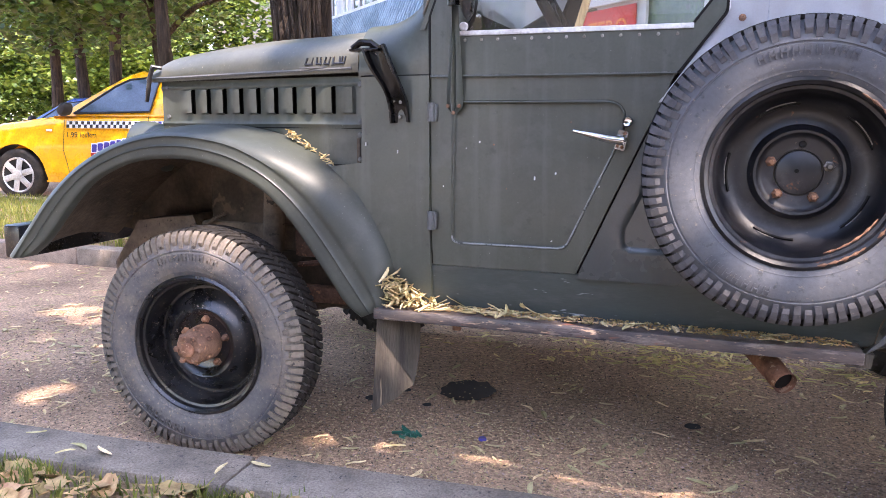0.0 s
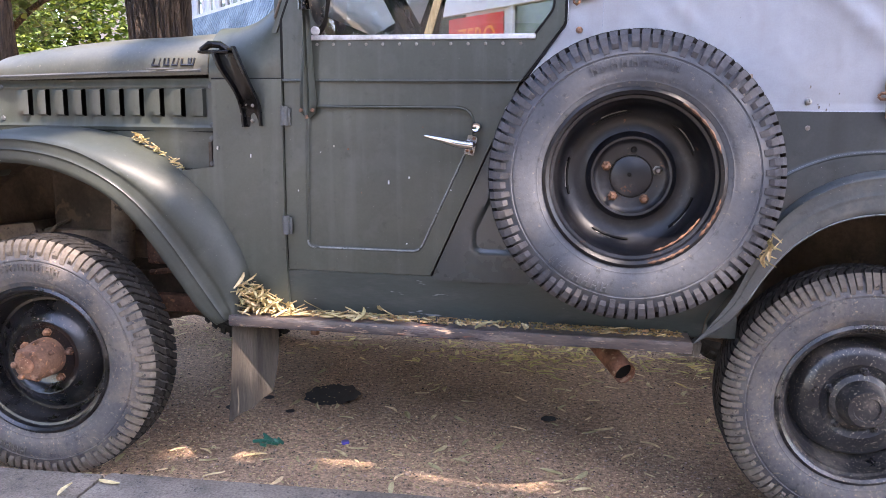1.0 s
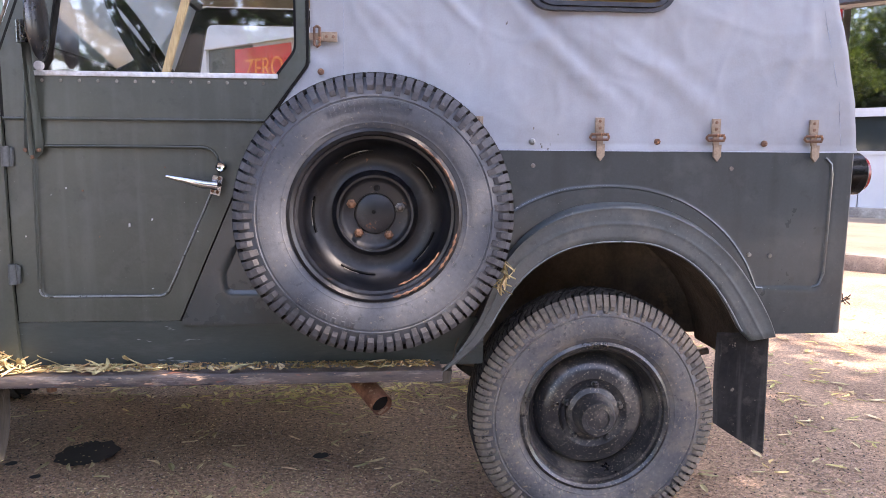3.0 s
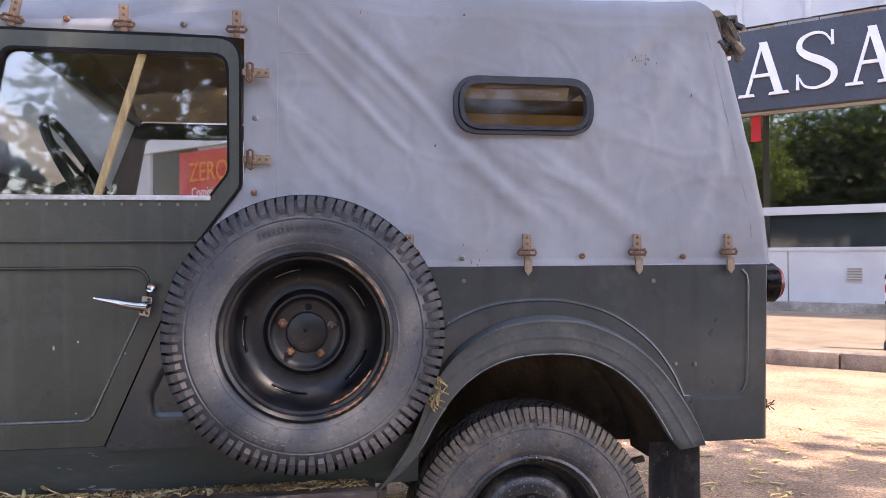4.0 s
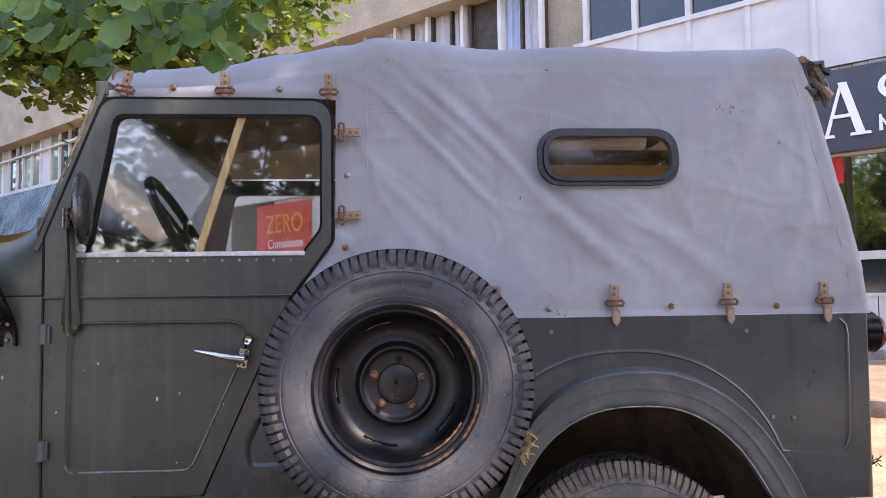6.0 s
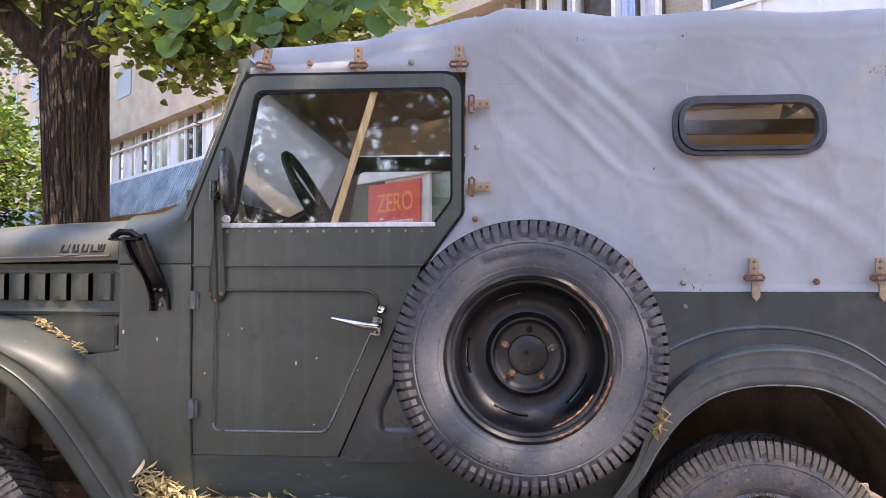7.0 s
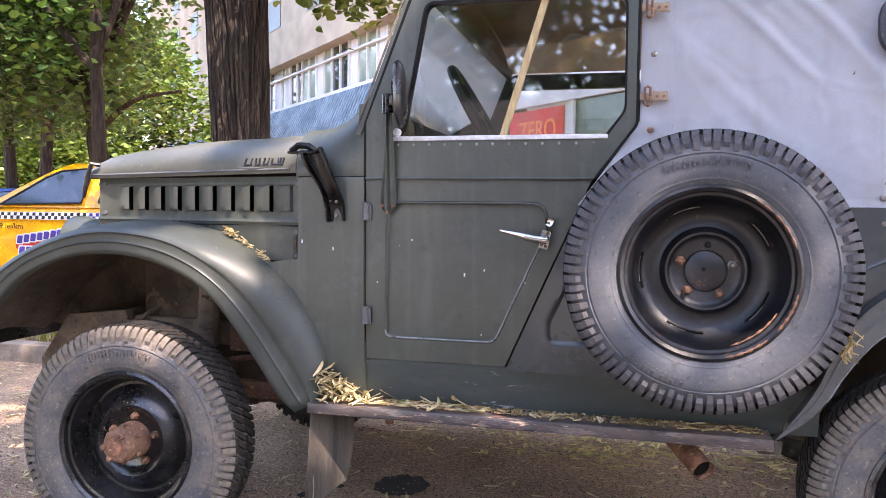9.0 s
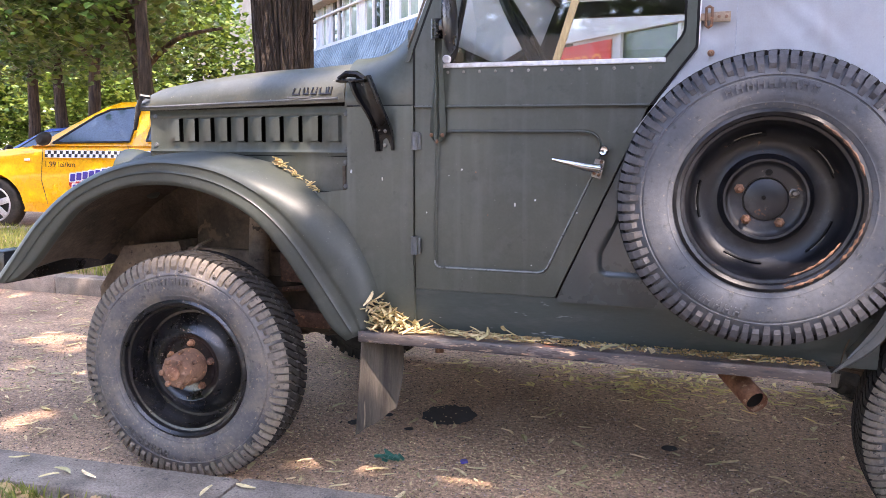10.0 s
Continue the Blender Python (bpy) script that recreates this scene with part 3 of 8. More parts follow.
def tyre(bm_side, bm_tread, c, R=0.352, w=0.088, lugs=88, fill=0.56, seed=1):
    """Sidewalls turned, with a rib below the shoulder; tread of separate bars that reach down over the shoulder, long and short in turn.
    The outer side looks towards -y."""
    rnd = random.Random(seed)
    prof = [(0.206, -0.60), (0.212, -0.80), (0.219, -0.885), (0.226, -0.905), (0.229, -0.94), (0.233, -0.94), (0.236, -0.965), (0.252, -0.995), (0.268, -1.0), (0.280, -0.99), (R - 0.0660, -0.975),
            (R - 0.0645, -0.950), (R - 0.0615, -0.950), (R - 0.060, -0.975), (R - 0.056, -0.965), (R - 0.053, -0.925), (R - 0.040, -0.875), (R - 0.026, -0.795), (R - 0.016, -0.66), (R - 0.011, -0.45), (R - 0.011, 0)]
    prof = [(r, y * w) for r, y in prof]
    prof = prof + [(r, -y) for r, y in prof[-2::-1]]
    lathe(bm_side, prof, c, 112)
    cx, cy, cz = c
    for k in range(lugs):
        a = 2 * math.pi * (k + rnd.uniform(-0.06, 0.06)) / lugs
        for sgn in (-1, 1):
            aa = a + (0 if sgn < 0 else math.pi / lugs)
            h = math.pi / lugs * fill * rnd.uniform(0.92, 1.08)
            foot = (R - 0.053, -0.955) if k % 2 else (R - 0.042, -0.925)
            pts = []
            for da in (-h, h):
                col = []
                for (r, y), tw in ((foot, 0), ((R - 0.034, -0.950), 0), ((R - 0.015, -0.865), 0), ((R - 0.004, -0.74), 0.004), ((R, -0.58), 0.012), ((R + 0.001, -0.10), 0.085), ((R - 0.012, -0.07), 0.085)):
                    wide = 0.86 if r < R - 0.030 else 1.0
                    s = aa + da * wide + tw * sgn + (0.0015 * rnd.uniform(-1, 1))
                    col.append(bm_tread.verts.new((cx + r * math.cos(s), cy + (y if sgn < 0 else -y) * w, cz + r * math.sin(s))))
                pts.append(col)
            n = len(pts[0])
            for i in range(n - 1):
                bm_tread.faces.new((pts[0][i], pts[0][i + 1], pts[1][i + 1], pts[1][i])).material_index = 1 if i > 2 else 0
            base = [[bm_tread.verts.new(v.co + Vector((cx - v.co.x, (cy - v.co.y) * 2.2, cz - v.co.z)).normalized() * 0.011) for v in col] for col in pts]
            for j in (0, 1):
                for i in range(n - 1):
                    bm_tread.faces.new((pts[j][i], base[j][i], base[j][i + 1], pts[j][i + 1])).material_index = 1 if i > 2 else 0
            bm_tread.faces.new((pts[0][0], pts[1][0], base[1][0], base[0][0])).material_index = 0


def wheel(name, c, side_mat, tread_mat, rim_mat, label, turn=0.0, hub="drive", seed=1, lugs=88, fill=0.56):
    """A wheel whose tyre's mid-plane is at c."""
    w = new(name)
    w.parent = car
    w["label"] = label
    w.matrix_basis = pose(*c, 0, 0, turn)
    b1, b2 = bmesh.new(), bmesh.new()
    tyre(b1, b2, (0, 0, 0), lugs=lugs, fill=fill, seed=seed)
    part("tyre", b1, side_mat, w, "ribbed rubber tyre with worn sidewall")
    part("tread", b2, tread_mat, w, "blocky tread bars", smooth=False)
    bm = bmesh.new()
    front = [(0.214, -0.056), (0.216, -0.078), (0.208, -0.083), (0.200, -0.077), (0.197, -0.064), (0.190, -0.062), (0.186, -0.052), (0.184, -0.034), (0.178, -0.028), (0.174, -0.010), (0.170, -0.002)]
    disc = [(0.162, -0.002), (0.155, -0.008), (0.140, -0.020), (0.122, -0.040), (0.108, -0.046), (0.096, -0.042), (0.088, -0.030), (0.080, -0.026), (0.000, -0.026)]
    if hub == "cap":
        disc = [(0.163, 0.004), (0.158, -0.006), (0.152, -0.026), (0.142, -0.036), (0.118, -0.044), (0.100, -0.046), (0.090, -0.038), (0.084, -0.034), (0.0, -0.034)]
    if hub == "spare":
        front = front[:-4] + [(0.184, -0.020), (0.178, 0.0), (0.168, 0.016), (0.160, 0.022)]
        disc = [(0.150, 0.030), (0.128, 0.036), (0.112, 0.030), (0.105, 0.012), (0.099, 0.004), (0.093, 0.005), (0.087, 0.014), (0.080, 0.017), (0.054, 0.018), (0.053, 0.024), (0.0, 0.024)]
    lathe(bm, front + disc, (0, 0, 0), 72)
    back = [(0.214, -0.056), (0.206, -0.05), (0.196, -0.03), (0.192, 0.03), (0.198, 0.06), (0.214, 0.07)]
    lathe(bm, back, (0, 0, 0), 48)
    part("rim", bm, rim_mat, w, "pressed steel rim")
    rnd = random.Random(seed)
    if hub in ("spare", "drive"):
        for a0, n_bars, r0 in ((112, 9, 0.262), (258, 7, 0.262)):
            for k in range(n_bars):
                a, hb = radians(a0 - 5.0 * k), rnd.uniform(0.008, 0.013)
                bm = bmesh.new()
                mm = Matrix.Rotation(-a, 4, "Y")
                for dz in (-0.006, 0.006):
                    box(bm, (r0, -0.0925, dz - 0.0015), (r0 + 0.020, -0.086, dz + 0.0015), 0, mm)
                box(bm, (r0 + hb, -0.0925, -0.006), (r0 + hb + 0.003, -0.086, 0.006), 0, mm)
                part("sidewall_mark", bm, side_mat, w, smooth=False)
    if hub == "drive":
        bm = bmesh.new()
        lathe(bm, [(0.056, -0.024), (0.054, -0.070), (0.050, -0.078), (0.049, -0.105), (0.040, -0.118), (0.026, -0.121), (0.0, -0.122)], (0, 0, 0), 24)
        part("hub", bm, M_RUST, w, "rusty drive hub")
        for k in range(6):
            a = 2 * math.pi * k / 6
            bm = bmesh.new()
            lathe(bm, [(0.009, -0.100), (0.009, -0.126), (0.005, -0.129), (0, -0.129)], (0.038 * math.cos(a), 0, 0.038 * math.sin(a)), 6)
            part("hub_bolt", bm, M_RUST, w)
        for k in range(6):
            a = 2 * math.pi * (k + 0.5) / 6
            bm = bmesh.new()
            lathe(bm, [(0.007, -0.070), (0.007, -0.086), (0.004, -0.089), (0, -0.089)], (0.0535 * math.cos(a), 0, 0.0535 * math.sin(a)), 6)
            part("flange_bolt", bm, M_RUST, w)
        bm = bmesh.new()
        lathe(bm, [(0.022, -0.118), (0.021, -0.127), (0.016, -0.130), (0.0, -0.130)], (0, 0, 0), 12)
        part("hub_cap", bm, M_RUSTPIPE, w, "flaking centre cap")
        n, rb, y0 = 5, 0.072, -0.026
    elif hub == "cap":
        bm = bmesh.new()
        lathe(bm, [(0.078, -0.034), (0.076, -0.048), (0.062, -0.054), (0.057, -0.066), (0.052, -0.096), (0.046, -0.104), (0.033, -0.104), (0.031, -0.098), (0.0, -0.098)], (0, 0, 0), 32)
        part("hub", bm, M_DUSTY_BLACK, w, "dusty grey hub")
        n, rb, y0 = 5, 0.082, -0.036
    else:
        bm = bmesh.new()
        lathe(bm, [(0.050, 0.020), (0.050, 0.013), (0.047, 0.011), (0.0, 0.011)], (0, 0, 0), 28)
        part("hub_plate", bm, M_RUSTY_BLACK, w, "flaking black centre plate")
        bm = bmesh.new()
        lathe(bm, [(0.006, 0.0115), (0.005, 0.0095), (0.0, 0.0095)], (-0.004, 0, 0.004), 10)
        part("hub_hole", bm, M_SEAL_HOLLOW, w)
        n, rb, y0 = 5, 0.066, 0.017
    for k in range(n):
        a = radians(158 + 72 * k)
        bm = bmesh.new()
        if hub == "spare" and k == 4:
            lathe(bm, [(0.0085, y0 - 0.001), (0.007, y0 - 0.002), (0.0, y0 - 0.001)], (rb * math.cos(a), 0, rb * math.sin(a)), 10)
            part("bolt_hole", bm, M_SEAL_HOLLOW, w)
            continue
        lathe(bm, [(0.013, y0), (0.012, y0 - 0.004), (0.009, y0 - 0.005), (0.009, y0 - 0.015), (0.005, y0 - 0.020), (0, y0 - 0.020)], (rb * math.cos(a), 0, rb * math.sin(a)), 6)
        part("wheel_nut", bm, M_STEEL if hub == "spare" and k == 3 else (M_DUSTY_BLACK if hub == "cap" else M_RUST), w, "", smooth=False)
    if hub == "spare":
        for k in range(5):
            a0 = 20 + 72 * k
            bm = bmesh.new()
            pts = arc(0, 0, 0.159, a0, a0 + 34, 10)
            rod(bm, [(x, 0.020, z) for x, z in pts], 0.0035, 5)
            part("rim_slot", bm, M_SEAL_HOLLOW, w)
            bm = bmesh.new()
            rod(bm, [(x, 0.0185, z) for x, z in arc(0, 0, 0.163, a0 + 4, a0 + rnd.uniform(16, 30), 8)], 0.0013, 5)
            part("bare_edge", bm, M_STEEL, w)
        for a0, a1, r, y in ((-78, -48, 0.207, -0.0815), (-40, -12, 0.2065, -0.0815), (18, 60, 0.206, -0.0815), (-72, -30, 0.186, -0.054)):
            bm = bmesh.new()
            rod(bm, [(x, y, z) for x, z in arc(0, 0, r, a0, a1, 14)], [0.001] + [0.003 + 0.0018 * math.sin(k * 2.1) for k in range(13)] + [0.001], 6)
            part("rust_patch", bm, M_RUST, w, "flaking rust on the rim's edge")
    return w


front_wheel = wheel("front_wheel", (-0.728, -0.058, 0.362), M_RUBBER_DUSTY, (M_TREAD_TAN, M_TREAD), M_BLACK, "muddy front wheel with rusty drive hub", turn=3.7, hub="drive", seed=2, lugs=86, fill=0.68)
front_wheel.scale = (1.03, 1.03, 1.03)
rear_wheel = wheel("rear_wheel", (1.558, 0.065, 0.356), M_RUBBER_DUSTY, (M_TREAD_TAN, M_TREAD), M_DUSTY_BLACK, "dusty rear wheel", hub="cap", seed=3, lugs=104, fill=0.74)
spare = wheel("spare_wheel", (0.940, -0.120, 0.9375), M_RUBBER, (M_SHOULDER, M_TREAD), M_RUSTY_BLACK, "spare wheel with rusty black rim bolted to the side", hub="spare", seed=4, lugs=86, fill=0.72)
spare.scale = (0.984, 1.0, 0.984)
for x, nm in ((-0.728, "front_wheel"), (1.558, "rear_wheel")):
    bm, b2 = bmesh.new(), bmesh.new()
    tyre(bm, b2, (0, 0, 0), lugs=44, seed=9)
    w = new(nm)
    w.parent = car
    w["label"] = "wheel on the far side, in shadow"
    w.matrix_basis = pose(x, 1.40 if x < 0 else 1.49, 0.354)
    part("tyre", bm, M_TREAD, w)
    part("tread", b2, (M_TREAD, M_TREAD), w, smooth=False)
    bm = bmesh.new()
    lathe(bm, [(0.232, 0.06), (0.21, 0.03), (0.18, 0.0), (0.0, -0.03)], (0, 0, 0), 32)
    lathe(bm, [(0.232, -0.06), (0.21, -0.03), (0.2, 0.02), (0.0, 0.02)], (0, 0, 0), 32)
    part("rim", bm, M_UNDER, w)

# -- side panels, pressed from sheet
DOOR_PANEL = rounded([(0.068, 1.103, 0.02), (0.535, 1.103, 0.05), (0.528, 1.020, 0.02), (0.386, 0.708, 0.035), (0.062, 0.708, 0.02)], 6)
SIDE_PANEL = rounded([(0.650, 1.02, 0.03), (1.18, 1.02, 0.03), (1.18, 0.715, 0.03), (0.535, 0.715, 0.03), (0.535, 0.775, 0.03)], 6)


_arch = [(2.010, 0.720), (1.97, 0.80), (1.90, 0.885), (1.80, 0.955), (1.69, 0.992), (1.576, 1.003), (1.45, 0.992), (1.36, 0.962), (1.30, 0.925), (1.25, 0.88)]
REAR_PANEL = [(2.215, 1.20), (2.205, 0.735), (2.190, 0.716)] + [(p.x, p.z) for p in smooth_line([(x, 0, z) for x, z in _arch], 40)] + [(1.25, 1.20)]


def side_y(x, z):
    """The body's side: upright above, tucked in a little below."""
    t = max(0.0, (0.95 - z) / 0.45)
    return 0.030 * t * t


def press(x, z, poly, depth, half=0.0045):
    """A sunken panel with a rounded step along its outline."""
    d = poly_dist(x, z, poly)
    s = d if in_poly(x, z, poly) else -d
    step = 0.5 + 0.5 * max(-1.0, min(1.0, s / half))
    return depth * step


def door_rear(z):
    return 0.418 + (0.655 - 0.418) * (z - 0.638) / (1.172 - 0.638)


rows = []
for j in range(171):
    z = 0.640 + (1.170 - 0.640) * j / 170
    x0, x1 = 0.0005, door_rear(z) - 0.003
    rows.append([(x0 + (x1 - x0) * i / 190, side_y(0, z) + press(x0 + (x1 - x0) * i / 190, z, DOOR_PANEL, 0.0105, 0.0038) + 0.0015 * noise3(i * 0.026, j * 0.028, 3), z) for i in range(191)])
bm = bmesh.new()
sheet(bm, rows, (0, 0.025, 0))
door = part("door", bm, M_PAINT, car, "dark green front door with pressed panel and chrome handle")

bm = bmesh.new()
ring = [(x, side_y(x, z) - 0.0008, z) for x, z in DOOR_PANEL]
rod(bm, ring + ring[:1], 0.0032, 6, cap=False)
part("pressed_bead", bm, M_PAINT, door, "rounded bead round the pressed panel")
# Pale rod along the lower bead, standing in for its sky highlight.
bm = bmesh.new()
low = [p for p in ring if p[2] < 0.75 or (p[0] > 0.37 and p[2] < 1.02)]
rod(bm, [(x, y - 0.0022, z + 0.001) for x, y, z in sorted(low, key=lambda p: math.atan2(p[2] - 0.9, p[0] - 0.3))], 0.0026, 6)
part("dust_line", bm, M_WEAR_GLEAM, door, "pale line along the bead, its sky highlight put into the colour")
# door top with its window frame, hung on the lower door
OUT = rounded([(0.003, 1.176, 0), (0.002, 1.335, 0.02), (0.150, 1.712, 0.05), (0.762, 1.708, 0.06), (0.762, 1.318, 0.03), (0.657, 1.176, 0)], 6)
INN = rounded([(0.090, 1.288, 0), (0.112, 1.318, 0.004), (0.176, 1.671, 0.035), (0.737, 1.670, 0.045), (0.738, 1.352, 0.05), (0.690, 1.288, 0)], 6)
bm = bmesh.new()
ring_plate(bm, OUT, INN, -0.006, 0.028)
es = [e for e in bm.edges if abs(e.verts[0].co.y + 0.006) < 1e-4 and abs(e.verts[1].co.y + 0.006) < 1e-4 and len(e.link_faces) == 2 and e.calc_face_angle(0) > 0.8]
bmesh.ops.bevel(bm, geom=es, offset=0.006, segments=2, profile=0.6, affect="EDGES")
part("window_frame", bm, M_PAINT, door, "green metal window frame")
bm = bmesh.new()
ring_plate(bm, [(x + (0.007 if x > 0.4 else -0.009) * min(1, abs(x - 0.4) / 0.3), z + (0.008 if z > 1.4 else -0.003)) for x, z in OUT], [(x, z) for x, z in OUT], -0.003, 0.026)
part("seal", bm, M_SEAL_HOLLOW, door, "black rubber seal")
bm = bmesh.new()
ring_plate(bm, INN, [(x + (0.006 if x < 0.4 else -0.006), z + (0.003 if z < 1.4 else -0.007)) for x, z in INN], -0.0075, 0.022)
part("glazing_seal", bm, M_SEAL_HOLLOW, door, "black rubber glazing strip")
bm = bmesh.new()
box(bm, (-0.024, 0.026, 0.60), (0.024, 0.045, 1.33), 0.002)
sheet(bm, [[(door_rear(z) - 0.025, 0.034, z), (door_rear(z) + 0.035, 0.034, z)] for z in (0.62, 0.9, 1.18)], (0, 0.012, 0))
part("door_jamb", bm, M_SEAL_HOLLOW, car, "dark door jamb")
bm = bmesh.new()
box(bm, (0.082, -0.012, 1.279), (0.690, -0.004, 1.292), 0.002)
part("sill_strip", bm, M_WHITE_STRIP, door, "white painted window sill strip")
for k in range(13):
    bm = bmesh.new()
    lathe(bm, [(0.0045, 0.0), (0.004, -0.002), (0, -0.003)], (0.10 + 0.046 * k, -0.006, 1.268), 8)
    part("screw", bm, M_STEEL, door)
bm = bmesh.new()
plate(bm, [(0.392, 1.290), (0.411, 1.290), (0.527, 1.673), (0.508, 1.673)], 0.006, 0.020)
part("window_bar", bm, M_WOOD, door, "pale wooden bar between the sliding panes")
for pts, y in (([(0.095, 1.290), (0.115, 1.320), (0.178, 1.672), (0.524, 1.672), (0.408, 1.290)], 0.010), ([(0.39, 1.290), (0.508, 1.672), (0.738, 1.672), (0.739, 1.350), (0.690, 1.290)], 0.016)):
    bm = bmesh.new()
    bm.faces.new([bm.verts.new((x, y, z)) for x, z in pts])
    part("pane", bm, M_GLASS, door, "dusty window pane", smooth=False).visible_shadow = False
# belt rail
bm = bmesh.new()
rod(bm, [(0.0, -0.006, 1.172), (0.655, -0.006, 1.172)], 0.004, 6)
part("belt_rail", bm, M_PAINT, door)
# handle and lock
bm = bmesh.new()
plate(bm, rounded([(0.520, 1.032, 0.004), (0.545, 1.026, 0.004), (0.536, 0.976, 0.004), (0.510, 0.983, 0.004)], 3), -0.018, -0.008)
handle = part("handle", bm, M_CHROME, door, "chrome door handle")
bm = bmesh.new()
rod(bm, [(0.530, -0.020, 1.006), (0.528, -0.045, 1.006)], 0.011, 10)
rod(bm, [(0.536, -0.045, 1.004), (0.50, -0.048, 1.008), (0.46, -0.048, 1.017), (0.408, -0.044, 1.028)], [0.0115, 0.011, 0.0085, 0.004], 12)
part("lever", bm, M_CHROME, door, "tapered chrome lever")
for x, z in ((0.536, 1.022), (0.518, 0.990), (0.530, 0.987)):
    bm = bmesh.new()
    lathe(bm, [(0.005, -0.018), (0.004, -0.0205), (0, -0.021)], (x, 0, z), 8)
    part("screw", bm, M_RUST, handle)
bm = bmesh.new()
lathe(bm, [(0.014, -0.008), (0.014, -0.022), (0.011, -0.026), (0.007, -0.024), (0, -0.024)], (0.541, 0, 1.052), 20)
part("lock", bm, M_CHROME, door, "round chrome key lock")
for z in (1.076, 0.772):
    bm = bmesh.new()
    rod(bm, [(0.004, -0.012, z - 0.026), (0.004, -0.012, z + 0.026)], 0.0105, 10)
    box(bm, (0.004, -0.010, z - 0.026), (0.020, 0.0, z + 0.022), 0.002)
    part("hinge", bm, M_PAINT_DUSTY, door, "painted steel hinge with chipped edge")

# cowl side, sill and rear side
ARCH = [(1.582 + 0.42 * math.cos(a), 0.44 + 0.42 * math.sin(a)) for a in (math.pi * k / 40 for k in range(41))]


def body_side(name, y_of, x0s, x1s, z0, z1, nx, nz, cut=None, label="", mat=None):
    bm = bmesh.new()
    g = []
    for j in range(nz + 1):
        z = z0 + (z1 - z0) * j / nz
        xa, xb = x0s(z), x1s(z)
        g.append([bm.verts.new((xa + (xb - xa) * i / nx, y_of(xa + (xb - xa) * i / nx, z), z)) for i in range(nx + 1)])
    for a, b in zip(g, g[1:]):
        for i in range(nx):
            c = (a[i].co + b[i + 1].co) / 2
            if cut is None or not cut(c.x, c.z):
                bm.faces.new((a[i], a[i + 1], b[i + 1], b[i]))
    bmesh.ops.delete(bm, geom=[v for v in bm.verts if not v.link_faces], context="VERTS")
    bmesh.ops.solidify(bm, geom=bm.faces[:], thickness=-0.012)
    return part(name, bm, mat or M_PAINT, car, label)


body_side("cowl_side", lambda x, z: side_y(x, z) + 0.05 * max(0, -x / 0.23) * 0.35, lambda z: -0.216 if z > 0.925 else -0.36 + 0.24 * min(1, max(0, (0.93 - z) / 0.32)) ** 0.8, lambda z: -0.0015, 0.50, 1.176, 10, 44, None, "green cowl side panel")
body_side("sill", lambda x, z: 0.026 + (0.64 - z) * 0.12, lambda z: -0.01, lambda z: 1.24, 0.505, 0.640, 60, 6, None, "green sill with scraped paint", M_SILL)
body_side("rear_side", lambda x, z: side_y(x, z) + press(x, z, SIDE_PANEL, 0.009) + press(x, z, REAR_PANEL, 0.004, 0.006),
          lambda z: door_rear(max(z, 0.64)) + 0.004, lambda z: 2.262 + 0.01 * (z - 0.58), 0.585, 1.100, 320, 100,
          lambda x, z: math.hypot(x - 1.582, (z - 0.44) * 0.95) < 0.43 or (z < 0.63 and x < 1.1), "green rear side with pressed panels, shade put into its darker colour", M_PAINT_REAR)
bm = bmesh.new()
ring = [(x, side_y(x, z) - 0.0008, z) for x, z in SIDE_PANEL if x < 0.75]
rod(bm, ring[-13:], 0.0026, 6)
part("pressed_bead", bm, M_PAINT, car, "rounded bead behind the door")
bm = bmesh.new()
bead = [(p.x, -0.010 + side_y(p.x, p.z), p.z) for p in smooth_line([(x, 0, z) for x, z in _arch[::-1]], 48)]
bead += [(2.06, -0.003 + side_y(2.06, 0.72), 0.717), (2.17, -0.003 + side_y(2.17, 0.72), 0.717), (2.196, -0.004, 0.728), (2.207, -0.006, 0.76), (2.209, -0.009, 0.90), (2.211, -0.010, 1.04), (2.206, -0.010, 1.07), (2.19, -0.010, 1.085)]
rod(bm, bead, 0.0042, 6)
part("pressed_bead", bm, M_PAINT_REAR, car, "rounded bead pressed into the rear side")
bm = bmesh.new()
rod(bm, [(2.262, 0.018, 0.585), (2.268, 0.014, 1.098)], 0.016, 12)
part("corner_post", bm, M_PAINT_REAR, car)
bm = bmesh.new()
box(bm, (2.245, 0.02, 0.585), (2.275, mirrored(0.02), 1.095), 0.006)
part("tailgate", bm, M_PAINT, car, "green tailgate")
for x, z in ((1.985, 0.815), (2.045, 0.812), (1.325, 0.942), (1.365, 1.06), (1.92, 1.055)):
    bm = bmesh.new()
    lathe(bm, [(0.007, 0.0), (0.006, -0.004), (0, -0.005)], (x, -0.006, z), 8)
    part("bolt", bm, M_STEEL, car)
rnd = random.Random(77)
for x, z in [(1.965, 0.735 + 0.30), (1.99, 0.745), (2.02, 0.742), (0.30, 0.90), (-0.10, 0.965), (-0.20, 0.985)]:
    bm = bmesh.new()
    plate(bm, rounded([(x - 0.002, z - 0.005, 0.001), (x + 0.0015, z - 0.006, 0.001), (x + 0.002, z + 0.004, 0.001), (x - 0.0015, z + 0.005, 0.001)], 2), -0.0065 + side_y(x, z), -0.002 + side_y(x, z))
    part("paint_chip", bm, M_WHITE_STRIP, car, "pale chip in the paint")
rnd = random.Random(78)
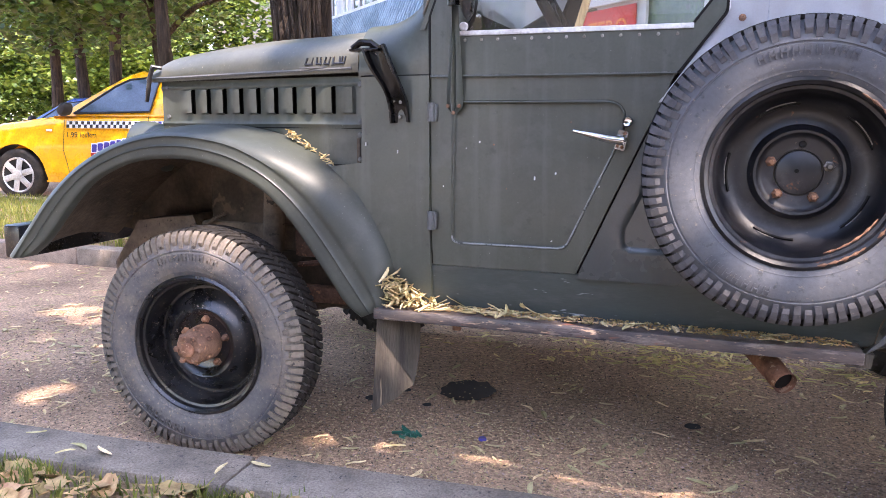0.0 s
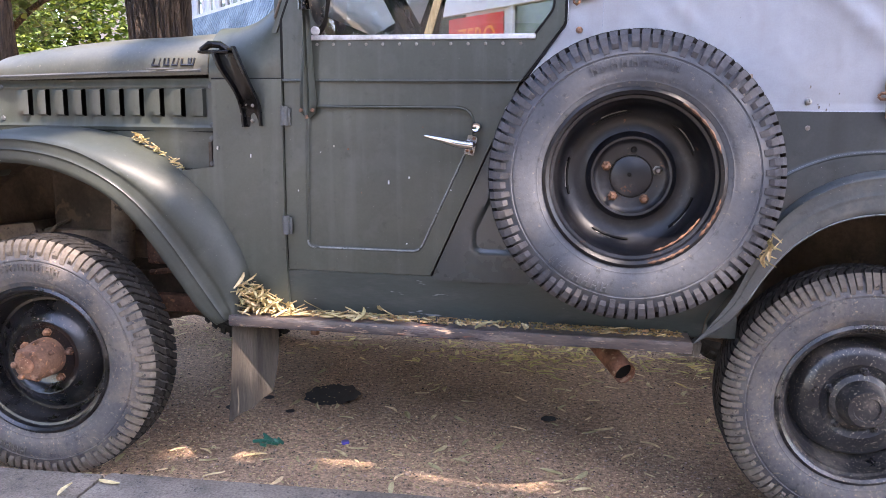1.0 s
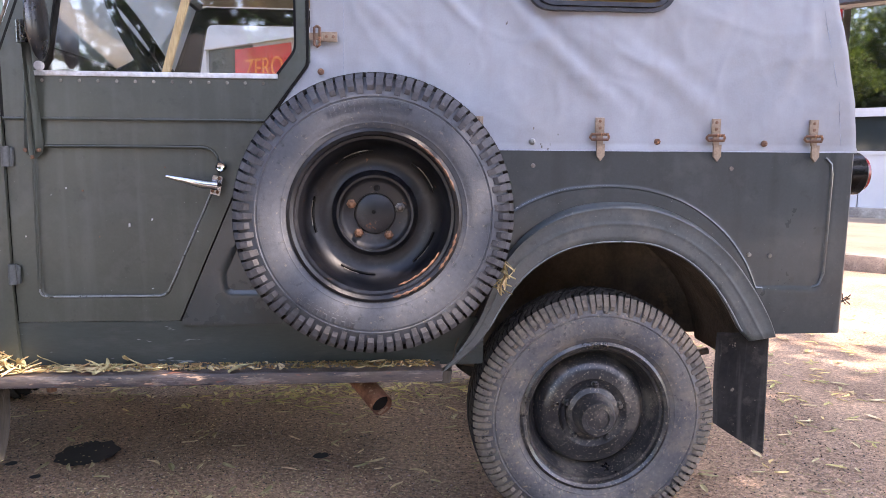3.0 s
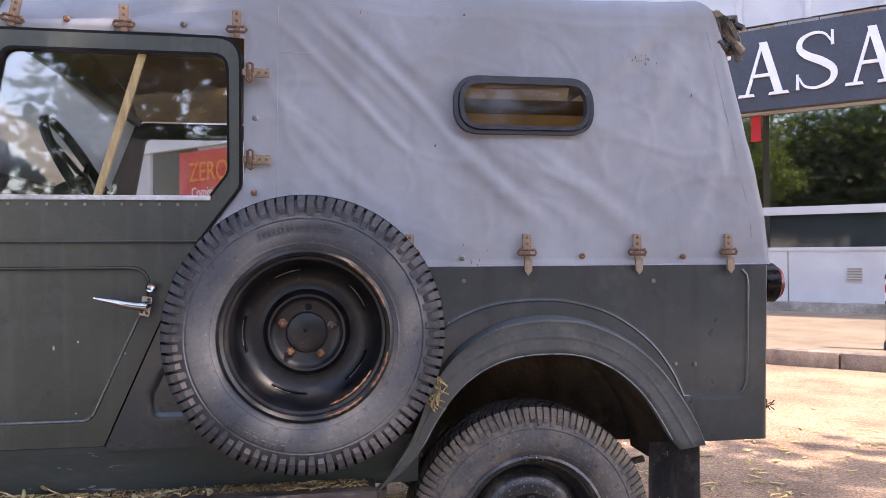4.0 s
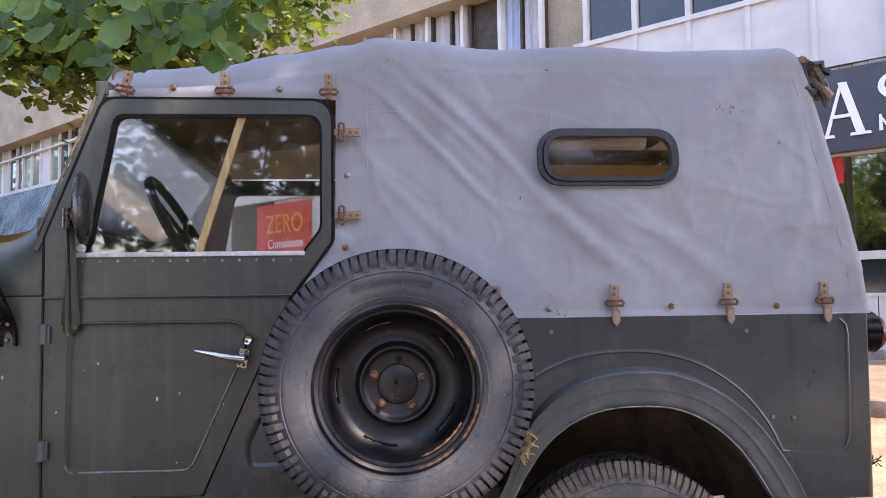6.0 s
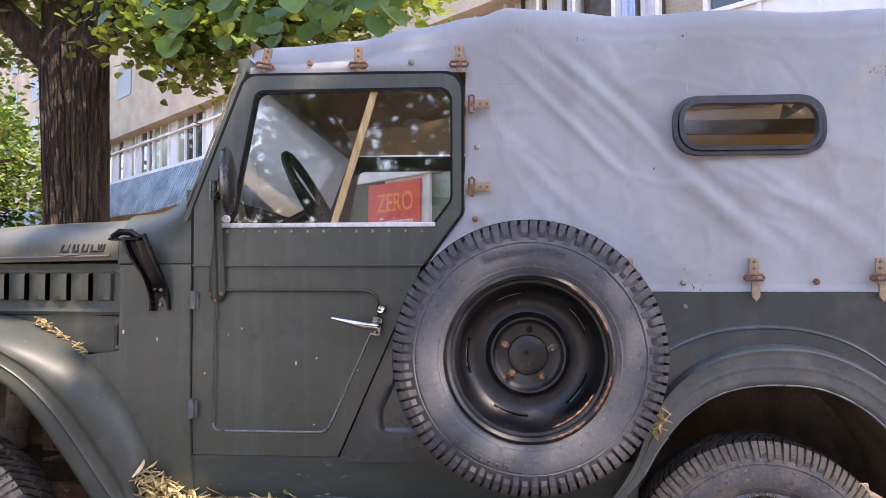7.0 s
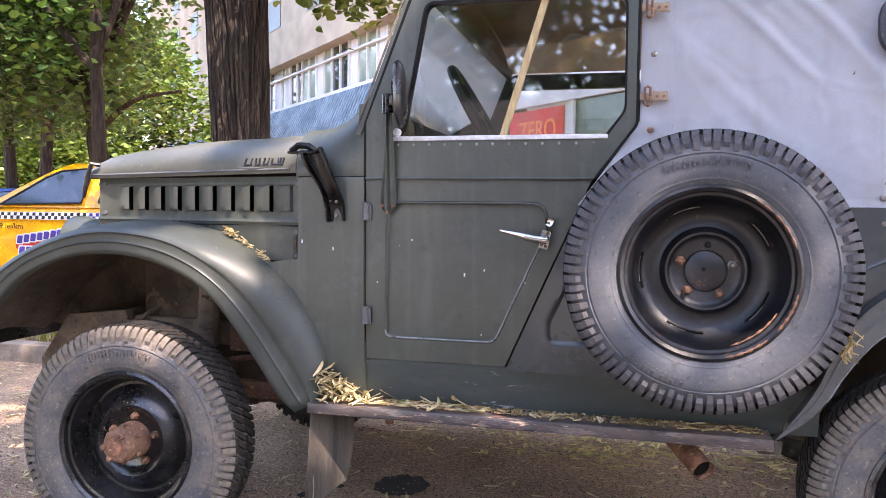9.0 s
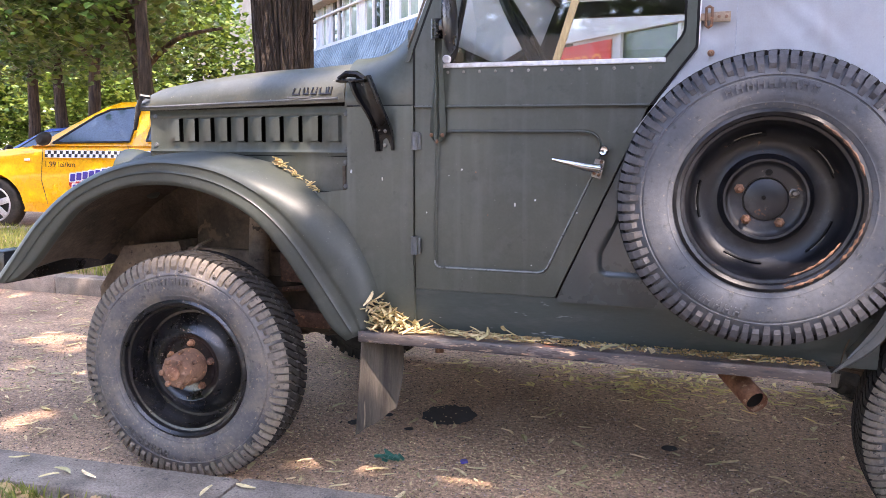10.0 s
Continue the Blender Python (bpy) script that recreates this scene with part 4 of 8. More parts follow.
for cx, cz, length, wide in ((2.098, 0.935, 0.18, 0.017), (2.112, 0.98, 0.12, 0.012), (1.88, 1.005, 0.07, 0.006), (2.120, 0.80, 0.10, 0.006), (2.03, 0.88, 0.09, 0.004)):
    bm = bmesh.new()
    line = [(cx + 0.006 * noise3(k * 0.5, cx * 9, 2) - 0.0015 * k, cz + length / 2 - length * k / 14) for k in range(15)]
    wd = [wide * math.sin(math.pi * (0.06 + 0.9 * k / 14)) * (0.8 + 0.4 * rnd.random()) for k in range(15)]
    sheet(bm, [[(x - w2, side_y(x, z) + 0.0024, z), (x, side_y(x, z) + 0.0018, z), (x + w2, side_y(x, z) + 0.0024, z)] for (x, z), w2 in zip(line, wd)], (0, 0.004, 0))
    part("dark_run", bm, M_STAIN, car, "dark run of dirt down the panel")
for k in range(42):
    x, z = rnd.uniform(0.02, 2.24), rnd.uniform(0.56, 1.09)
    if math.hypot(x - 1.582, z - 0.5) < 0.52 or math.hypot(x - 0.94, z - 0.93) < 0.37 or abs(x - door_rear(max(z, 0.64))) < 0.012 or (x > 1.2 and z < 0.60):
        continue
    h, w2 = 0.0012 + 0.0038 * rnd.random() ** 2, 0.0008 + 0.0016 * rnd.random()
    y = side_y(x, z) + (0.0 if z > 0.64 else (0.026 + (0.64 - z) * 0.12 - side_y(x, z)))
    if in_poly(x, z, DOOR_PANEL):
        y += 0.0105
    if x > 1.25 and in_poly(x, z, REAR_PANEL):
        y += 0.004
    bm = bmesh.new()
    plate(bm, [(x - w2, z - h), (x + w2 * 0.7, z - h * 0.7), (x + w2, z + h * 0.8), (x - w2 * 0.6, z + h)], y - 0.0030, y + 0.001)
    part("paint_chip", bm, M_WHITE_STRIP if k % 3 else M_RUST, car, "small chip in the paint", smooth=False)
for cx, cz, spread, count in ((0.24, 0.575, 0.035, 14), (0.46, 0.605, 0.03, 9), (0.72, 0.56, 0.05, 8)):
    bm = bmesh.new()
    for _ in range(count):
        x, z, h, w2 = cx + rnd.gauss(0, spread), cz + rnd.gauss(0, 0.010), rnd.uniform(0.001, 0.004), rnd.uniform(0.003, 0.012)
        y = 0.026 + (0.64 - z) * 0.12
        plate(bm, [(x - w2, z - h), (x + w2 * 0.7, z - h * 0.6), (x + w2, z + h * 0.5), (x - w2 * 0.5, z + h)], y - 0.0022, y + 0.002)
    tagged(part("scrape", bm, M_WEAR_GLEAM, car, "pale scrape through the sill's paint", smooth=False), kind="stuff")
# far side, closed below and with its own window opening above
bm = bmesh.new()
box(bm, (-0.2, mirrored(0.02), 0.50), (1.16, mirrored(0.0), 1.285), 0.004)
box(bm, (2.0, mirrored(0.02), 0.58), (2.262, mirrored(0.0), 1.10), 0.004)
box(bm, (1.16, mirrored(0.02), 0.86), (2.0, mirrored(0.0), 1.10), 0.004)
part("far_side", bm, M_PAINT, car)
bm = bmesh.new()
ring_plate(bm, [(x, z + (0.03 if z > 1.5 else 0)) for x, z in OUT], INN, mirrored(0.028), mirrored(-0.004))
part("far_window_frame", bm, M_CABIN, car, "window frame on the far side")
bm = bmesh.new()
bm.faces.new([bm.verts.new((x, mirrored(0.012), z)) for x, z in INN])
part("far_pane", bm, M_GLASS, car, smooth=False).visible_shadow = False

# -- front: bonnet, louvred side, cowl top
def hood_y(x):
    """The bonnet's side narrows towards the front."""
    return 0.020 + 0.16 * min(1.0, max(0.0, (-0.22 - x) / 0.80)) ** 1.15


def hood_top(x):
    return 1.318 + 0.018 * max(0, (x + 0.4) / 0.4) - 0.034 * max(0.0, (-0.45 - x) / 0.55) ** 1.9


rows = []
for i in range(41):
    x = -1.110 + (-0.228 + 1.110) * i / 40
    y0, zt = hood_y(x), hood_top(x)
    edge = 1.192 + 0.012 * (x + 1.03)
    nose = max(0.0, 1 - i / 4.0) ** 2.2
    row = []
    for k in range(29):
        t = k / 28
        if t < 0.36:
            a = t / 0.36 * math.pi / 2
            y = y0 - 0.012 + 0.13 * (1 - math.cos(a))
            z = edge + (zt - edge - 0.01) * math.sin(a) ** 0.9
        else:
            s = (t - 0.36) / 0.64
            y = y0 - 0.012 + 0.13 + (mirrored(y0) - y0 - 0.24) * s
            z = zt - 0.01 + 0.045 * math.sin(math.pi * min(1.0, s))
        row.append((x, y, z - nose * 0.055 * min(1.0, max(0.0, (z - edge) / 0.08))))
    rows.append(row)
bm = bmesh.new()
sheet(bm, rows, (0.0, 0.004, -0.012))
hood = part("bonnet", bm, M_BONNET, car, "dark green dusty bonnet, sunlight put into its lighter colour")
bm = bmesh.new()
rod(bm, [(x / 100, hood_y(x / 100) - 0.010, 1.192 + 0.012 * (x / 100 + 1.03)) for x in range(-109, -22, 4)], 0.005, 6)
part("bonnet_edge", bm, M_PAINT_DUSTY, hood)
bm = bmesh.new()
rod(bm, [(x / 100, hood_y(x / 100) + 0.001, 1.184 + 0.012 * (x / 100 + 1.03)) for x in range(-109, -22, 4)], 0.0055, 6)
part("bonnet_gap", bm, M_SEAL_HOLLOW, hood, "dark gap below the bonnet's edge")
# badge of raised bars
for x, wdt, lean in ((-0.415, 0.026, 0.006), (-0.372, 0.016, 0.0), (-0.345, 0.018, 0.006), (-0.312, 0.026, 0.0), (-0.285, 0.012, 0.004)):
    bm = bmesh.new()
    for dx in (0, wdt * 0.8):
        rod(bm, [(x + dx, hood_y(x) - 0.016, 1.214), (x + dx + lean, hood_y(x) - 0.010, 1.236)], 0.003, 5)
    rod(bm, [(x, hood_y(x) - 0.016, 1.216), (x + wdt, hood_y(x) - 0.016, 1.216)], 0.003, 5)
    part("badge_bar", bm, M_BLACK, hood, "raised dark badge")
bm = bmesh.new()
box(bm, (-0.43, hood_y(-0.35) - 0.013, 1.204), (-0.255, hood_y(-0.35) - 0.007, 1.209), 0.001)
part("badge_bar", bm, M_PAINT_DUSTY, hood)

# louvred side: openings cut, each with a bent lip
LOUV = [(-0.985 + 0.0738 * k) for k in range(10)]
LZ0, LZ1 = 1.072, 1.152


def louvre_y(x, z):
    y = hood_y(x) + 0.012
    for lx in LOUV:
        if lx - 0.001 < x < lx + 0.0666 and LZ0 < z < LZ1:
            y -= 0.014 * max(0, (x - lx) / 0.066) ** 1.3
    y -= 0.006 * math.exp(-((z - 1.040) / 0.007) ** 2) + 0.004 * math.exp(-((z - 1.160) / 0.006) ** 2)
    return y


xs = []
for lx in LOUV:
    xs += [lx, lx + 0.012, lx + 0.025, lx + 0.042, lx + 0.056, lx + 0.066, lx + 0.0662]
xs = [-1.065, -1.02] + xs + [-0.25, -0.219]
zs = [0.921, 0.97, 1.0, 1.03, 1.035, 1.040, 1.045, 1.05, LZ0 - 0.001, LZ0 + 0.003, 1.09, 1.11, 1.13, LZ1 - 0.003, LZ1 + 0.001, 1.156, 1.160, 1.164, 1.172, 1.180]
bm = bmesh.new()
g = [[bm.verts.new((x, louvre_y(x, z), z)) for x in xs] for z in zs]
for j in range(len(zs) - 1):
    for i in range(len(xs) - 1):
        xm, zm = (xs[i] + xs[i + 1]) / 2, (zs[j] + zs[j + 1]) / 2
        if any(lx + 0.0661 < xm < lx + 0.0738 for lx in LOUV[:-1]) and LZ0 < zm < LZ1:
            continue
        bm.faces.new((g[j][i], g[j][i + 1], g[j + 1][i + 1], g[j + 1][i]))
side_panel = part("louvred_panel", bm, M_PAINT, car, "green bonnet side panel with a row of louvres")
bm = bmesh.new()
rod(bm, [(-0.90, hood_y(-0.90) + 0.010, 1.029), (-0.6, hood_y(-0.6) + 0.010, 1.029), (-0.219, hood_y(-0.219) + 0.010, 1.029)], 0.0022, 6)
rod(bm, [(-0.2165, 0.026, 1.178), (-0.2165, 0.028, 1.03), (-0.217, 0.029, 0.936), (-0.222, 0.029, 0.924), (-0.232, 0.029, 0.920), (-0.36, 0.050, 0.9195)], 0.0022, 6)
part("panel_gap", bm, M_SEAL_HOLLOW, side_panel, "dark gap round the bonnet side")
for x, z in ((-0.232, 1.157), (-0.232, 1.049), (-0.234, 1.011), (-0.234, 0.938), (-1.040, 1.161), (-1.040, 1.062)):
    bm = bmesh.new()
    lathe(bm, [(0.008, 0.0), (0.007, -0.005), (0, -0.006)], (x, hood_y(x) + 0.010, z), 8)
    part("bolt", bm, M_PAINT_DUSTY, side_panel)
# Black sheet behind the louvres, putting the bay's darkness into colour.
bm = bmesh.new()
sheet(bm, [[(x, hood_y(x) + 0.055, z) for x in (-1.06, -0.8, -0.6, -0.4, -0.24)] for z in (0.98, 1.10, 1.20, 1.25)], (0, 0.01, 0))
part("engine_bay_liner", bm, M_SEAL_HOLLOW, car)
# grille face and engine bay, dark
bm = bmesh.new()
box(bm, (-1.075, 0.20, 0.98), (-1.04, mirrored(0.20), 1.20), 0.02)
part("grille", bm, M_PAINT, car, "green grille panel")
bm = bmesh.new()
box(bm, (-0.97, 0.30, 0.55), (-0.26, mirrored(0.30), 1.16), 0.02)
part("engine", bm, M_UNDER, car, "dark engine bay")

# cowl top flares up from the bonnet to the windscreen
rows = []
for i in range(15):
    s = i / 14
    x = -0.226 + 0.222 * s
    lift = s ** 2.6
    row = []
    zt = hood_top(-0.228) + 0.004 + 0.085 * lift
    for k in range(25):
        t = k / 24
        if t < 0.4:
            a = t / 0.4 * math.pi / 2
            y = -0.002 + 0.010 * (1 - s) + (0.13 - 0.10 * lift) * (1 - math.cos(a))
            z = 1.180 + (zt - 1.180) * math.sin(a) ** (0.9 - 0.25 * lift)
        else:
            y = 0.128 - 0.09 * lift + (2 * YC - 2 * (0.128 - 0.09 * lift)) * (t - 0.4) / 0.6
            z = zt + 0.03 * math.sin(math.pi * (t - 0.4) / 0.6)
        row.append((x, y, z))
    rows.append(row)
bm = bmesh.new()
sheet(bm, rows, (0, 0.003, -0.01))
part("cowl", bm, M_PAINT, car, "green cowl flaring up to the windscreen")

bm = bmesh.new()
rod(bm, [(-0.216, 0.004, 1.1775), (-0.11, 0.000, 1.1775), (-0.003, -0.003, 1.1775)], 0.0022, 6)
part("cowl_seam", bm, M_SEAL_HOLLOW, car, "dark seam below the cowl")

# windscreen frame
FRA = lambda z: -0.004 + (z - 1.335) * 0.385
bm = bmesh.new()
ya, yb = -0.002, 0.035
sheet(bm, [[(FRA(1.30) - 0.014, ya, 1.30), (FRA(1.30), ya, 1.30), (FRA(1.30), yb, 1.30), (FRA(1.30) - 0.014, yb, 1.30), (FRA(1.30) - 0.014, ya, 1.30)],
           [(FRA(1.76) - 0.014, ya, 1.76), (FRA(1.76), ya, 1.76), (FRA(1.76), yb, 1.76), (FRA(1.76) - 0.014, yb, 1.76), (FRA(1.76) - 0.014, ya, 1.76)]])
box(bm, (FRA(1.74) - 0.03, 0.0, 1.725), (FRA(1.74) + 0.005, mirrored(0.0), 1.765), 0.004)
box(bm, (FRA(1.36) - 0.03, 0.0, 1.330), (FRA(1.36) + 0.005, mirrored(0.0), 1.390), 0.004)
part("windscreen_frame", bm, M_PAINT, car, "green windscreen frame")
bm = bmesh.new()
rod(bm, [(FRA(1.30) - 0.015, mirrored(0.016), 1.30), (FRA(1.76) - 0.015, mirrored(0.016), 1.76)], 0.018, 8)
box(bm, (FRA(1.36) + 0.006, 0.04, 1.325), (FRA(1.36) + 0.012, mirrored(0.04), 1.388), 0.002)
part("windscreen_lining", bm, M_CABIN, car, "dark inner side of the windscreen frame")
bm = bmesh.new()
bm.faces.new([bm.verts.new(p) for p in ((FRA(1.38) - 0.012, 0.03, 1.38), (FRA(1.735) - 0.012, 0.03, 1.735), (FRA(1.735) - 0.012, mirrored(0.03), 1.735), (FRA(1.38) - 0.012, mirrored(0.03), 1.38))])
part("windscreen", bm, M_SCREEN, car, "dusty windscreen glass", smooth=False).visible_shadow = False
bm = bmesh.new()
rod(bm, [(FRA(1.34) - 0.019, -0.004, 1.34), (FRA(1.55) - 0.0185, -0.004, 1.55), (FRA(1.72) - 0.019, -0.004, 1.72)], 0.0035, 6)
part("hinge_rail", bm, M_TANEDGE, car, "dusty edge rail of the windscreen")


# -- fenders
def fender(name, lip, ridge, joint, mat, label, n=60, far=False, crease=0.6):
    """A wing: an outer band with two creases between the wheel-arch lip and a ridge, then a rounded top going in to the body along joint."""
    a, b = smooth_line(lip, n), smooth_line(ridge, n)
    c = smooth_line(joint, n)
    rows = []
    for i in range(n + 1):
        p, q, j = a[i], b[i], c[i]
        out = (q - p).normalized()
        row = [p + Vector((0, 0.035, 0)) + out * 0.004, p + Vector((0, 0.006, 0)) - out * 0.002, p + out * 0.004]
        for t, dy in ((0.2, 0.0), (0.42, 0.0), (0.51, -0.001), (0.545, -0.006), (0.58, -0.001), (0.68, 0.0), (0.84, 0.0), (0.955, -0.001), (1.0, -0.006)):
            row.append(p.lerp(q, t) + Vector((0, dy * crease, 0)))
        flat = Vector((j.x, q.y, j.z))
        for k in range(1, 11):
            ang = k / 10 * math.pi / 2
            s = 0.35 * k / 10 + 0.65 * math.sin(ang)
            row.append(q.lerp(flat, s) + Vector((0, -0.003 + (j.y - q.y + 0.003) * (1 - math.cos(ang)), 0)))
        row.append(row[-1] + Vector((0, 0.03, 0)) - out * 0.004)
        if far:
            row = [Vector((v.x, mirrored(v.y), v.z)) for v in row]
        rows.append([tuple(v) for v in row])
    bm = bmesh.new()
    sheet(bm, rows, (0, -0.004 if far else 0.004, -0.003))
    return part(name, bm, mat, car, label, angle=55)


F_LIP = [(-1.4, -0.115, 0.601), (-1.325, -0.115, 0.654), (-1.228, -0.115, 0.756), (-1.132, -0.115, 0.846), (-1.035, -0.115, 0.896), (-0.939, -0.115, 0.927), (-0.832, -0.115, 0.94), (-0.726, -0.115, 0.936), (-0.62, -0.115, 0.913), (-0.514, -0.115, 0.869), (-0.454, -0.103, 0.819), (-0.398, -0.09, 0.749), (-0.351, -0.079, 0.678), (-0.298, -0.067, 0.595), (-0.249, -0.056, 0.518), (-0.205, -0.046, 0.478)]
F_RIDGE = [(-1.465, -0.115, 0.589), (-1.378, -0.115, 0.688), (-1.291, -0.115, 0.785), (-1.18, -0.115, 0.878), (-1.064, -0.115, 0.942), (-0.948, -0.115, 0.983), (-0.832, -0.115, 1.002), (-0.717, -0.115, 1.0), (-0.591, -0.115, 0.979), (-0.488, -0.111, 0.936), (-0.411, -0.093, 0.882), (-0.351, -0.079, 0.822), (-0.289, -0.065, 0.741), (-0.232, -0.052, 0.651), (-0.18, -0.045, 0.572), (-0.148, -0.045, 0.505)]
F_JOINT = [(-1.60, 0.30, 0.60), (-1.48, 0.30, 0.72), (-1.37, 0.28, 0.83), (-1.25, 0.26, 0.92), (-1.12, 0.24, 0.985), (-1.0, 0.20, 1.02), (-0.89, 0.17, 1.038), (-0.77, 0.13, 1.040), (-0.64, 0.09, 1.030), (-0.54, 0.06, 1.014),
           (-0.462, 0.04, 0.993), (-0.336, 0.026, 0.924), (-0.278, 0.024, 0.876), (-0.22, 0.022, 0.824), (-0.153, 0.024, 0.719), (-0.129, 0.026, 0.667), (-0.114, 0.030, 0.60), (-0.112, 0.034, 0.51)]
fender("front_fender", F_LIP, F_RIDGE, F_JOINT, M_WING, "rounded dark green front fender with two creases")
fender("front_fender", F_LIP, F_RIDGE, F_JOINT, M_PAINT, "front fender on the far side", far=True)
R_LIP = [(1.118, -0.045, 0.5), (1.215, -0.045, 0.575), (1.285, -0.045, 0.69), (1.345, -0.045, 0.768), (1.42, -0.045, 0.822), (1.5, -0.045, 0.85), (1.6, -0.045, 0.858), (1.7, -0.045, 0.848), (1.79, -0.045, 0.808), (1.865, -0.045, 0.745), (1.92, -0.045, 0.67), (1.955, -0.045, 0.61), (1.985, -0.045, 0.578)]
R_RIDGE = [(1.15, -0.045, 0.54), (1.215, -0.045, 0.64), (1.27, -0.045, 0.77), (1.33, -0.045, 0.85), (1.41, -0.045, 0.905), (1.5, -0.045, 0.936), (1.6, -0.045, 0.945), (1.71, -0.045, 0.932), (1.82, -0.045, 0.884), (1.91, -0.045, 0.812), (1.98, -0.045, 0.722), (2.03, -0.045, 0.64), (2.052, -0.045, 0.588)]
R_JOINT = [(1.165, 0.03, 0.545), (1.228, 0.03, 0.650), (1.280, 0.02, 0.785), (1.338, 0.015, 0.868), (1.415, 0.012, 0.925), (1.50, 0.012, 0.957), (1.60, 0.012, 0.966), (1.715, 0.012, 0.952), (1.83, 0.015, 0.900), (1.925, 0.02, 0.822), (2.0, 0.025, 0.728), (2.05, 0.03, 0.645), (2.072, 0.03, 0.588)]
fender("rear_fender", R_LIP, R_RIDGE, R_JOINT, M_FENDER, "rounded dusty green rear fender, sky reflection put into its colour", crease=0.25)
# worn pale edges along the wings
bm = bmesh.new()
rod(bm, [(p.x, p.y - 0.007 - 0.001 * math.sin(i * 1.7), p.z) for i, p in enumerate(smooth_line(F_JOINT[11:], 26))], [0.0012 + 0.0014 * abs(math.sin(i * 1.3)) for i in range(27)], 5)
part("worn_edge", bm, M_WEAR_GLEAM, car, "chipped pale edge where the wing meets the body")
bm = bmesh.new()
lip_line = [p for p in smooth_line(R_LIP, 60) if 1.24 < p.x < 1.97]
rod(bm, [(p.x, p.y + 0.001, p.z - 0.001) for p in lip_line], [0.0014 + 0.0010 * abs(math.sin(i * 0.9)) for i in range(len(lip_line))], 5)
part("worn_edge", bm, M_WEAR_GLEAM, car, "dusty rolled edge of the wing")
# wheel wells, dark and grimy
WELL = [(-1.49, 0.6), (-1.42, 0.66), (-1.3, 0.775), (-1.18, 0.862), (-1.05, 0.922), (-0.9, 0.955), (-0.75, 0.945), (-0.62, 0.9), (-0.5, 0.83), (-0.4, 0.73), (-0.32, 0.62), (-0.25, 0.53)]
WELL_OUT = [(-1.411, -0.079, 0.622), (-1.344, -0.079, 0.68), (-1.228, -0.079, 0.791), (-1.112, -0.079, 0.875), (-0.987, -0.079, 0.932), (-0.842, -0.079, 0.964), (-0.697, -0.079, 0.955), (-0.572, -0.079, 0.911), (-0.462, -0.069, 0.843), (-0.377, -0.048, 0.742), (-0.307, -0.032, 0.631), (-0.245, -0.018, 0.539)]
bm = bmesh.new()
rows = [[tuple(o)] + [(q.x, y, q.z + 0.03 * math.sin(math.pi * min(1, max(0, y / 0.4)))) for y in (0.04, 0.12, 0.22, 0.32, 0.40)] for o, q in zip(smooth_line(WELL_OUT, 30), smooth_line([(x, 0, z) for x, z in WELL], 30))]
sheet(bm, rows, (0, 0, 0.008))
part("front_wheel_well", bm, M_UNDER, car, "grimy dark inside of the front fender")
bm = bmesh.new()
sheet(bm, [[(x, 0.40 + 0.006 * noise3(x * 6, 0, u * 6), 0.40 + (min(1.17, 0.68 + 0.34 * min(1.0, (x + 1.50) / 0.36) + (0.25 if x > -0.95 else 0)) - 0.40) * u) for x in (-1.2, -1.12, -1.05, -0.96, -0.9, -0.75, -0.6, -0.45, -0.24)] for u in (0, 0.2, 0.4, 0.6, 0.8, 1.0)], (0, 0.01, 0))
sheet(bm, [[(-0.245, y, z) for y in (0.03, 0.2, 0.41)] for z in (0.50, 0.75, 1.0)], (0.01, 0, 0))
sheet(bm, [[(x, 0.40, zl + (zh - zl) * u) for x, zl, zh in ((-1.46, 0.63, 0.66), (-1.40, 0.62, 0.74), (-1.32, 0.60, 0.83), (-1.26, 0.52, 0.90), (-1.19, 0.42, 0.95))] for u in (0, 0.5, 1.0)], (0, 0.01, 0))
part("inner_wing", bm, M_UNDER, car, "mud-caked inner wing")
bm = bmesh.new()
plate(bm, [(-1.37, 0.44), (-1.37, 0.52), (-1.25, 0.685), (-1.01, 0.712), (-0.99, 0.665), (-0.99, 0.44)], 0.25, 0.38)
box(bm, (-1.00, 0.28, 0.600), (-0.46, 0.38, 0.690), 0.012)
rod(bm, [(-0.98, 0.27, 0.66), (-0.93, 0.26, 0.70), (-0.90, 0.30, 0.72)], 0.006, 6)
part("chassis_horn", bm, M_MUD, car, "dusty chassis member above the wheel")
bm = bmesh.new()
rows = [[(x, y, z) for y in (0.02, 0.2, 0.40)] for x, z in arc(1.582, 0.44, 0.435, 175, 5, 18)]
sheet(bm, rows, (0, 0, 0.01))
sheet(bm, [[(x, 0.40, z) for x in (1.1, 1.4, 1.8, 2.24)] for z in (0.50, 0.7, 0.95)], (0, 0.01, 0))
part("rear_wheel_well", bm, M_UNDER, car, "grimy dark wheel well")

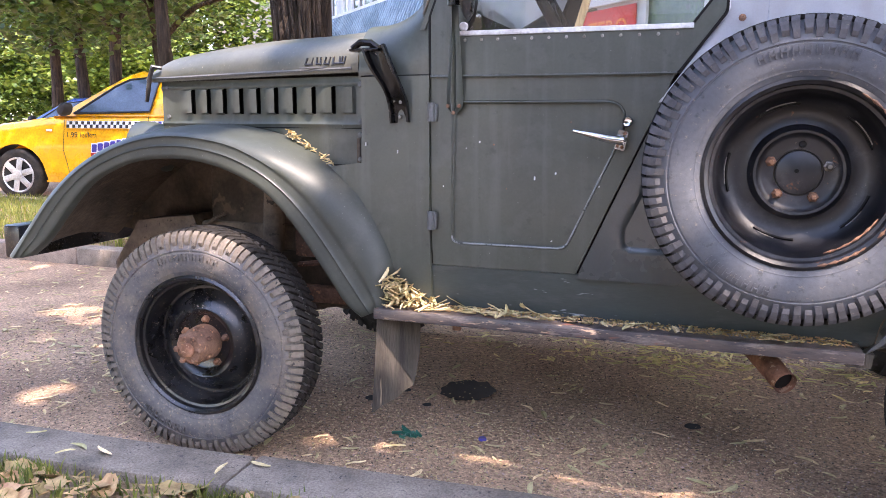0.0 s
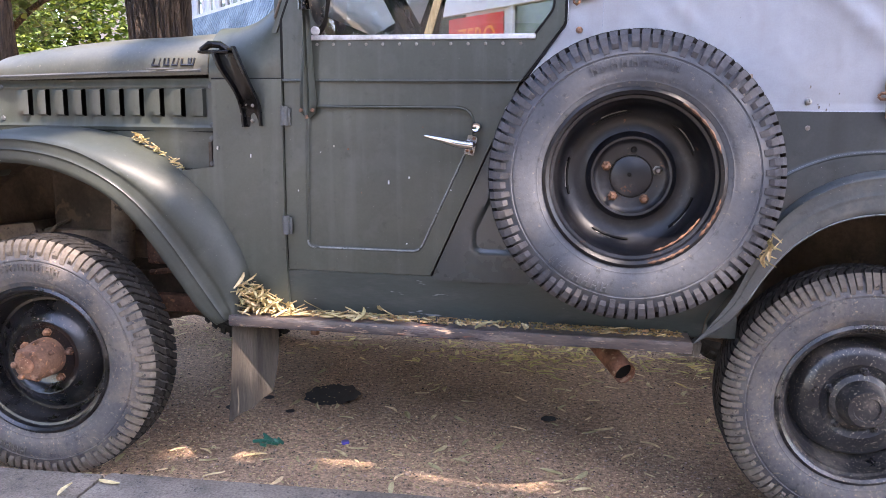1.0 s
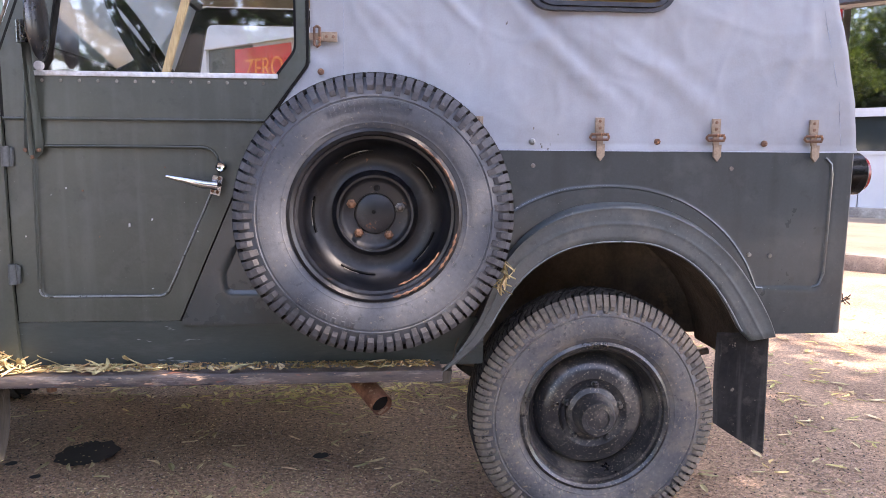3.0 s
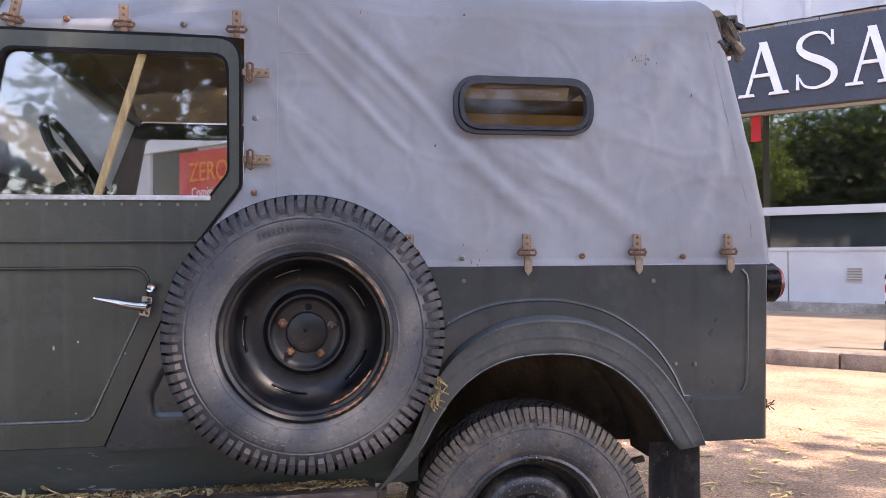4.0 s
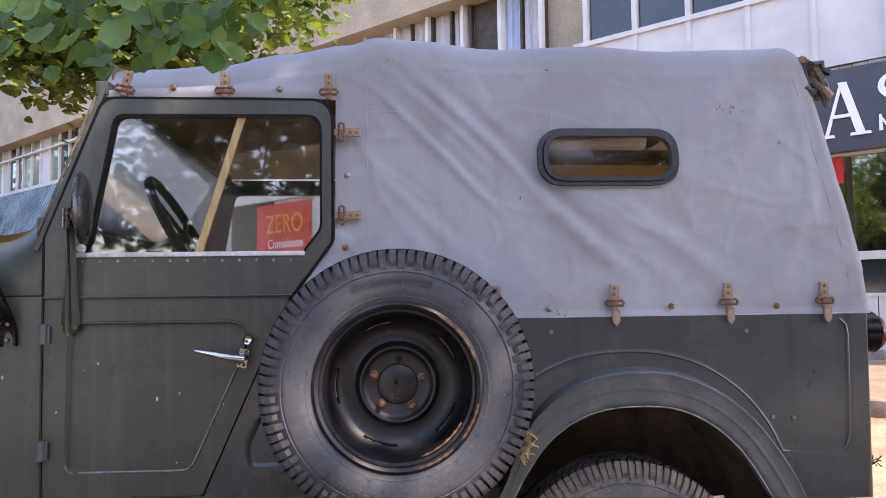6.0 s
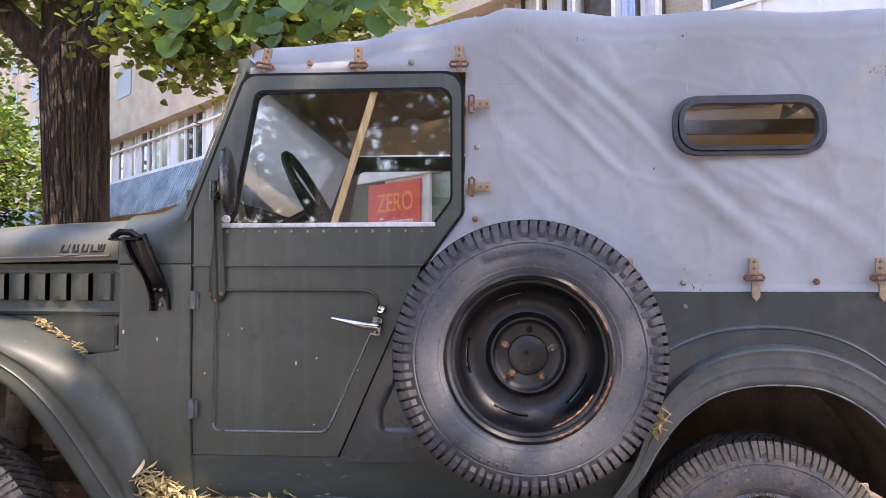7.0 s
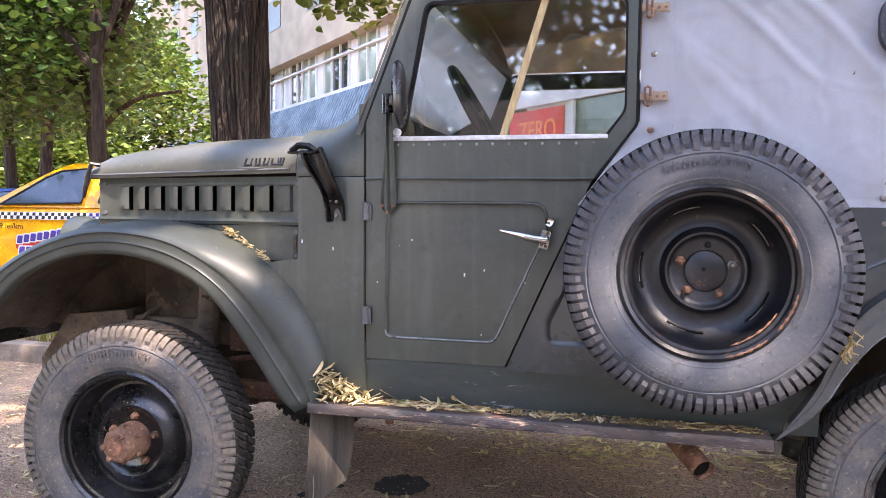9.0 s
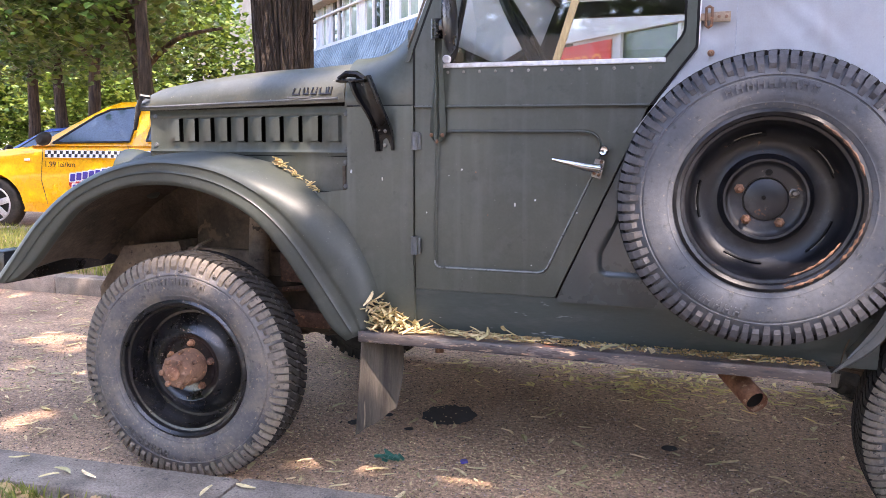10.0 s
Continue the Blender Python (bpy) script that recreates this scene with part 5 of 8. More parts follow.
# -- underneath: frame, axles, springs, floor
bm = bmesh.new()
box(bm, (-0.24, 0.05, 0.505), (1.12, mirrored(0.05), 0.53), 0.004)
box(bm, (1.12, 0.42, 0.505), (2.24, mirrored(0.42), 0.53), 0.004)
part("floor_pan", bm, M_UNDER, car)
for y in (0.42, mirrored(0.50)):
    bm = bmesh.new()
    box(bm, (-1.25, y, 0.50), (2.24, y + 0.08, 0.60), 0.006)
    part("frame_rail", bm, M_UNDER, car)
for x in (-0.728, 1.558):
    bm = bmesh.new()
    rod(bm, [(x, 0.02 if x < 0 else 0.14, 0.36), (x, mirrored(0.16), 0.36)], 0.045, 10)
    lathe(bm, [(0.0, -0.12), (0.10, -0.08), (0.13, 0), (0.10, 0.08), (0.0, 0.12)], (x, YC + 0.1, 0.363), 16)
    part("axle", bm, M_UNDER, car)
    for yy in (0.30, mirrored(0.30)):
        bm = bmesh.new()
        for k in range(4):
            L = 0.46 - 0.08 * k
            rod(bm, [(x + L * u, yy, 0.46 - 0.018 * k - 0.05 * (1 - u * u) * (L / 0.46)) for u in (-1, -0.6, -0.2, 0.2, 0.6, 1)], 0.011, 6)
        part("leaf_spring", bm, M_UNDER, car)
bm = bmesh.new()
rod(bm, [(-0.668, 0.22, 0.42), (-0.660, 0.22, 0.60), (-0.658, 0.22, 0.61), (-0.640, 0.22, 0.95)], [0.026, 0.026, 0.037, 0.037], 16)
part("damper", bm, M_MUD, car, "dusty shock absorber")
bm = bmesh.new()
box(bm, (-0.60, 0.23, 0.435), (-0.25, 0.27, 0.49), 0.004)
box(bm, (-0.60, 0.26, 0.585), (-0.40, 0.34, 0.70), 0.01)
rod(bm, [(-0.58, 0.25, 0.56), (-0.40, 0.25, 0.585)], 0.010, 6)
part("chassis_bracket", bm, M_RUST, car, "rusty bracket behind the wheel")
bm = bmesh.new()
box(bm, (0.40, 0.65, 0.38), (0.95, 0.95, 0.52), 0.05)
part("gearbox", bm, M_UNDER, car)

# running board and mudflaps
bm = bmesh.new()
box(bm, (-0.152, -0.068, 0.507), (1.118, 0.040, 0.513), 0.002)
box(bm, (-0.152, -0.072, 0.484), (1.118, -0.062, 0.515), 0.003)
board = part("running_board", bm, M_BOARD, car, "worn running board strewn with dry bracts")
bm = bmesh.new()
rod(bm, [(0.08, 0.0, 0.505), (0.08, 0.0, 0.455)], 0.013, 10)
part("peg", bm, M_RUST, board)
bm = bmesh.new()
plate(bm, rounded([(1.065, 0.496, 0), (1.15, 0.496, 0), (1.145, 0.460, 0), (1.09, 0.460, 0)], 1), -0.01, 0.02)
part("bracket", bm, M_FLAP, board, "pale bent bracket under the running board")
bm = bmesh.new()
rows = []
for j in range(9):
    t = j / 8
    z = 0.495 - 0.30 * t
    rows.append([(-0.150 + 0.085 * u - 0.012 * t + 0.012 * math.sin(t * 3) * u, -0.050 + 0.10 * u - 0.02 * t * t, z + (0.06 * u * t if u > 0 else 0) + 0.004 * math.sin(u * 9)) for u in (0, 0.2, 0.4, 0.6, 0.8, 1.0)])
sheet(bm, rows, (0.006, 0.006, 0))
part("front_mudflap", bm, M_FLAP, car, "weathered grey front mudflap, curled and split")
bm = bmesh.new()
rows = []
for j in range(8):
    t = j / 7
    rows.append([(1.912 + 0.142 * u + 0.003 * t - 0.004 * math.sin(3 * u), 0.012 - 0.022 * u + 0.012 * math.sin(2.6 * t) * (1 - u), 0.588 - (0.268 + 0.088 * u) * t) for u in (0, 0.33, 0.66, 0.9, 1.0)])
sheet(bm, rows, (0.006, 0.006, 0))
part("rear_mudflap", bm, M_FLAPBLACK, car, "black rubber rear mudflap")
# exhaust pipe end
bm = bmesh.new()
lathe_pts = [(0.74, 0.55, 0.520), (0.80, 0.30, 0.505), (0.885, 0.10, 0.455), (0.957, -0.03, 0.406)]
rod(bm, lathe_pts, 0.030, 20, cap=False)
bmesh.ops.solidify(bm, geom=bm.faces[:], thickness=0.003)
pipe = part("exhaust", bm, M_RUSTPIPE, car, "rusty exhaust pipe end")
# Black plug fills the pipe end; the hollow's darkness is put into its colour.
bm = bmesh.new()
rod(bm, [(0.90, 0.072, 0.4447), (0.949, -0.016, 0.4113)], 0.0262, 14)
part("bore", bm, M_SEAL_HOLLOW, pipe, "black plug standing in for the pipe's dark hollow")
# front bumper end
bm = bmesh.new()
box(bm, (-1.66, 0.02, 0.555), (-1.585, mirrored(0.02), 0.675), 0.008)
part("bumper", bm, M_BLACK, car, "black front bumper")
bm = bmesh.new()
lathe(bm, [(0.0, 0.17), (0.05, 0.155), (0.085, 0.11), (0.10, 0.04), (0.102, 0.0), (0.0, -0.01)], (0, 0, 0), 24)
for v in bm.verts:
    v.co = Vector((v.co.y, v.co.x, v.co.z)) + Vector((-1.30, 0.36, 0.945))
part("headlamp", bm, M_PAINT, car, "green headlamp shell")

# bonnet catch, roof bracket, mirror
bm = bmesh.new()
rod(bm, [(-1.040, 0.165, 1.225), (-1.065, 0.150, 1.230), (-1.080, 0.150, 1.195), (-1.095, 0.155, 1.145), (-1.110, 0.165, 1.115)], [0.007, 0.009, 0.008, 0.008, 0.006], 8)
part("bonnet_catch", bm, M_BLACK, car, "black bonnet catch")
bm = bmesh.new()
rod(bm, [(-1.16, 1.28, 1.285), (-1.13, 1.28, 1.318), (-1.06, 1.28, 1.318), (-1.03, 1.28, 1.285)], 0.014, 8)
box(bm, (-1.12, 1.26, 1.25), (-1.07, 1.30, 1.31), 0.01)
part("bonnet_catch", bm, M_BLACK, car, "black bonnet catch")
bm = bmesh.new()
rows = []
left = smooth_line([(-0.190, -0.034, 1.250), (-0.171, -0.034, 1.204), (-0.130, -0.026, 1.140), (-0.121, -0.010, 1.095), (-0.117, -0.006, 1.044)], 16)
right = smooth_line([(-0.124, -0.034, 1.261), (-0.092, -0.034, 1.186), (-0.070, -0.026, 1.130), (-0.064, -0.010, 1.095), (-0.061, -0.006, 1.048)], 16)
for p, q in zip(left, right):
    o = Vector((0, -0.015, 0))
    rows.append([p, p + o, p.lerp(q, 0.10) + o, p.lerp(q, 0.20), p.lerp(q, 0.42) - o * 0.2, p.lerp(q, 0.58) - o * 0.2, p.lerp(q, 0.80), p.lerp(q, 0.90) + o, q + o, q])
sheet(bm, rows, (0, 0.003, 0.001))
bracket = part("windscreen_rest", bm, M_GLOSSBLACK, car, "black steel bracket for the folded windscreen")
bm = bmesh.new()
rod(bm, [(-0.225, -0.028, 1.252), (-0.20, -0.032, 1.268), (-0.17, -0.03, 1.266), (-0.145, -0.02, 1.248)], 0.010, 8)
box(bm, (-0.23, -0.045, 1.243), (-0.14, -0.004, 1.251), 0.002)
part("clamp", bm, M_GLOSSBLACK, bracket, "worn clamp")
for x, z in ((-0.108, 1.108), (-0.088, 1.104), (-0.090, 1.062)):
    bm = bmesh.new()
    lathe(bm, [(0.006, 0), (0.005, -0.004), (0, -0.005)], (x, -0.009, z), 8)
    part("bolt", bm, M_STEEL, bracket)
bm = bmesh.new()
lathe(bm, [(0.010, 0), (0.009, -0.006), (0.004, -0.008), (0, -0.004)], (-0.055, 0.002, 1.118), 12)
part("rivet", bm, M_BLACK, car)
# mirror: arm riveted to the door, clamp, oval head seen edge-on
bm = bmesh.new()
rows = []
for x, z, h in ((0.072, 1.072, 0.006), (0.072, 1.085, 0.020), (0.073, 1.110, 0.024), (0.075, 1.150, 0.021), (0.080, 1.22, 0.015), (0.083, 1.30, 0.011), (0.085, 1.365, 0.009)):
    yb = -0.008 - 0.045 * max(0, (z - 1.10) / 0.26)
    rows.append([(x - h, yb, z), (x - h * 0.30, yb - 0.016, z), (x + h * 0.15, yb - 0.006, z), (x + h * 0.4, yb - 0.014, z), (x + h, yb, z)])
sheet(bm, rows, (0, 0.005, 0))
arm = part("mirror_arm", bm, M_PAINT, car, "pressed steel mirror arm riveted to the door")
bm = bmesh.new()
rod(bm, [(0.085, -0.060, 1.352), (0.085, -0.060, 1.405)], 0.017, 10)
box(bm, (0.085, -0.074, 1.372), (0.118, -0.056, 1.402), 0.004)
part("clamp", bm, M_BLACK, arm, "black clamp with a bolt")
bm = bmesh.new()
lathe(bm, [(0.0, -0.014), (0.5, -0.012), (0.9, -0.006), (1.0, 0.0), (0.96, 0.004), (0.0, 0.004)], (0, 0, 0), 28)
for v in bm.verts:
    x, y, z = v.co
    v.co = Vector((0.128 - y * 1.2 - 0.004 * z, -0.085 + 0.060 * x, 1.402 + 0.095 * z))
head = part("mirror_head", bm, M_BLACK, arm, "oval black rear-view mirror")
bm = bmesh.new()
lathe(bm, [(0.012, 0), (0.012, -0.008), (0.009, -0.011), (0, -0.011)], (0.098, -0.008, 1.303), 16)
part("knob", bm, M_WHITE_STRIP, door, "pale window knob")
for x, z in ((0.056, 1.092), (0.089, 1.092), (0.072, 1.074)):
    bm = bmesh.new()
    lathe(bm, [(0.006, 0), (0.005, -0.004), (0, -0.005)], (x, -0.018, z), 8)
    part("rivet", bm, M_RUST, arm)

# tail lamp
bm = bmesh.new()
rod(bm, [(2.270, 0.10, 1.041), (2.30, 0.10, 1.041), (2.306, 0.10, 1.041), (2.350, 0.10, 1.041), (2.356, 0.10, 1.041)], [0.040, 0.044, 0.060, 0.062, 0.056], 24)
tail = part("tail_lamp", bm, M_GLOSSBLACK, car, "round black tail lamp with red lens")
bm = bmesh.new()
rod(bm, [(2.352, 0.10, 1.041), (2.368, 0.10, 1.041), (2.376, 0.10, 1.041)], [0.055, 0.050, 0.030], 24)
part("lens", bm, M_RED_LENS, tail, "red glass lens")

# -- canvas top
def roof_z(x):
    pts = [(0.05, 1.835), (0.25, 1.846), (0.425, 1.859), (0.624, 1.895), (0.798, 1.924), (0.894, 1.950), (0.993, 1.941), (1.227, 1.916), (1.522, 1.925), (1.756, 1.911), (2.0, 1.920), (2.17, 1.930)]
    for (a, za), (b, zb) in zip(pts, pts[1:]):
        if x <= b:
            t = max(0.0, (x - a) / (b - a))
            t = t * t * (3 - 2 * t)
            return za + (zb - za) * t
    return pts[-1][1]


FOLDS = [((1.04, 1.76), (1.46, 1.34), 0.020, 0.013), ((0.95, 1.69), (1.20, 1.43), 0.013, 0.008), ((0.93, 1.80), (1.22, 1.53), 0.015, 0.006), ((1.30, 1.46), (1.58, 1.23), 0.024, 0.009),
         ((2.03, 1.88), (1.78, 1.64), 0.030, 0.016), ((2.00, 1.70), (1.88, 1.44), 0.030, 0.006), ((1.62, 1.39), (1.87, 1.20), 0.028, 0.007), ((1.55, 1.86), (1.69, 1.73), 0.018, 0.006), ((2.11, 1.86), (2.15, 1.35), 0.020, 0.005),
         ((2.17, 1.52), (2.02, 1.18), 0.030, 0.007), ((0.90, 1.50), (1.10, 1.30), 0.020, 0.005), ((1.12, 1.86), (1.19, 1.74), 0.012, 0.004)]


def fold(x, z):
    d = 0.0
    for (xa, za), (xb, zb), wd, h in FOLDS:
        L2 = (xb - xa) ** 2 + (zb - za) ** 2
        t = ((x - xa) * (xb - xa) + (z - za) * (zb - za)) / L2
        if -0.2 < t < 1.2:
            off = ((x - xa) * (zb - za) - (z - za) * (xb - xa)) / math.sqrt(L2)
            fade = max(0.0, math.sin(math.pi * min(1, max(0, (t + 0.2) / 1.4)))) ** 0.7
            d += h * fade * (math.exp(-(off / wd) ** 2) - 0.6 * math.exp(-((off + 1.6 * wd) / wd) ** 2))
    wr = max(0.0, 1 - 7 * abs(noise3(x * 1.6 + z * 2.4, 3, z * 1.2 - x * 0.9)))
    wr2 = max(0.0, 1 - 8 * abs(noise3(x * 5 - z * 4, 8, z * 3.0 + x * 2)))
    wr3 = max(0.0, 1 - 9 * abs(noise3(x * 3.2 + z * 5.0, 4, z * 3.0 - x * 2.0)))
    wr4 = max(0.0, 1 - 7 * abs(noise3(x * 9.0, 6, z * 9.0)))
    return 0.75 * d + 0.0022 * wr3 + 0.0010 * wr4 + 0.010 * noise3(x, 0, z, 2.6) + 0.004 * noise3(x, 2, z, 5.5) + 0.0015 * noise3(x, 5, z, 14.0) + 0.003 * wr * wr + 0.0012 * wr2


def rear_edge(z):
    """The canvas's rear edge leans forward towards the roof."""
    return 2.274 - 0.135 * max(0.0, (z - 1.10) / 0.76) ** 1.25


def canvas_point(x, t, z_low, rear=2.31):
    """t from 0 at the lower hem over the roof's shoulder to 1 at the far shoulder."""
    zr = roof_z(x)
    if t < 0.5:
        s = t / 0.5
        z = z_low + (zr - 0.10 - z_low) * s
        lean = max(0.0, (z - 1.1) / 0.75)
        y = 0.055 * lean ** 1.5 - fold(x, z) * min(1.0, 4 * s + 0.1) * min(1.0, 6 * (1 - s) + 0.2)
        if s < 0.02:
            y -= 0.004
    elif t < 0.68:
        a = (t - 0.5) / 0.18 * math.pi / 2
        y = 0.055 + 0.14 * (1 - math.cos(a))
        z = zr - 0.10 + 0.10 * math.sin(a) + fold(x, zr) * 0.3
    else:
        s = (t - 0.68) / 0.32
        y = 0.195 + (2 * YC - 0.39) * s
        z = zr + 0.055 * math.sin(math.pi * s)
    return y, z


ts = [0.5 * k / 90 for k in range(90)] + [0.5 + 0.18 * k / 9 for k in range(9)] + [0.68 + 0.32 * k / 8 for k in range(9)]
NX = 200
HOLE = rounded([(1.356, 1.628, 0.062), (1.738, 1.628, 0.062), (1.738, 1.482, 0.062), (1.356, 1.482, 0.062)], 6)
rows = []
for i in range(NX + 1):
    u = i / NX
    row = []
    for t in ts:
        x = 0.768 + (2.20 - 0.768) * u
        z = canvas_point(x, t, 1.100)[1]
        xa = 0.772 if z > 1.325 else 0.772 - 0.105 * (1.325 - z) / 0.149
        x = xa + (rear_edge(z) - xa) * u
        y, z = canvas_point(x, t, 1.100)
        row.append((x, y, z))
    rows.append(row)
bm = bmesh.new()
g = [[bm.verts.new(p) for p in row] for row in rows]
for a, b in zip(g, g[1:]):
    for k in range(len(ts) - 1):
        c = (a[k].co + b[k + 1].co) / 2
        if c.y < 0.2 and 1.3 < c.x < 1.8 and in_poly(c.x, c.z, HOLE):
            continue
        bm.faces.new((a[k], a[k + 1], b[k + 1], b[k]))
# round the rear end and close it
back = [[v.co + Vector((0.030 * math.sin(a), 0.05 * (1 - math.cos(a)) * (1 if v.co.y < YC else -1), -0.03 * (1 - math.cos(a)) * (1 if v.co.z > 1.8 else 0))) for v in g[-1]] for a in (0.5, 1.0, 1.57)]
prev = g[-1]
for r in back:
    cur = [bm.verts.new(p) for p in r]
    for k in range(len(cur) - 1):
        bm.faces.new((prev[k], prev[k + 1], cur[k + 1], cur[k]))
    prev = cur
canvas = part("canvas_top", bm, M_CANVAS, car, "faded grey canvas top with folds and stains", angle=80)
bm = bmesh.new()
sheet(bm, [[(rear_edge(z) + 0.022, y, z) for y in (0.06, 0.4, 0.8, 1.2, 1.54)] for z in (1.1, 1.3, 1.5, 1.7, 1.87)])
part("rear_curtain", bm, M_CANVAS, canvas)
bm = bmesh.new()
rows = []
for x in [0.790 + 0.03 * k for k in range(52)]:
    rows.append([(min(x, rear_edge(z)), mirrored(0.055 * max(0, (z - 1.1) / 0.75) ** 1.5), z) for z in (1.10, 1.3, 1.5, 1.69, 1.80)] + [(min(x, 2.14), mirrored(0.19), roof_z(x) + 0.005)])
sheet(bm, rows)
bmesh.ops.delete(bm, geom=[f for f in bm.faces if 1.3 < f.calc_center_median().z < 1.80 and 1.02 < f.calc_center_median().x < 2.08], context="FACES")
sheet(bm, [[(x, mirrored(0.0), 1.752), (x, mirrored(0.06), 1.81), (x, mirrored(0.19), roof_z(x) + 0.005)] for x in (0.13, 0.3, 0.5, 0.7, 0.8)])
part("far_curtain", bm, M_ROOFLINING, canvas)
# strip over the door
rows = []
for i in range(61):
    x = 0.130 + 0.645 * i / 60
    row = []
    for t in [0.5 * k / 14 for k in range(14)] + ts[90:]:
        y, z = canvas_point(x, t, 1.722)
        if t < 0.5:
            blend = min(1.0, max(0.0, (x - 0.55) / 0.22)) ** 2
            y = blend * (y + 0.001) + (1 - blend) * (0.012 + 0.043 * (z - 1.72) / 0.12 + 0.004 * noise3(x * 9, 0, z * 9) - 0.012 * math.exp(-((z - 1.74) / 0.02) ** 2))
        row.append((x, y, z))
    rows.append(row)
bm = bmesh.new()
sheet(bm, rows)
part("canvas_front", bm, M_CANVAS, canvas, angle=80)
bm = bmesh.new()
sheet(bm, [[(0.150 - 0.018 * u, 0.07 + 1.46 * k / 12, 1.745 + (roof_z(0.13) + 0.05 * math.sin(math.pi * k / 12) - 1.745) * u) for k in range(13)] for u in (0, 0.35, 0.7, 1.0)], (0.004, 0, 0))
part("canvas_header", bm, M_ROOFLINING, canvas, "canvas closing down on to the windscreen's top")
bm = bmesh.new()
sheet(bm, [[(x, y, roof_z(x) - 0.02 + 0.05 * math.sin(math.pi * y / 1.6)) for x in (0.15, 0.4, 0.8, 1.2, 1.7, 2.1)] for y in (0.18, 0.5, 0.8, 1.1, 1.42)])
part("headlining", bm, M_ROOFLINING, canvas, "brownish underside of the canvas")
# hem, seams, patch
bm = bmesh.new()
rod(bm, [(0.80 + 0.0366 * k, -0.003, 1.100 + 0.001 * math.sin(k)) for k in range(41)], 0.0045, 6)
part("hem", bm, M_CANVAS_EDGE, canvas)


def canvas_y(x, z):
    return canvas_point(x, 0.5 * (z - 1.1) / (roof_z(x) - 0.10 - 1.1), 1.1)[0]


for p, q in (((1.388, 1.645), (1.394, 1.83)), ((0.858, 1.29), (0.862, 1.82)), ((0.992, 1.688), (0.994, 1.835)), ((0.862, 1.690), (0.992, 1.688)), ((0.90, 1.70), (0.905, 1.83)), ((2.245, 1.12), (2.12, 1.80))):
    bm = bmesh.new()
    n = 12 if abs(q[0] - p[0]) < 0.5 else 60
    line = [(p[0] + (q[0] - p[0]) * k / n, p[1] + (q[1] - p[1]) * k / n) for k in range(n + 1)]
    if q[0] < p[0]:
        line = [(rear_edge(z) - 0.035, z) for x, z in line]
    rod(bm, [(x, canvas_y(x, z) + 0.0004, z) for x, z in line], 0.0012, 5)
    part("seam", bm, M_CANVAS_EDGE, canvas)
# dark scuffs and tears in the cloth
M_SCUFF = material("dark_scuff", srgb(122, 112, 104), srgb(92, 80, 72), scale=60, rough=0.9, fine=200)
rnd = random.Random(23)
bm = bmesh.new()
for cx, cz, spread, count in ((1.915, 1.705, 0.018, 16), (1.376, 1.832, 0.004, 3), (1.088, 1.815, 0.008, 3), (1.292, 1.436, 0.003, 2), (1.40, 1.128, 0.03, 7), (0.93, 1.85, 0.01, 3), (2.06, 1.60, 0.004, 2)):
    for _ in range(count):
        x, z, h, wd = cx + rnd.gauss(0, spread), cz + rnd.gauss(0, spread * 0.6), rnd.uniform(0.0012, 0.0045), rnd.uniform(0.0006, 0.002)
        z = min(z, roof_z(x) - 0.104)
        y = canvas_y(x, z)
        plate(bm, [(x - wd, z - h), (x + wd * 0.6, z - h * 0.8), (x + wd, z + h * 0.7), (x - wd * 0.5, z + h)], y - 0.0016, y + 0.002)
tagged(part("scuffs", bm, M_SCUFF, canvas, "dark scuffs in the cloth", smooth=False), kind="stuff")
# oval window in the canvas: a broad rubber rim and a raised inner lip
oc = rounded([(1.343, 1.637, 0.076), (1.750, 1.637, 0.076), (1.750, 1.471, 0.076), (1.343, 1.471, 0.076)], 8)
mc = rounded([(1.355, 1.627, 0.066), (1.740, 1.627, 0.066), (1.740, 1.482, 0.066), (1.355, 1.482, 0.066)], 8)
ic = rounded([(1.371, 1.614, 0.054), (1.727, 1.614, 0.054), (1.727, 1.495, 0.054), (1.371, 1.495, 0.054)], 8)
bm = bmesh.new()
ring_plate(bm, oc, mc, 0.012, 0.034)
ring_plate(bm, [(x * 0.985 + 1.5465 * 0.015, z * 0.985 + 1.554 * 0.015) for x, z in mc], ic, 0.006, 0.034)
wy = lambda z: 0.055 * ((z - 1.1) / 0.75) ** 1.5
for v in bm.verts:
    v.co.y += wy(v.co.z) - 0.030
bmesh.ops.bevel(bm, geom=[e for e in bm.edges if e.calc_face_angle(0) > 0.8], offset=0.003, segments=2, profile=0.6, affect="EDGES")
part("window_gasket", bm, M_GASKET, canvas, "black rubber gasket of the oval window")
bm = bmesh.new()
bm.faces.new([bm.verts.new((x, wy(z) + 0.004, z)) for x, z in ic])
part("oval_pane", bm, M_REARGLASS, canvas, "smeared oval window pane", smooth=False).visible_shadow = False


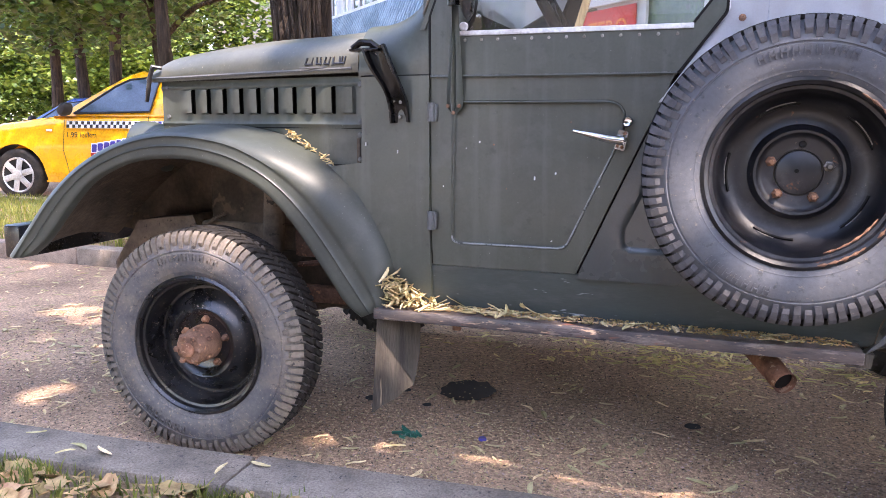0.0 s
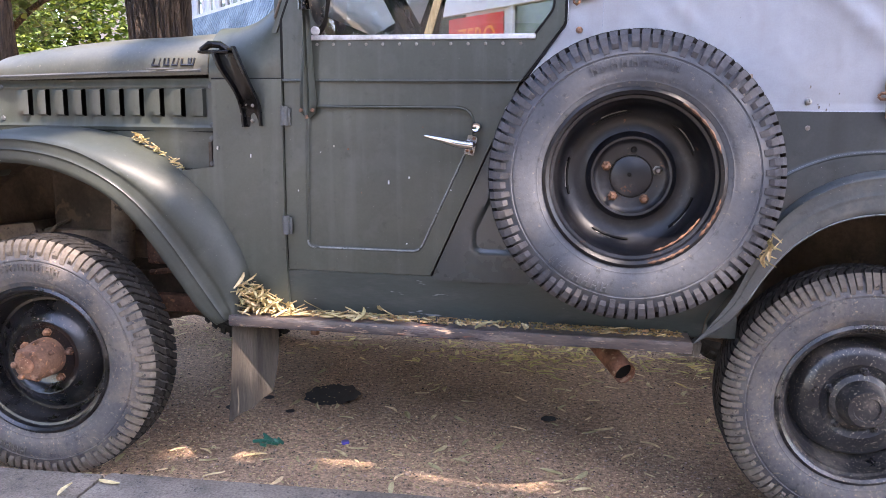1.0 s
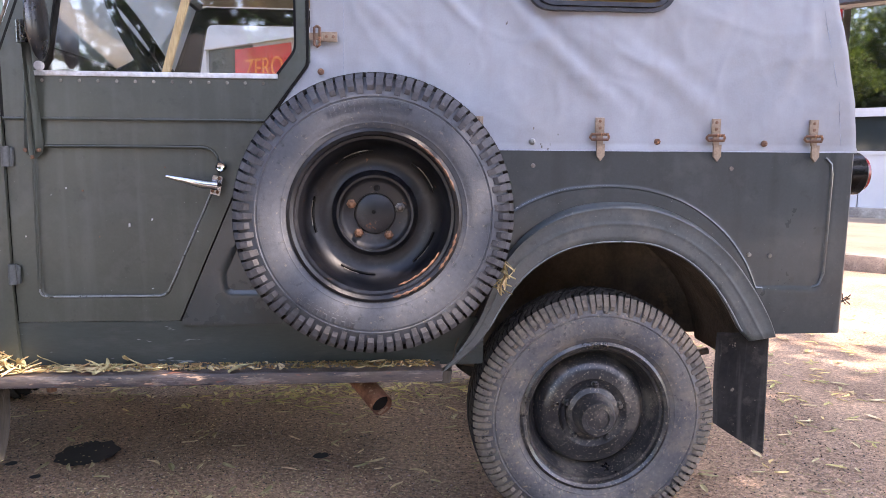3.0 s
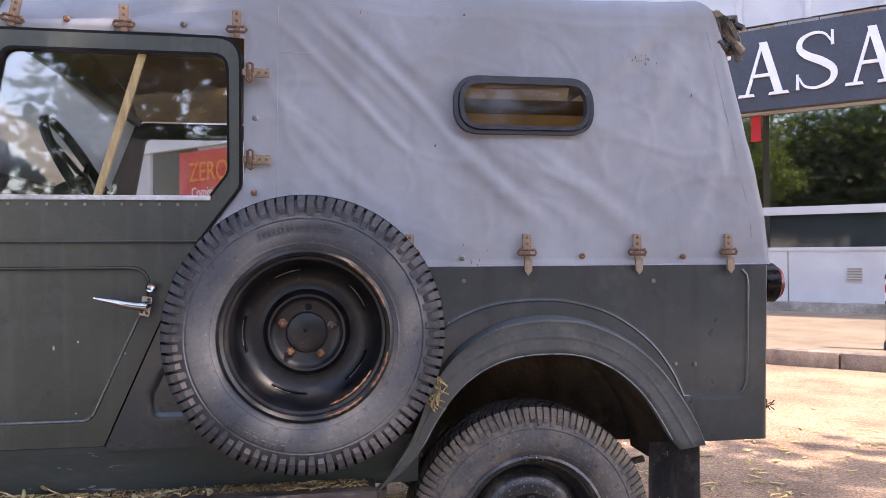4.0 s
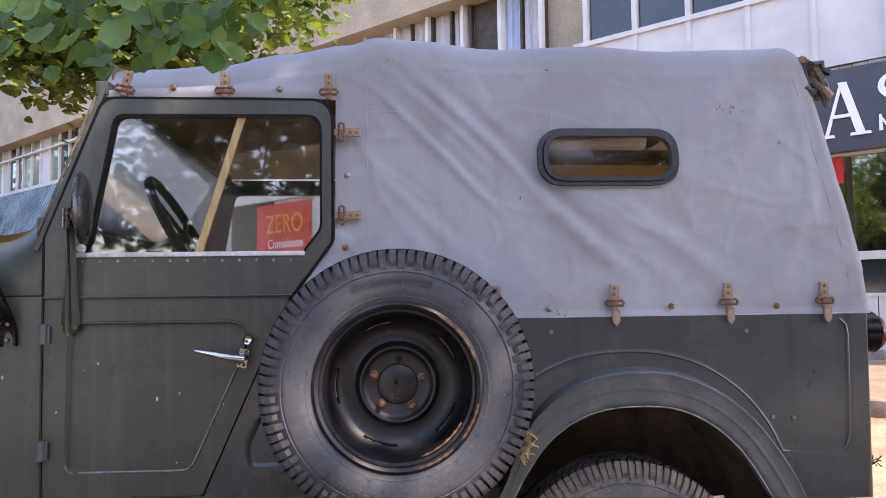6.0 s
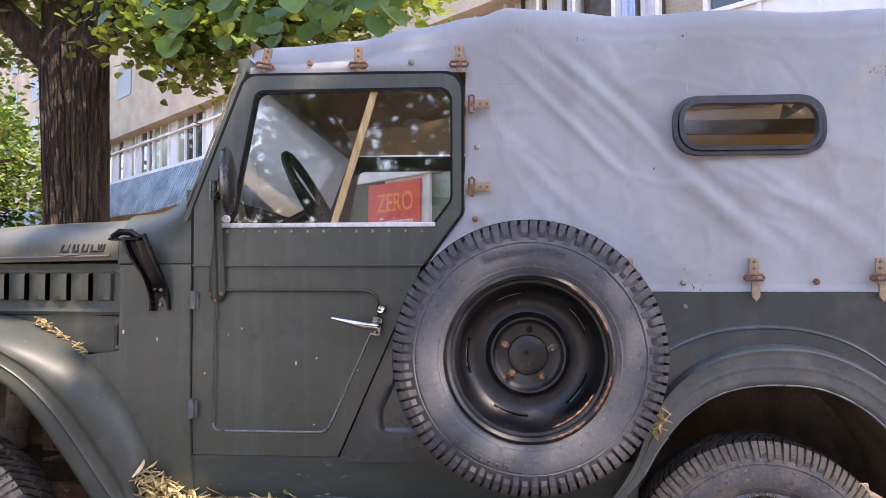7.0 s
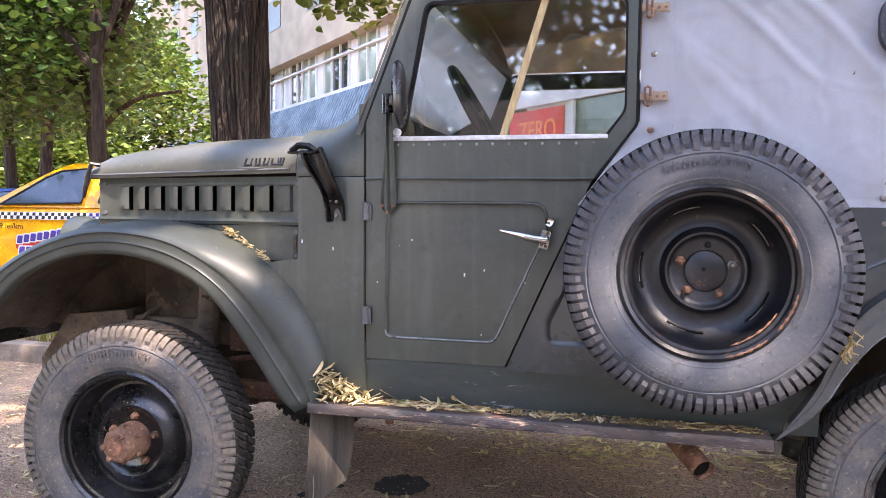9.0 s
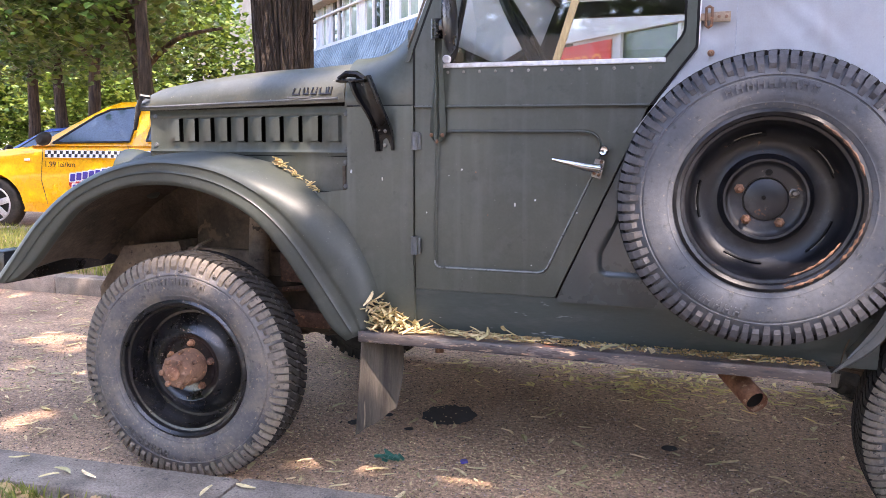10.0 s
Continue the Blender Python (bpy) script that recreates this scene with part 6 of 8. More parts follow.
def strap(x, z, down=True, length=0.06, lean=0.0, y=-0.006):
    """A leather tab through a metal eye, with two rivets."""
    s = new("strap")
    s.parent = canvas
    s["label"] = "leather strap through a rusty eyelet"
    ang = 0 if down else 90 + lean
    s.matrix_basis = pose(x, y, z, 0, ang if not down else lean, 0)
    bm = bmesh.new()
    box(bm, (-0.0125, -0.006, 0.008), (0.0125, 0.0, 0.050), 0.001)
    box(bm, (-0.009, -0.009, -0.022), (0.009, -0.004, 0.012), 0.001)
    if length > 0.05:
        plate(bm, [(-0.0105, -0.020), (0.0105, -0.020), (0.0105, -0.052), (0.0, -0.066), (-0.0105, -0.052)], -0.020, -0.012)
    part("tab", bm, M_LEATHER, s)
    bm = bmesh.new()
    rod(bm, [(-0.026, -0.004, -0.002), (-0.022, -0.008, 0.005), (0.022, -0.008, 0.005), (0.026, -0.004, -0.002), (0.022, -0.008, -0.009), (-0.022, -0.008, -0.009), (-0.026, -0.004, -0.002)], 0.004, 6)
    part("eyelet", bm, M_RUST, s)
    for dz in (0.022, 0.040):
        bm = bmesh.new()
        lathe(bm, [(0.0045, -0.006), (0.004, -0.0085), (0, -0.009)], (0, 0, dz), 8)
        part("rivet", bm, M_RUST, s)
    return s


for x in (1.215, 1.545, 1.870, 2.150):
    strap(x, 1.140)
for x, z in ((0.765, 1.622), (0.765, 1.390)):
    strap(x + 0.028, z, down=False, length=0.03, y=0.006)
strap(0.755, 1.742, length=0.03, y=0.022)
strap(0.470, 1.742, length=0.03, y=0.010)
strap(0.200, 1.745, length=0.03, lean=12, y=0.010)
for x, z in ((1.362, 1.124), (1.708, 1.127), (2.012, 1.124), (0.62, 1.745), (0.33, 1.748), (0.805, 1.50), (0.80, 1.30)):
    bm = bmesh.new()
    lathe(bm, [(0.009, 0.0), (0.008, -0.005), (0.003, -0.008), (0, -0.006)], (x, -0.004 if z < 1.6 else 0.006, z), 10)
    part("stud", bm, M_STEEL if x in (1.362, 0.62, 0.805) else M_RUST, canvas)
for k in range(9):
    rnd = random.Random(k)
    bm = bmesh.new()
    rod(bm, [(2.15 + 0.03 * rnd.random() + 0.075 * u, 0.05 + 0.06 * rnd.random(), 1.80 + 0.055 * math.sin(u * 3 + k) + 0.03 * rnd.random() - 0.03 * u) for u in (0, 0.3, 0.6, 1.0)], 0.011, 6)
    part("strap_end", bm, M_LEATHER if k % 2 else M_DUSTY_BLACK, canvas, "brown strap bundled at the rear corner")

# -- cabin
bm = bmesh.new()
box(bm, (-0.02, 0.05, 1.20), (0.10, mirrored(0.05), 1.36), 0.02)
part("dashboard", bm, M_CABIN, car, "dark dashboard")
bm = bmesh.new()
ctr, nrm = Vector((0.275, 0.34, 1.365)), Vector((0.87, 0.045, 0.49)).normalized()
e1 = (Vector((0, 1, 0)) - nrm * nrm.y).normalized(); e2 = nrm.cross(e1)
rod(bm, [ctr + (e1 * math.cos(a) + e2 * math.sin(a)) * 0.20 for a in (2 * math.pi * k / 32 for k in range(33))], 0.0145, 8)
for a in (0.4, 2.5, 4.6):
    rod(bm, [ctr, ctr + (e1 * math.cos(a) + e2 * math.sin(a)) * 0.20], 0.008, 6)
rod(bm, [ctr + nrm * 0.01, ctr - nrm * 0.30], 0.022, 8)
part("steering_wheel", bm, M_SEAL_HOLLOW, car, "thin black steering wheel")
for y in (0.16, mirrored(0.60)):
    bm = bmesh.new()
    box(bm, (0.42, y, 0.75), (0.86, y + 0.44, 0.90), 0.04)
    box(bm, (0.80, y, 0.85), (0.92, y + 0.44, 1.22), 0.04)
    part("seat", bm, M_CABIN, car, "dark seat")
bm = bmesh.new()
box(bm, (1.22, 0.46, 1.50), (2.16, 0.475, 1.556), 0.003)
box(bm, (1.22, 0.455, 1.558), (2.16, 0.47, 1.612), 0.003)
part("bench_back", bm, M_TANSHEER, car, "pale planks seen through the rear window")
bm = bmesh.new()
box(bm, (1.20, 0.48, 1.612), (2.16, 0.50, 1.668), 0.004)
part("roof_bow", bm, M_ROOFLINING, car, "brown wooden roof bow inside the canvas")
# ---- the building behind: one long front, measured along s from its corner point ----
FA = Vector((9.26, 9.6, 0))
FD = Vector((-0.72, 0.69, 0)).normalized()
FTURN = math.degrees(math.atan2(FD.y, FD.x))
M_PANEL = material("white_cladding", srgb(198, 198, 198), srgb(184, 184, 186), scale=1.5, rough=0.5, fine=60, grain_amount=0.03)
M_CONCRETE = material("beige_render", srgb(164, 153, 136), srgb(142, 132, 118), scale=0.8, rough=0.9, fine=30, bump=0.004, detail=8)
M_SIGN = material("dark_sign_board", srgb(66, 70, 80), srgb(58, 62, 72), scale=1.5, rough=0.45, fine=40)
M_LETTER = material("white_letters", srgb(236, 236, 236), srgb(226, 226, 228), rough=0.5, grain_amount=0.03)
M_PLINTH = material("stone_plinth", srgb(170, 162, 152), srgb(130, 122, 114), scale=3, rough=0.9, fine=40, bump=0.004)
M_AWNING = material("blue_corrugated_sheet", srgb(110, 132, 146), srgb(76, 98, 114), scale=1.2, rough=0.5, fine=30, spots=srgb(150, 158, 162), spot_scale=5, spot_amount=0.70, streaks=(srgb(58, 70, 78), 0.7, 9.0))
M_DARKGLASS = material("dull_dark_pane", srgb(52, 58, 58), srgb(72, 78, 76), scale=0.5, rough=0.4, rough_vary=0.1)
M_WINGLASS = material("window_glass", srgb(52, 60, 62), srgb(34, 40, 42), scale=0.4, rough=0.05, rough_vary=0.03, coat=0.6)
M_CURTAIN = material("pale_curtain", srgb(206, 208, 214), srgb(176, 180, 192), scale=3, rough=0.9, fine=40, stretch=(6, 1, 0.2))
M_REDPOSTER = material("red_poster", srgb(206, 36, 36), srgb(184, 28, 30), scale=2, rough=0.5)
M_ORANGE = material("orange_print", srgb(238, 150, 60), srgb(228, 132, 50), rough=0.5)
M_BRICK = material("old_brick_edge", srgb(170, 140, 110), srgb(130, 100, 80), scale=4, rough=0.9, bump=0.01)
M_PAVE = material("pavement_slabs", srgb(146, 130, 108), srgb(124, 110, 92), scale=1.4, rough=0.9, fine=60, bump=0.004)

M_SHOPGLASS = glass("shop_glass", (0.40, 0.42, 0.40, 1), gloss=0.30, dirt=0.03)

building = thing("building", "long white and beige building with shops below and glazed balconies above", "building", at=tuple(FA), turn=FTURN)


def bpart(name, boxes, mat, label="", parent=None, bevel=0.0):
    bm = bmesh.new()
    for lo, hi in boxes:
        box(bm, lo, hi, bevel)
    return part(name, bm, mat, parent or building, label, smooth=False)


def writing(text, size, depth, mat, parent, m, label="", name="lettering"):
    cu = bpy.data.curves.new("writing", "FONT")
    cu.body, cu.size, cu.extrude, cu.align_x = text, size, depth, "CENTER"
    tmp = bpy.data.objects.new("writing", cu)
    scene.collection.objects.link(tmp)
    me = bpy.data.meshes.new_from_object(tmp.evaluated_get(bpy.context.evaluated_depsgraph_get()))
    bpy.data.objects.remove(tmp)
    me.materials.append(mat)
    ob = new(name, me)
    ob.parent = parent
    ob.matrix_basis = m
    if label:
        ob["label"] = label
    return ob


def face_text(s, y, z, sx=1.0):
    """A pose on the front for writing, upright and read from the street."""
    return pose(s, y, z, 90, 0, 180) @ Matrix.Diagonal((sx, 1, 1, 1))


bpart("wall", [((-14, -8, 5.05), (12, -0.25, 16)), ((12, -8, 4.3), (75, -0.3, 30)), ((-14, -8, 0), (75, -4, 5.05))], M_CONCRETE, "beige rendered wall")
bpart("plinth", [((-14, -0.3, -0.1), (26, 0.06, 0.29))], M_PLINTH, "grey stone plinth")
for k in range(24):
    bpart("cladding_panel", [((-12.1 + 1.12 * k + 0.02, -0.25, 5.12), (-12.1 + 1.12 * (k + 1) - 0.02, 0.0, 6.56))], M_PANEL)
for k in range(25):
    bpart("mullion", [((-12.1 + 1.12 * k - 0.05, -0.2, 5.10), (-12.1 + 1.12 * k + 0.05, 0.04, 8.6))], M_PANEL)
bpart("window_sill", [((-12, -0.2, 6.54), (6.1, 0.07, 6.64))], M_PANEL)
for k in range(16):
    bpart("upper_window", [((-12.1 + 1.12 * k + 0.10, -0.2, 6.66), (-12.1 + 1.12 * (k + 1) - 0.10, -0.06, 8.5))], M_WINGLASS, "dark upper window reflecting trees")
M_BROWNFRAME = material("brown_window_frame", srgb(64, 54, 48), srgb(48, 42, 38), scale=4, rough=0.6)
M_PALEBLUE = material("pale_blue_curtain", srgb(190, 204, 226), srgb(160, 176, 206), scale=3, rough=0.9, fine=40, stretch=(6, 1, 0.2))
for s0, s1, mt in ((6.95, 7.5, M_CURTAIN), (7.56, 8.15, M_PALEBLUE), (8.25, 8.95, M_BROWNFRAME), (9.05, 9.58, M_CURTAIN), (9.64, 10.2, M_CURTAIN), (10.26, 10.9, M_CURTAIN), (10.96, 12.0, M_CURTAIN)):
    bm = bmesh.new()
    n = 28
    sheet(bm, [[(s0 + (s1 - s0) * i / n, -0.20 + (0.03 * math.sin(i * 1.9 + s0) if mt != M_BROWNFRAME else 0), z) for i in range(n + 1)] for z in (6.6, 8.35)], (0, -0.01, 0))
    part("curtained_window", bm, mt, building, "curtain behind loggia glazing")
for s in (6.9, 7.53, 8.2, 9.0, 9.61, 10.23, 10.93):
    bpart("mullion", [((s - 0.03, -0.19, 6.55), (s + 0.03, -0.08, 8.35))], M_BROWNFRAME)
bpart("balcony_wall", [((6.88, -0.25, 8.35), (24, 0.45, 10.2))], M_CONCRETE, "rough concrete balcony parapet")
bpart("loggia_sill", [((6.9, -0.3, 5.05), (26, -0.05, 6.6))], M_CONCRETE)
edge = bpart("brick_edge", [((-14, -0.3, 5.0), (2.6, -0.06, 5.10))], M_BRICK, "broken brick edge above the sign")
rnd = random.Random(19)
s = 2.5
while s > -3:
    w = rnd.choice((0.22, 0.36, 0.5))
    bpart("brick", [((s - w + 0.015, -0.2, 5.012), (s, 0.01 + 0.03 * rnd.random(), 5.075 + 0.02 * rnd.random()))], M_PLINTH if rnd.random() < 0.5 else M_BRICK, parent=edge, bevel=0.008)
    s -= w
sign = bpart("shop_sign", [((-9.0, -0.1, 3.60), (2.35, 0.16, 5.0))], M_SIGN, "dark grey shop sign with white letters")


def stroke(bm, p, q, wp, wq, proud=0.0):
    """A straight bar of a letter between p and q, with its width along s at both ends."""
    plate(bm, [(p[0] - wp / 2, p[1]), (p[0] + wp / 2, p[1]), (q[0] + wq / 2, q[1]), (q[0] - wq / 2, q[1])], 0.163, 0.20 + proud)


def serif_a(sl, sr, z0, z1):
    bm = bmesh.new()
    mid = (sl + sr) / 2
    stroke(bm, (sl - 0.12, z0), (mid + 0.01, z1), 0.055, 0.05)
    stroke(bm, (sr + 0.14, z0), (mid, z1), 0.13, 0.13, 0.004)
    stroke(bm, (mid + 0.005, z0 + 0.32), (mid + 0.005, z0 + 0.375), 0.36, 0.32, 0.008)
    stroke(bm, (sl - 0.12, z0 - 0.003), (sl - 0.12, z0 + 0.045), 0.27, 0.24, 0.008)
    stroke(bm, (sr + 0.15, z0 - 0.003), (sr + 0.15, z0 + 0.045), 0.33, 0.29, 0.012)
    return bm


def curved_letter(sl, sr, z0, z1, line, widths, tips):
    bm = bmesh.new()
    pts = smooth_line([(sl + (sr - sl) * u, 0, z0 + (z1 - z0) * v) for u, v in line], 48)
    n = len(pts)
    for i in range(n - 1):
        quad = []
        for k in (i, i + 1):
            d = (pts[min(k + 1, n - 1)] - pts[max(k - 1, 0)]).normalized()
            f = k / (n - 1) * (len(widths) - 1)
            j = min(int(f), len(widths) - 2)
            w = (widths[j] + (widths[j + 1] - widths[j]) * (f - j)) / 2
            quad.append(((pts[k].x - d.z * w, pts[k].z + d.x * w), (pts[k].x + d.z * w, pts[k].z - d.x * w)))
        plate(bm, [quad[0][0], quad[0][1], quad[1][1], quad[1][0]], 0.165, 0.20)
    for u, v0, v1 in tips:
        stroke(bm, (sl + (sr - sl) * u, z0 + (z1 - z0) * v0), (sl + (sr - sl) * u, z0 + (z1 - z0) * v1), 0.05, 0.035, 0.006)
    return bm


for sl, sr in ((1.31, 0.51), (-0.36, -1.12)):
    part("letter", serif_a(sl, sr, 3.84, 4.76), M_LETTER, sign, "white capital letter", smooth=False)
part("letter", curved_letter(0.41, -0.25, 3.86, 4.80, [(0.86, 0.80), (0.70, 0.95), (0.44, 0.985), (0.18, 0.90), (0.12, 0.74), (0.30, 0.60), (0.66, 0.46), (0.90, 0.30), (0.84, 0.11), (0.52, 0.015), (0.24, 0.06), (0.10, 0.22)],
                             [0.03, 0.04, 0.05, 0.09, 0.12, 0.13, 0.12, 0.09, 0.05, 0.04, 0.03], [(0.88, 0.74, 1.0), (0.07, 0.0, 0.28)]), M_LETTER, sign, "white capital letter", smooth=False)
part("letter", curved_letter(2.22, 1.42, 3.86, 4.80, [(0.90, 0.78), (0.72, 0.95), (0.50, 0.985), (0.22, 0.88), (0.08, 0.66), (0.06, 0.40), (0.18, 0.14), (0.48, 0.015), (0.74, 0.05), (0.92, 0.24)],
                             [0.03, 0.04, 0.06, 0.11, 0.13, 0.12, 0.08, 0.04, 0.03], [(0.93, 0.72, 1.0)]), M_LETTER, sign, "white capital letter", smooth=False)
for s0, s1 in ((1.0, 2.2), (-1.25, 0.95), (-4.8, -1.35), (-9, -4.9), (2.3, 6.0), (6.1, 10)):
    bpart("shop_window", [((s0, -0.18, 1.92), (s1 - 0.06, -0.15, 3.58))], M_SHOPGLASS, "large shop window reflecting trees")
    bpart("low_pane", [((s0, -0.3, 1.22), (s1 - 0.06, -0.15, 1.78))], M_WINGLASS)
bpart("window_rail", [((-9, -0.25, 1.78), (10, -0.08, 1.92)), ((-9, -0.25, 1.16), (10, -0.08, 1.22)), ((-9, -0.25, 3.56), (10, -0.05, 3.64))], M_PANEL)
for k in range(12):
    bpart("stall_panel", [((-9.0 + 1.6 * k, -0.3, 0.29), (-9.0 + 1.6 * k + 1.585, -0.10, 1.17))], M_PANEL)
vent = bpart("vent", [((-0.56, -0.12, 0.64), (-0.30, -0.085, 0.90))], M_PANEL, "small wall vent")
for k in range(5):
    bpart("slat", [((-0.54, -0.09, 0.665 + 0.045 * k), (-0.32, -0.07, 0.685 + 0.045 * k))], M_CONCRETE, parent=vent)
bpart("red_strip", [((1.02, -0.14, 3.1), (1.18, -0.10, 3.54))], M_REDPOSTER, "narrow red sign beside the shop window")
for k in range(3):
    bpart("ceiling_light", [((-0.9 + 0.75 * k, -1.6, 3.40), (-0.5 + 0.75 * k, -1.2, 3.44))], M_WHITE_STRIP)
for s0, z0, w0, h0, mt in ((0.55, 1.95, 0.25, 1.2, M_RUST), (-0.2, 1.95, 0.5, 0.6, M_PLINTH), (-0.8, 1.95, 0.3, 0.9, M_CONCRETE)):
    bpart("shop_fitting", [((s0, -0.9, z0), (s0 + w0, -0.7, z0 + h0))], mt)
# the shops further along
for k in range(10):
    s0 = 10.2 + 2.2 * k
    bpart("shop_window", [((s0, -0.3, 0.5), (s0 + 2.1, -0.15, 4.3))], M_WINGLASS if k % 2 else M_PANEL)
    if k != 3:
        bpart("mullion", [((s0 - 0.1, -0.3, 0.3), (s0 + 0.02, -0.05, 4.4))], M_PANEL)
bpart("fascia", [((6, -0.3, 4.3), (26, 0.0, 5.05))], M_PANEL)
poster = bpart("poster", [((14.95, -0.13, 2.45), (17.5, -0.10, 4.20))], M_REDPOSTER, "red poster with large orange and small white writing")
writing("ZERO", 0.80, 0.004, M_ORANGE, poster, face_text(16.15, -0.09, 3.32, 0.86), "orange lettering")
writing("Comisioane", 0.40, 0.004, M_LETTER, poster, face_text(16.1, -0.09, 2.86, 0.86), "white lettering")
# left stretch: canopy and a band of windows
bm = bmesh.new()
rows = [[], []]
for i in range(145):
    s0 = 24 + 0.28 * i
    for ds, dep in ((0.0, 0.0), (0.12, 0.0), (0.14, 0.11), (0.25, 0.11), (0.27, 0.0)):
        rows[0].append((s0 + ds, 0.15 + dep, 6.42))
        rows[1].append((s0 + ds, 1.0 + dep, 4.42 + 0.05 * math.sin((s0 + ds) * 0.9)))
sheet(bm, rows, (0, -0.02, -0.02))
part("canopy", bm, M_AWNING, building, "blue-grey corrugated canopy")
bpart("window_sill", [((24, -0.3, 6.46), (43.2, 0.1, 6.62))], M_PANEL)
bpart("balcony_wall", [((24, -0.3, 8.72), (43.2, 0.5, 10.6))], M_CONCRETE, "beige balcony parapet")
M_PALEPANE = material("pale_reflecting_pane", srgb(150, 162, 150), srgb(110, 126, 112), scale=0.7, rough=0.08, rough_vary=0.04, coat=0.5)
rnd = random.Random(8)
s = 24.0
while s < 43.0:
    w = rnd.choice((0.95, 0.95, 0.7))
    bpart("loggia_pane", [((s + 0.05, -0.3, 6.62), (min(43.0, s + w - 0.05), -0.2, 8.72))], rnd.choice((M_CURTAIN, M_PALEPANE, M_PALEPANE, M_WINGLASS)), "loggia window reflecting trees")
    bpart("mullion", [((s - 0.045, -0.2, 6.6), (s + 0.045, -0.10, 8.72))], M_PANEL)
    s += w
bpart("transom", [((24, -0.2, 8.14), (43.2, 0.0, 8.22))], M_PANEL)
bpart("corner_strip", [((42.9, -0.3, 4.4), (43.5, 0.1, 10.6))], M_PANEL)
for k in range(7):
    for f in range(3):
        bpart("upper_window", [((27 + 6 * k, -0.28, 11.2 + 3 * f), (29 + 6 * k, -0.26, 12.9 + 3 * f))], M_DARKGLASS)
# pavement in front, with its kerb
pav = thing("pavement", "sunlit pavement before the shops", "pavement", kind="structure", at=tuple(FA), turn=FTURN)
bm = bmesh.new()
box(bm, (-20, -0.2, -0.1), (30, 5.75, 0.13))
part("slab_bed", bm, M_PAVE, pav, smooth=False)
bm = bmesh.new()
box(bm, (0, 0, -0.1), (0.99, 0.16, 0.16), 0.012)
k0 = part("kerb_stone", bm, M_KERB, pav)
k0.matrix_basis = pose(-20, 5.75, 0)
for k in range(1, 46):
    shared("kerb_stone", k0.data, pav, pose(-20 + k, 5.75, 0))
# bollard
M_BOLL = material("dark_cast_iron", srgb(52, 50, 54), srgb(40, 38, 42), scale=6, rough=0.5, fine=60)
M_RED = material("red_band", srgb(190, 40, 36), srgb(170, 30, 30), rough=0.4)
M_WHITE = material("white_band", srgb(230, 230, 230), srgb(216, 216, 216), rough=0.4)


def bollard(x, y):
    b = thing("bollard", "dark cast-iron bollard with red and white bands", "bollard", group="bollards along the kerb", at=(x, y, 0.13))
    bm = bmesh.new()
    for v in ([(0.085, 0), (0.085, 0.08), (0.062, 0.12), (0.058, 0.55), (0.066, 0.57), (0.066, 0.60)], [(0.066, 0.86), (0.07, 0.88), (0.06, 0.92), (0.0, 0.95)]):
        rod(bm, [(0, 0, z) for r, z in v], [max(r, 0.001) for r, z in v], 16)
    part("post", bm, M_BOLL, b)
    for z, mt in ((0.60, M_WHITE), (0.70, M_RED), (0.79, M_WHITE)):
        bm = bmesh.new()
        rod(bm, [(0, 0, z), (0, 0, z + (0.10 if z < 0.75 else 0.07))], 0.067, 16)
        part("band", bm, mt, b)
    return b


b0 = bollard(6.70, 4.94)
b0.scale = (0.84, 0.84, 0.84)
for k in (1, 2):
    copy_thing(b0, pose(6.70 + 1.45 * k, 4.94 - 1.39 * k, 0.13))
# ---- trees ----
def leaf_shape(bm, p, n, up, size, rnd, rich=False):
    """A heart-shaped leaf: two or more bent faces round a midrib."""
    n = n.normalized()
    u = (up - n * up.dot(n))
    u = u.normalized() if u.length > 1e-4 else n.orthogonal().normalized()
    s = n.cross(u)
    w, h, fold_ = size * 0.48, size, rnd.uniform(0.06, 0.22) * size
    if rich:
        prof = [(0.0, 0.0), (0.02, 0.26), (0.14, 0.40), (0.20, 0.37), (0.32, 0.50), (0.39, 0.45), (0.52, 0.48), (0.59, 0.41), (0.70, 0.37), (0.76, 0.28), (0.86, 0.18), (1.0, 0.0)]
        mid = [bm.verts.new(p + u * (a * h) - n * (fold_ * 0.6 * math.sin(a * 3.0)) * 0.7) for a, _ in prof]
        for sg in (-1, 1):
            edge = [mid[0]] + [bm.verts.new(p + u * (a * h - (0.06 * h if i == 1 else 0)) + s * (sg * b * 2 * w * rnd.uniform(0.93, 1.05)) + n * (fold_ * b * 1.6 - fold_ * 0.5 * a)) for i, (a, b) in enumerate(prof[1:-1], 1)] + [mid[-1]]
            for i in range(len(mid) - 1):
                vs = [mid[i], mid[i + 1], edge[i + 1], edge[i]]
                vs = [v for k, v in enumerate(vs) if v not in vs[:k]]
                if len(vs) > 2:
                    bm.faces.new(vs if sg > 0 else vs[::-1])
        return
    base, tip = bm.verts.new(p), bm.verts.new(p + u * h)
    for sg in (1, -1):
        e = [bm.verts.new(p + u * (h * a) + s * (sg * w * b) + n * (fold_ * b)) for a, b in ((0.04, 0.55), (0.28, 1.0), (0.62, 0.80))]
        bm.faces.new([base] + e + [tip] if sg > 0 else [tip] + e[::-1] + [base])


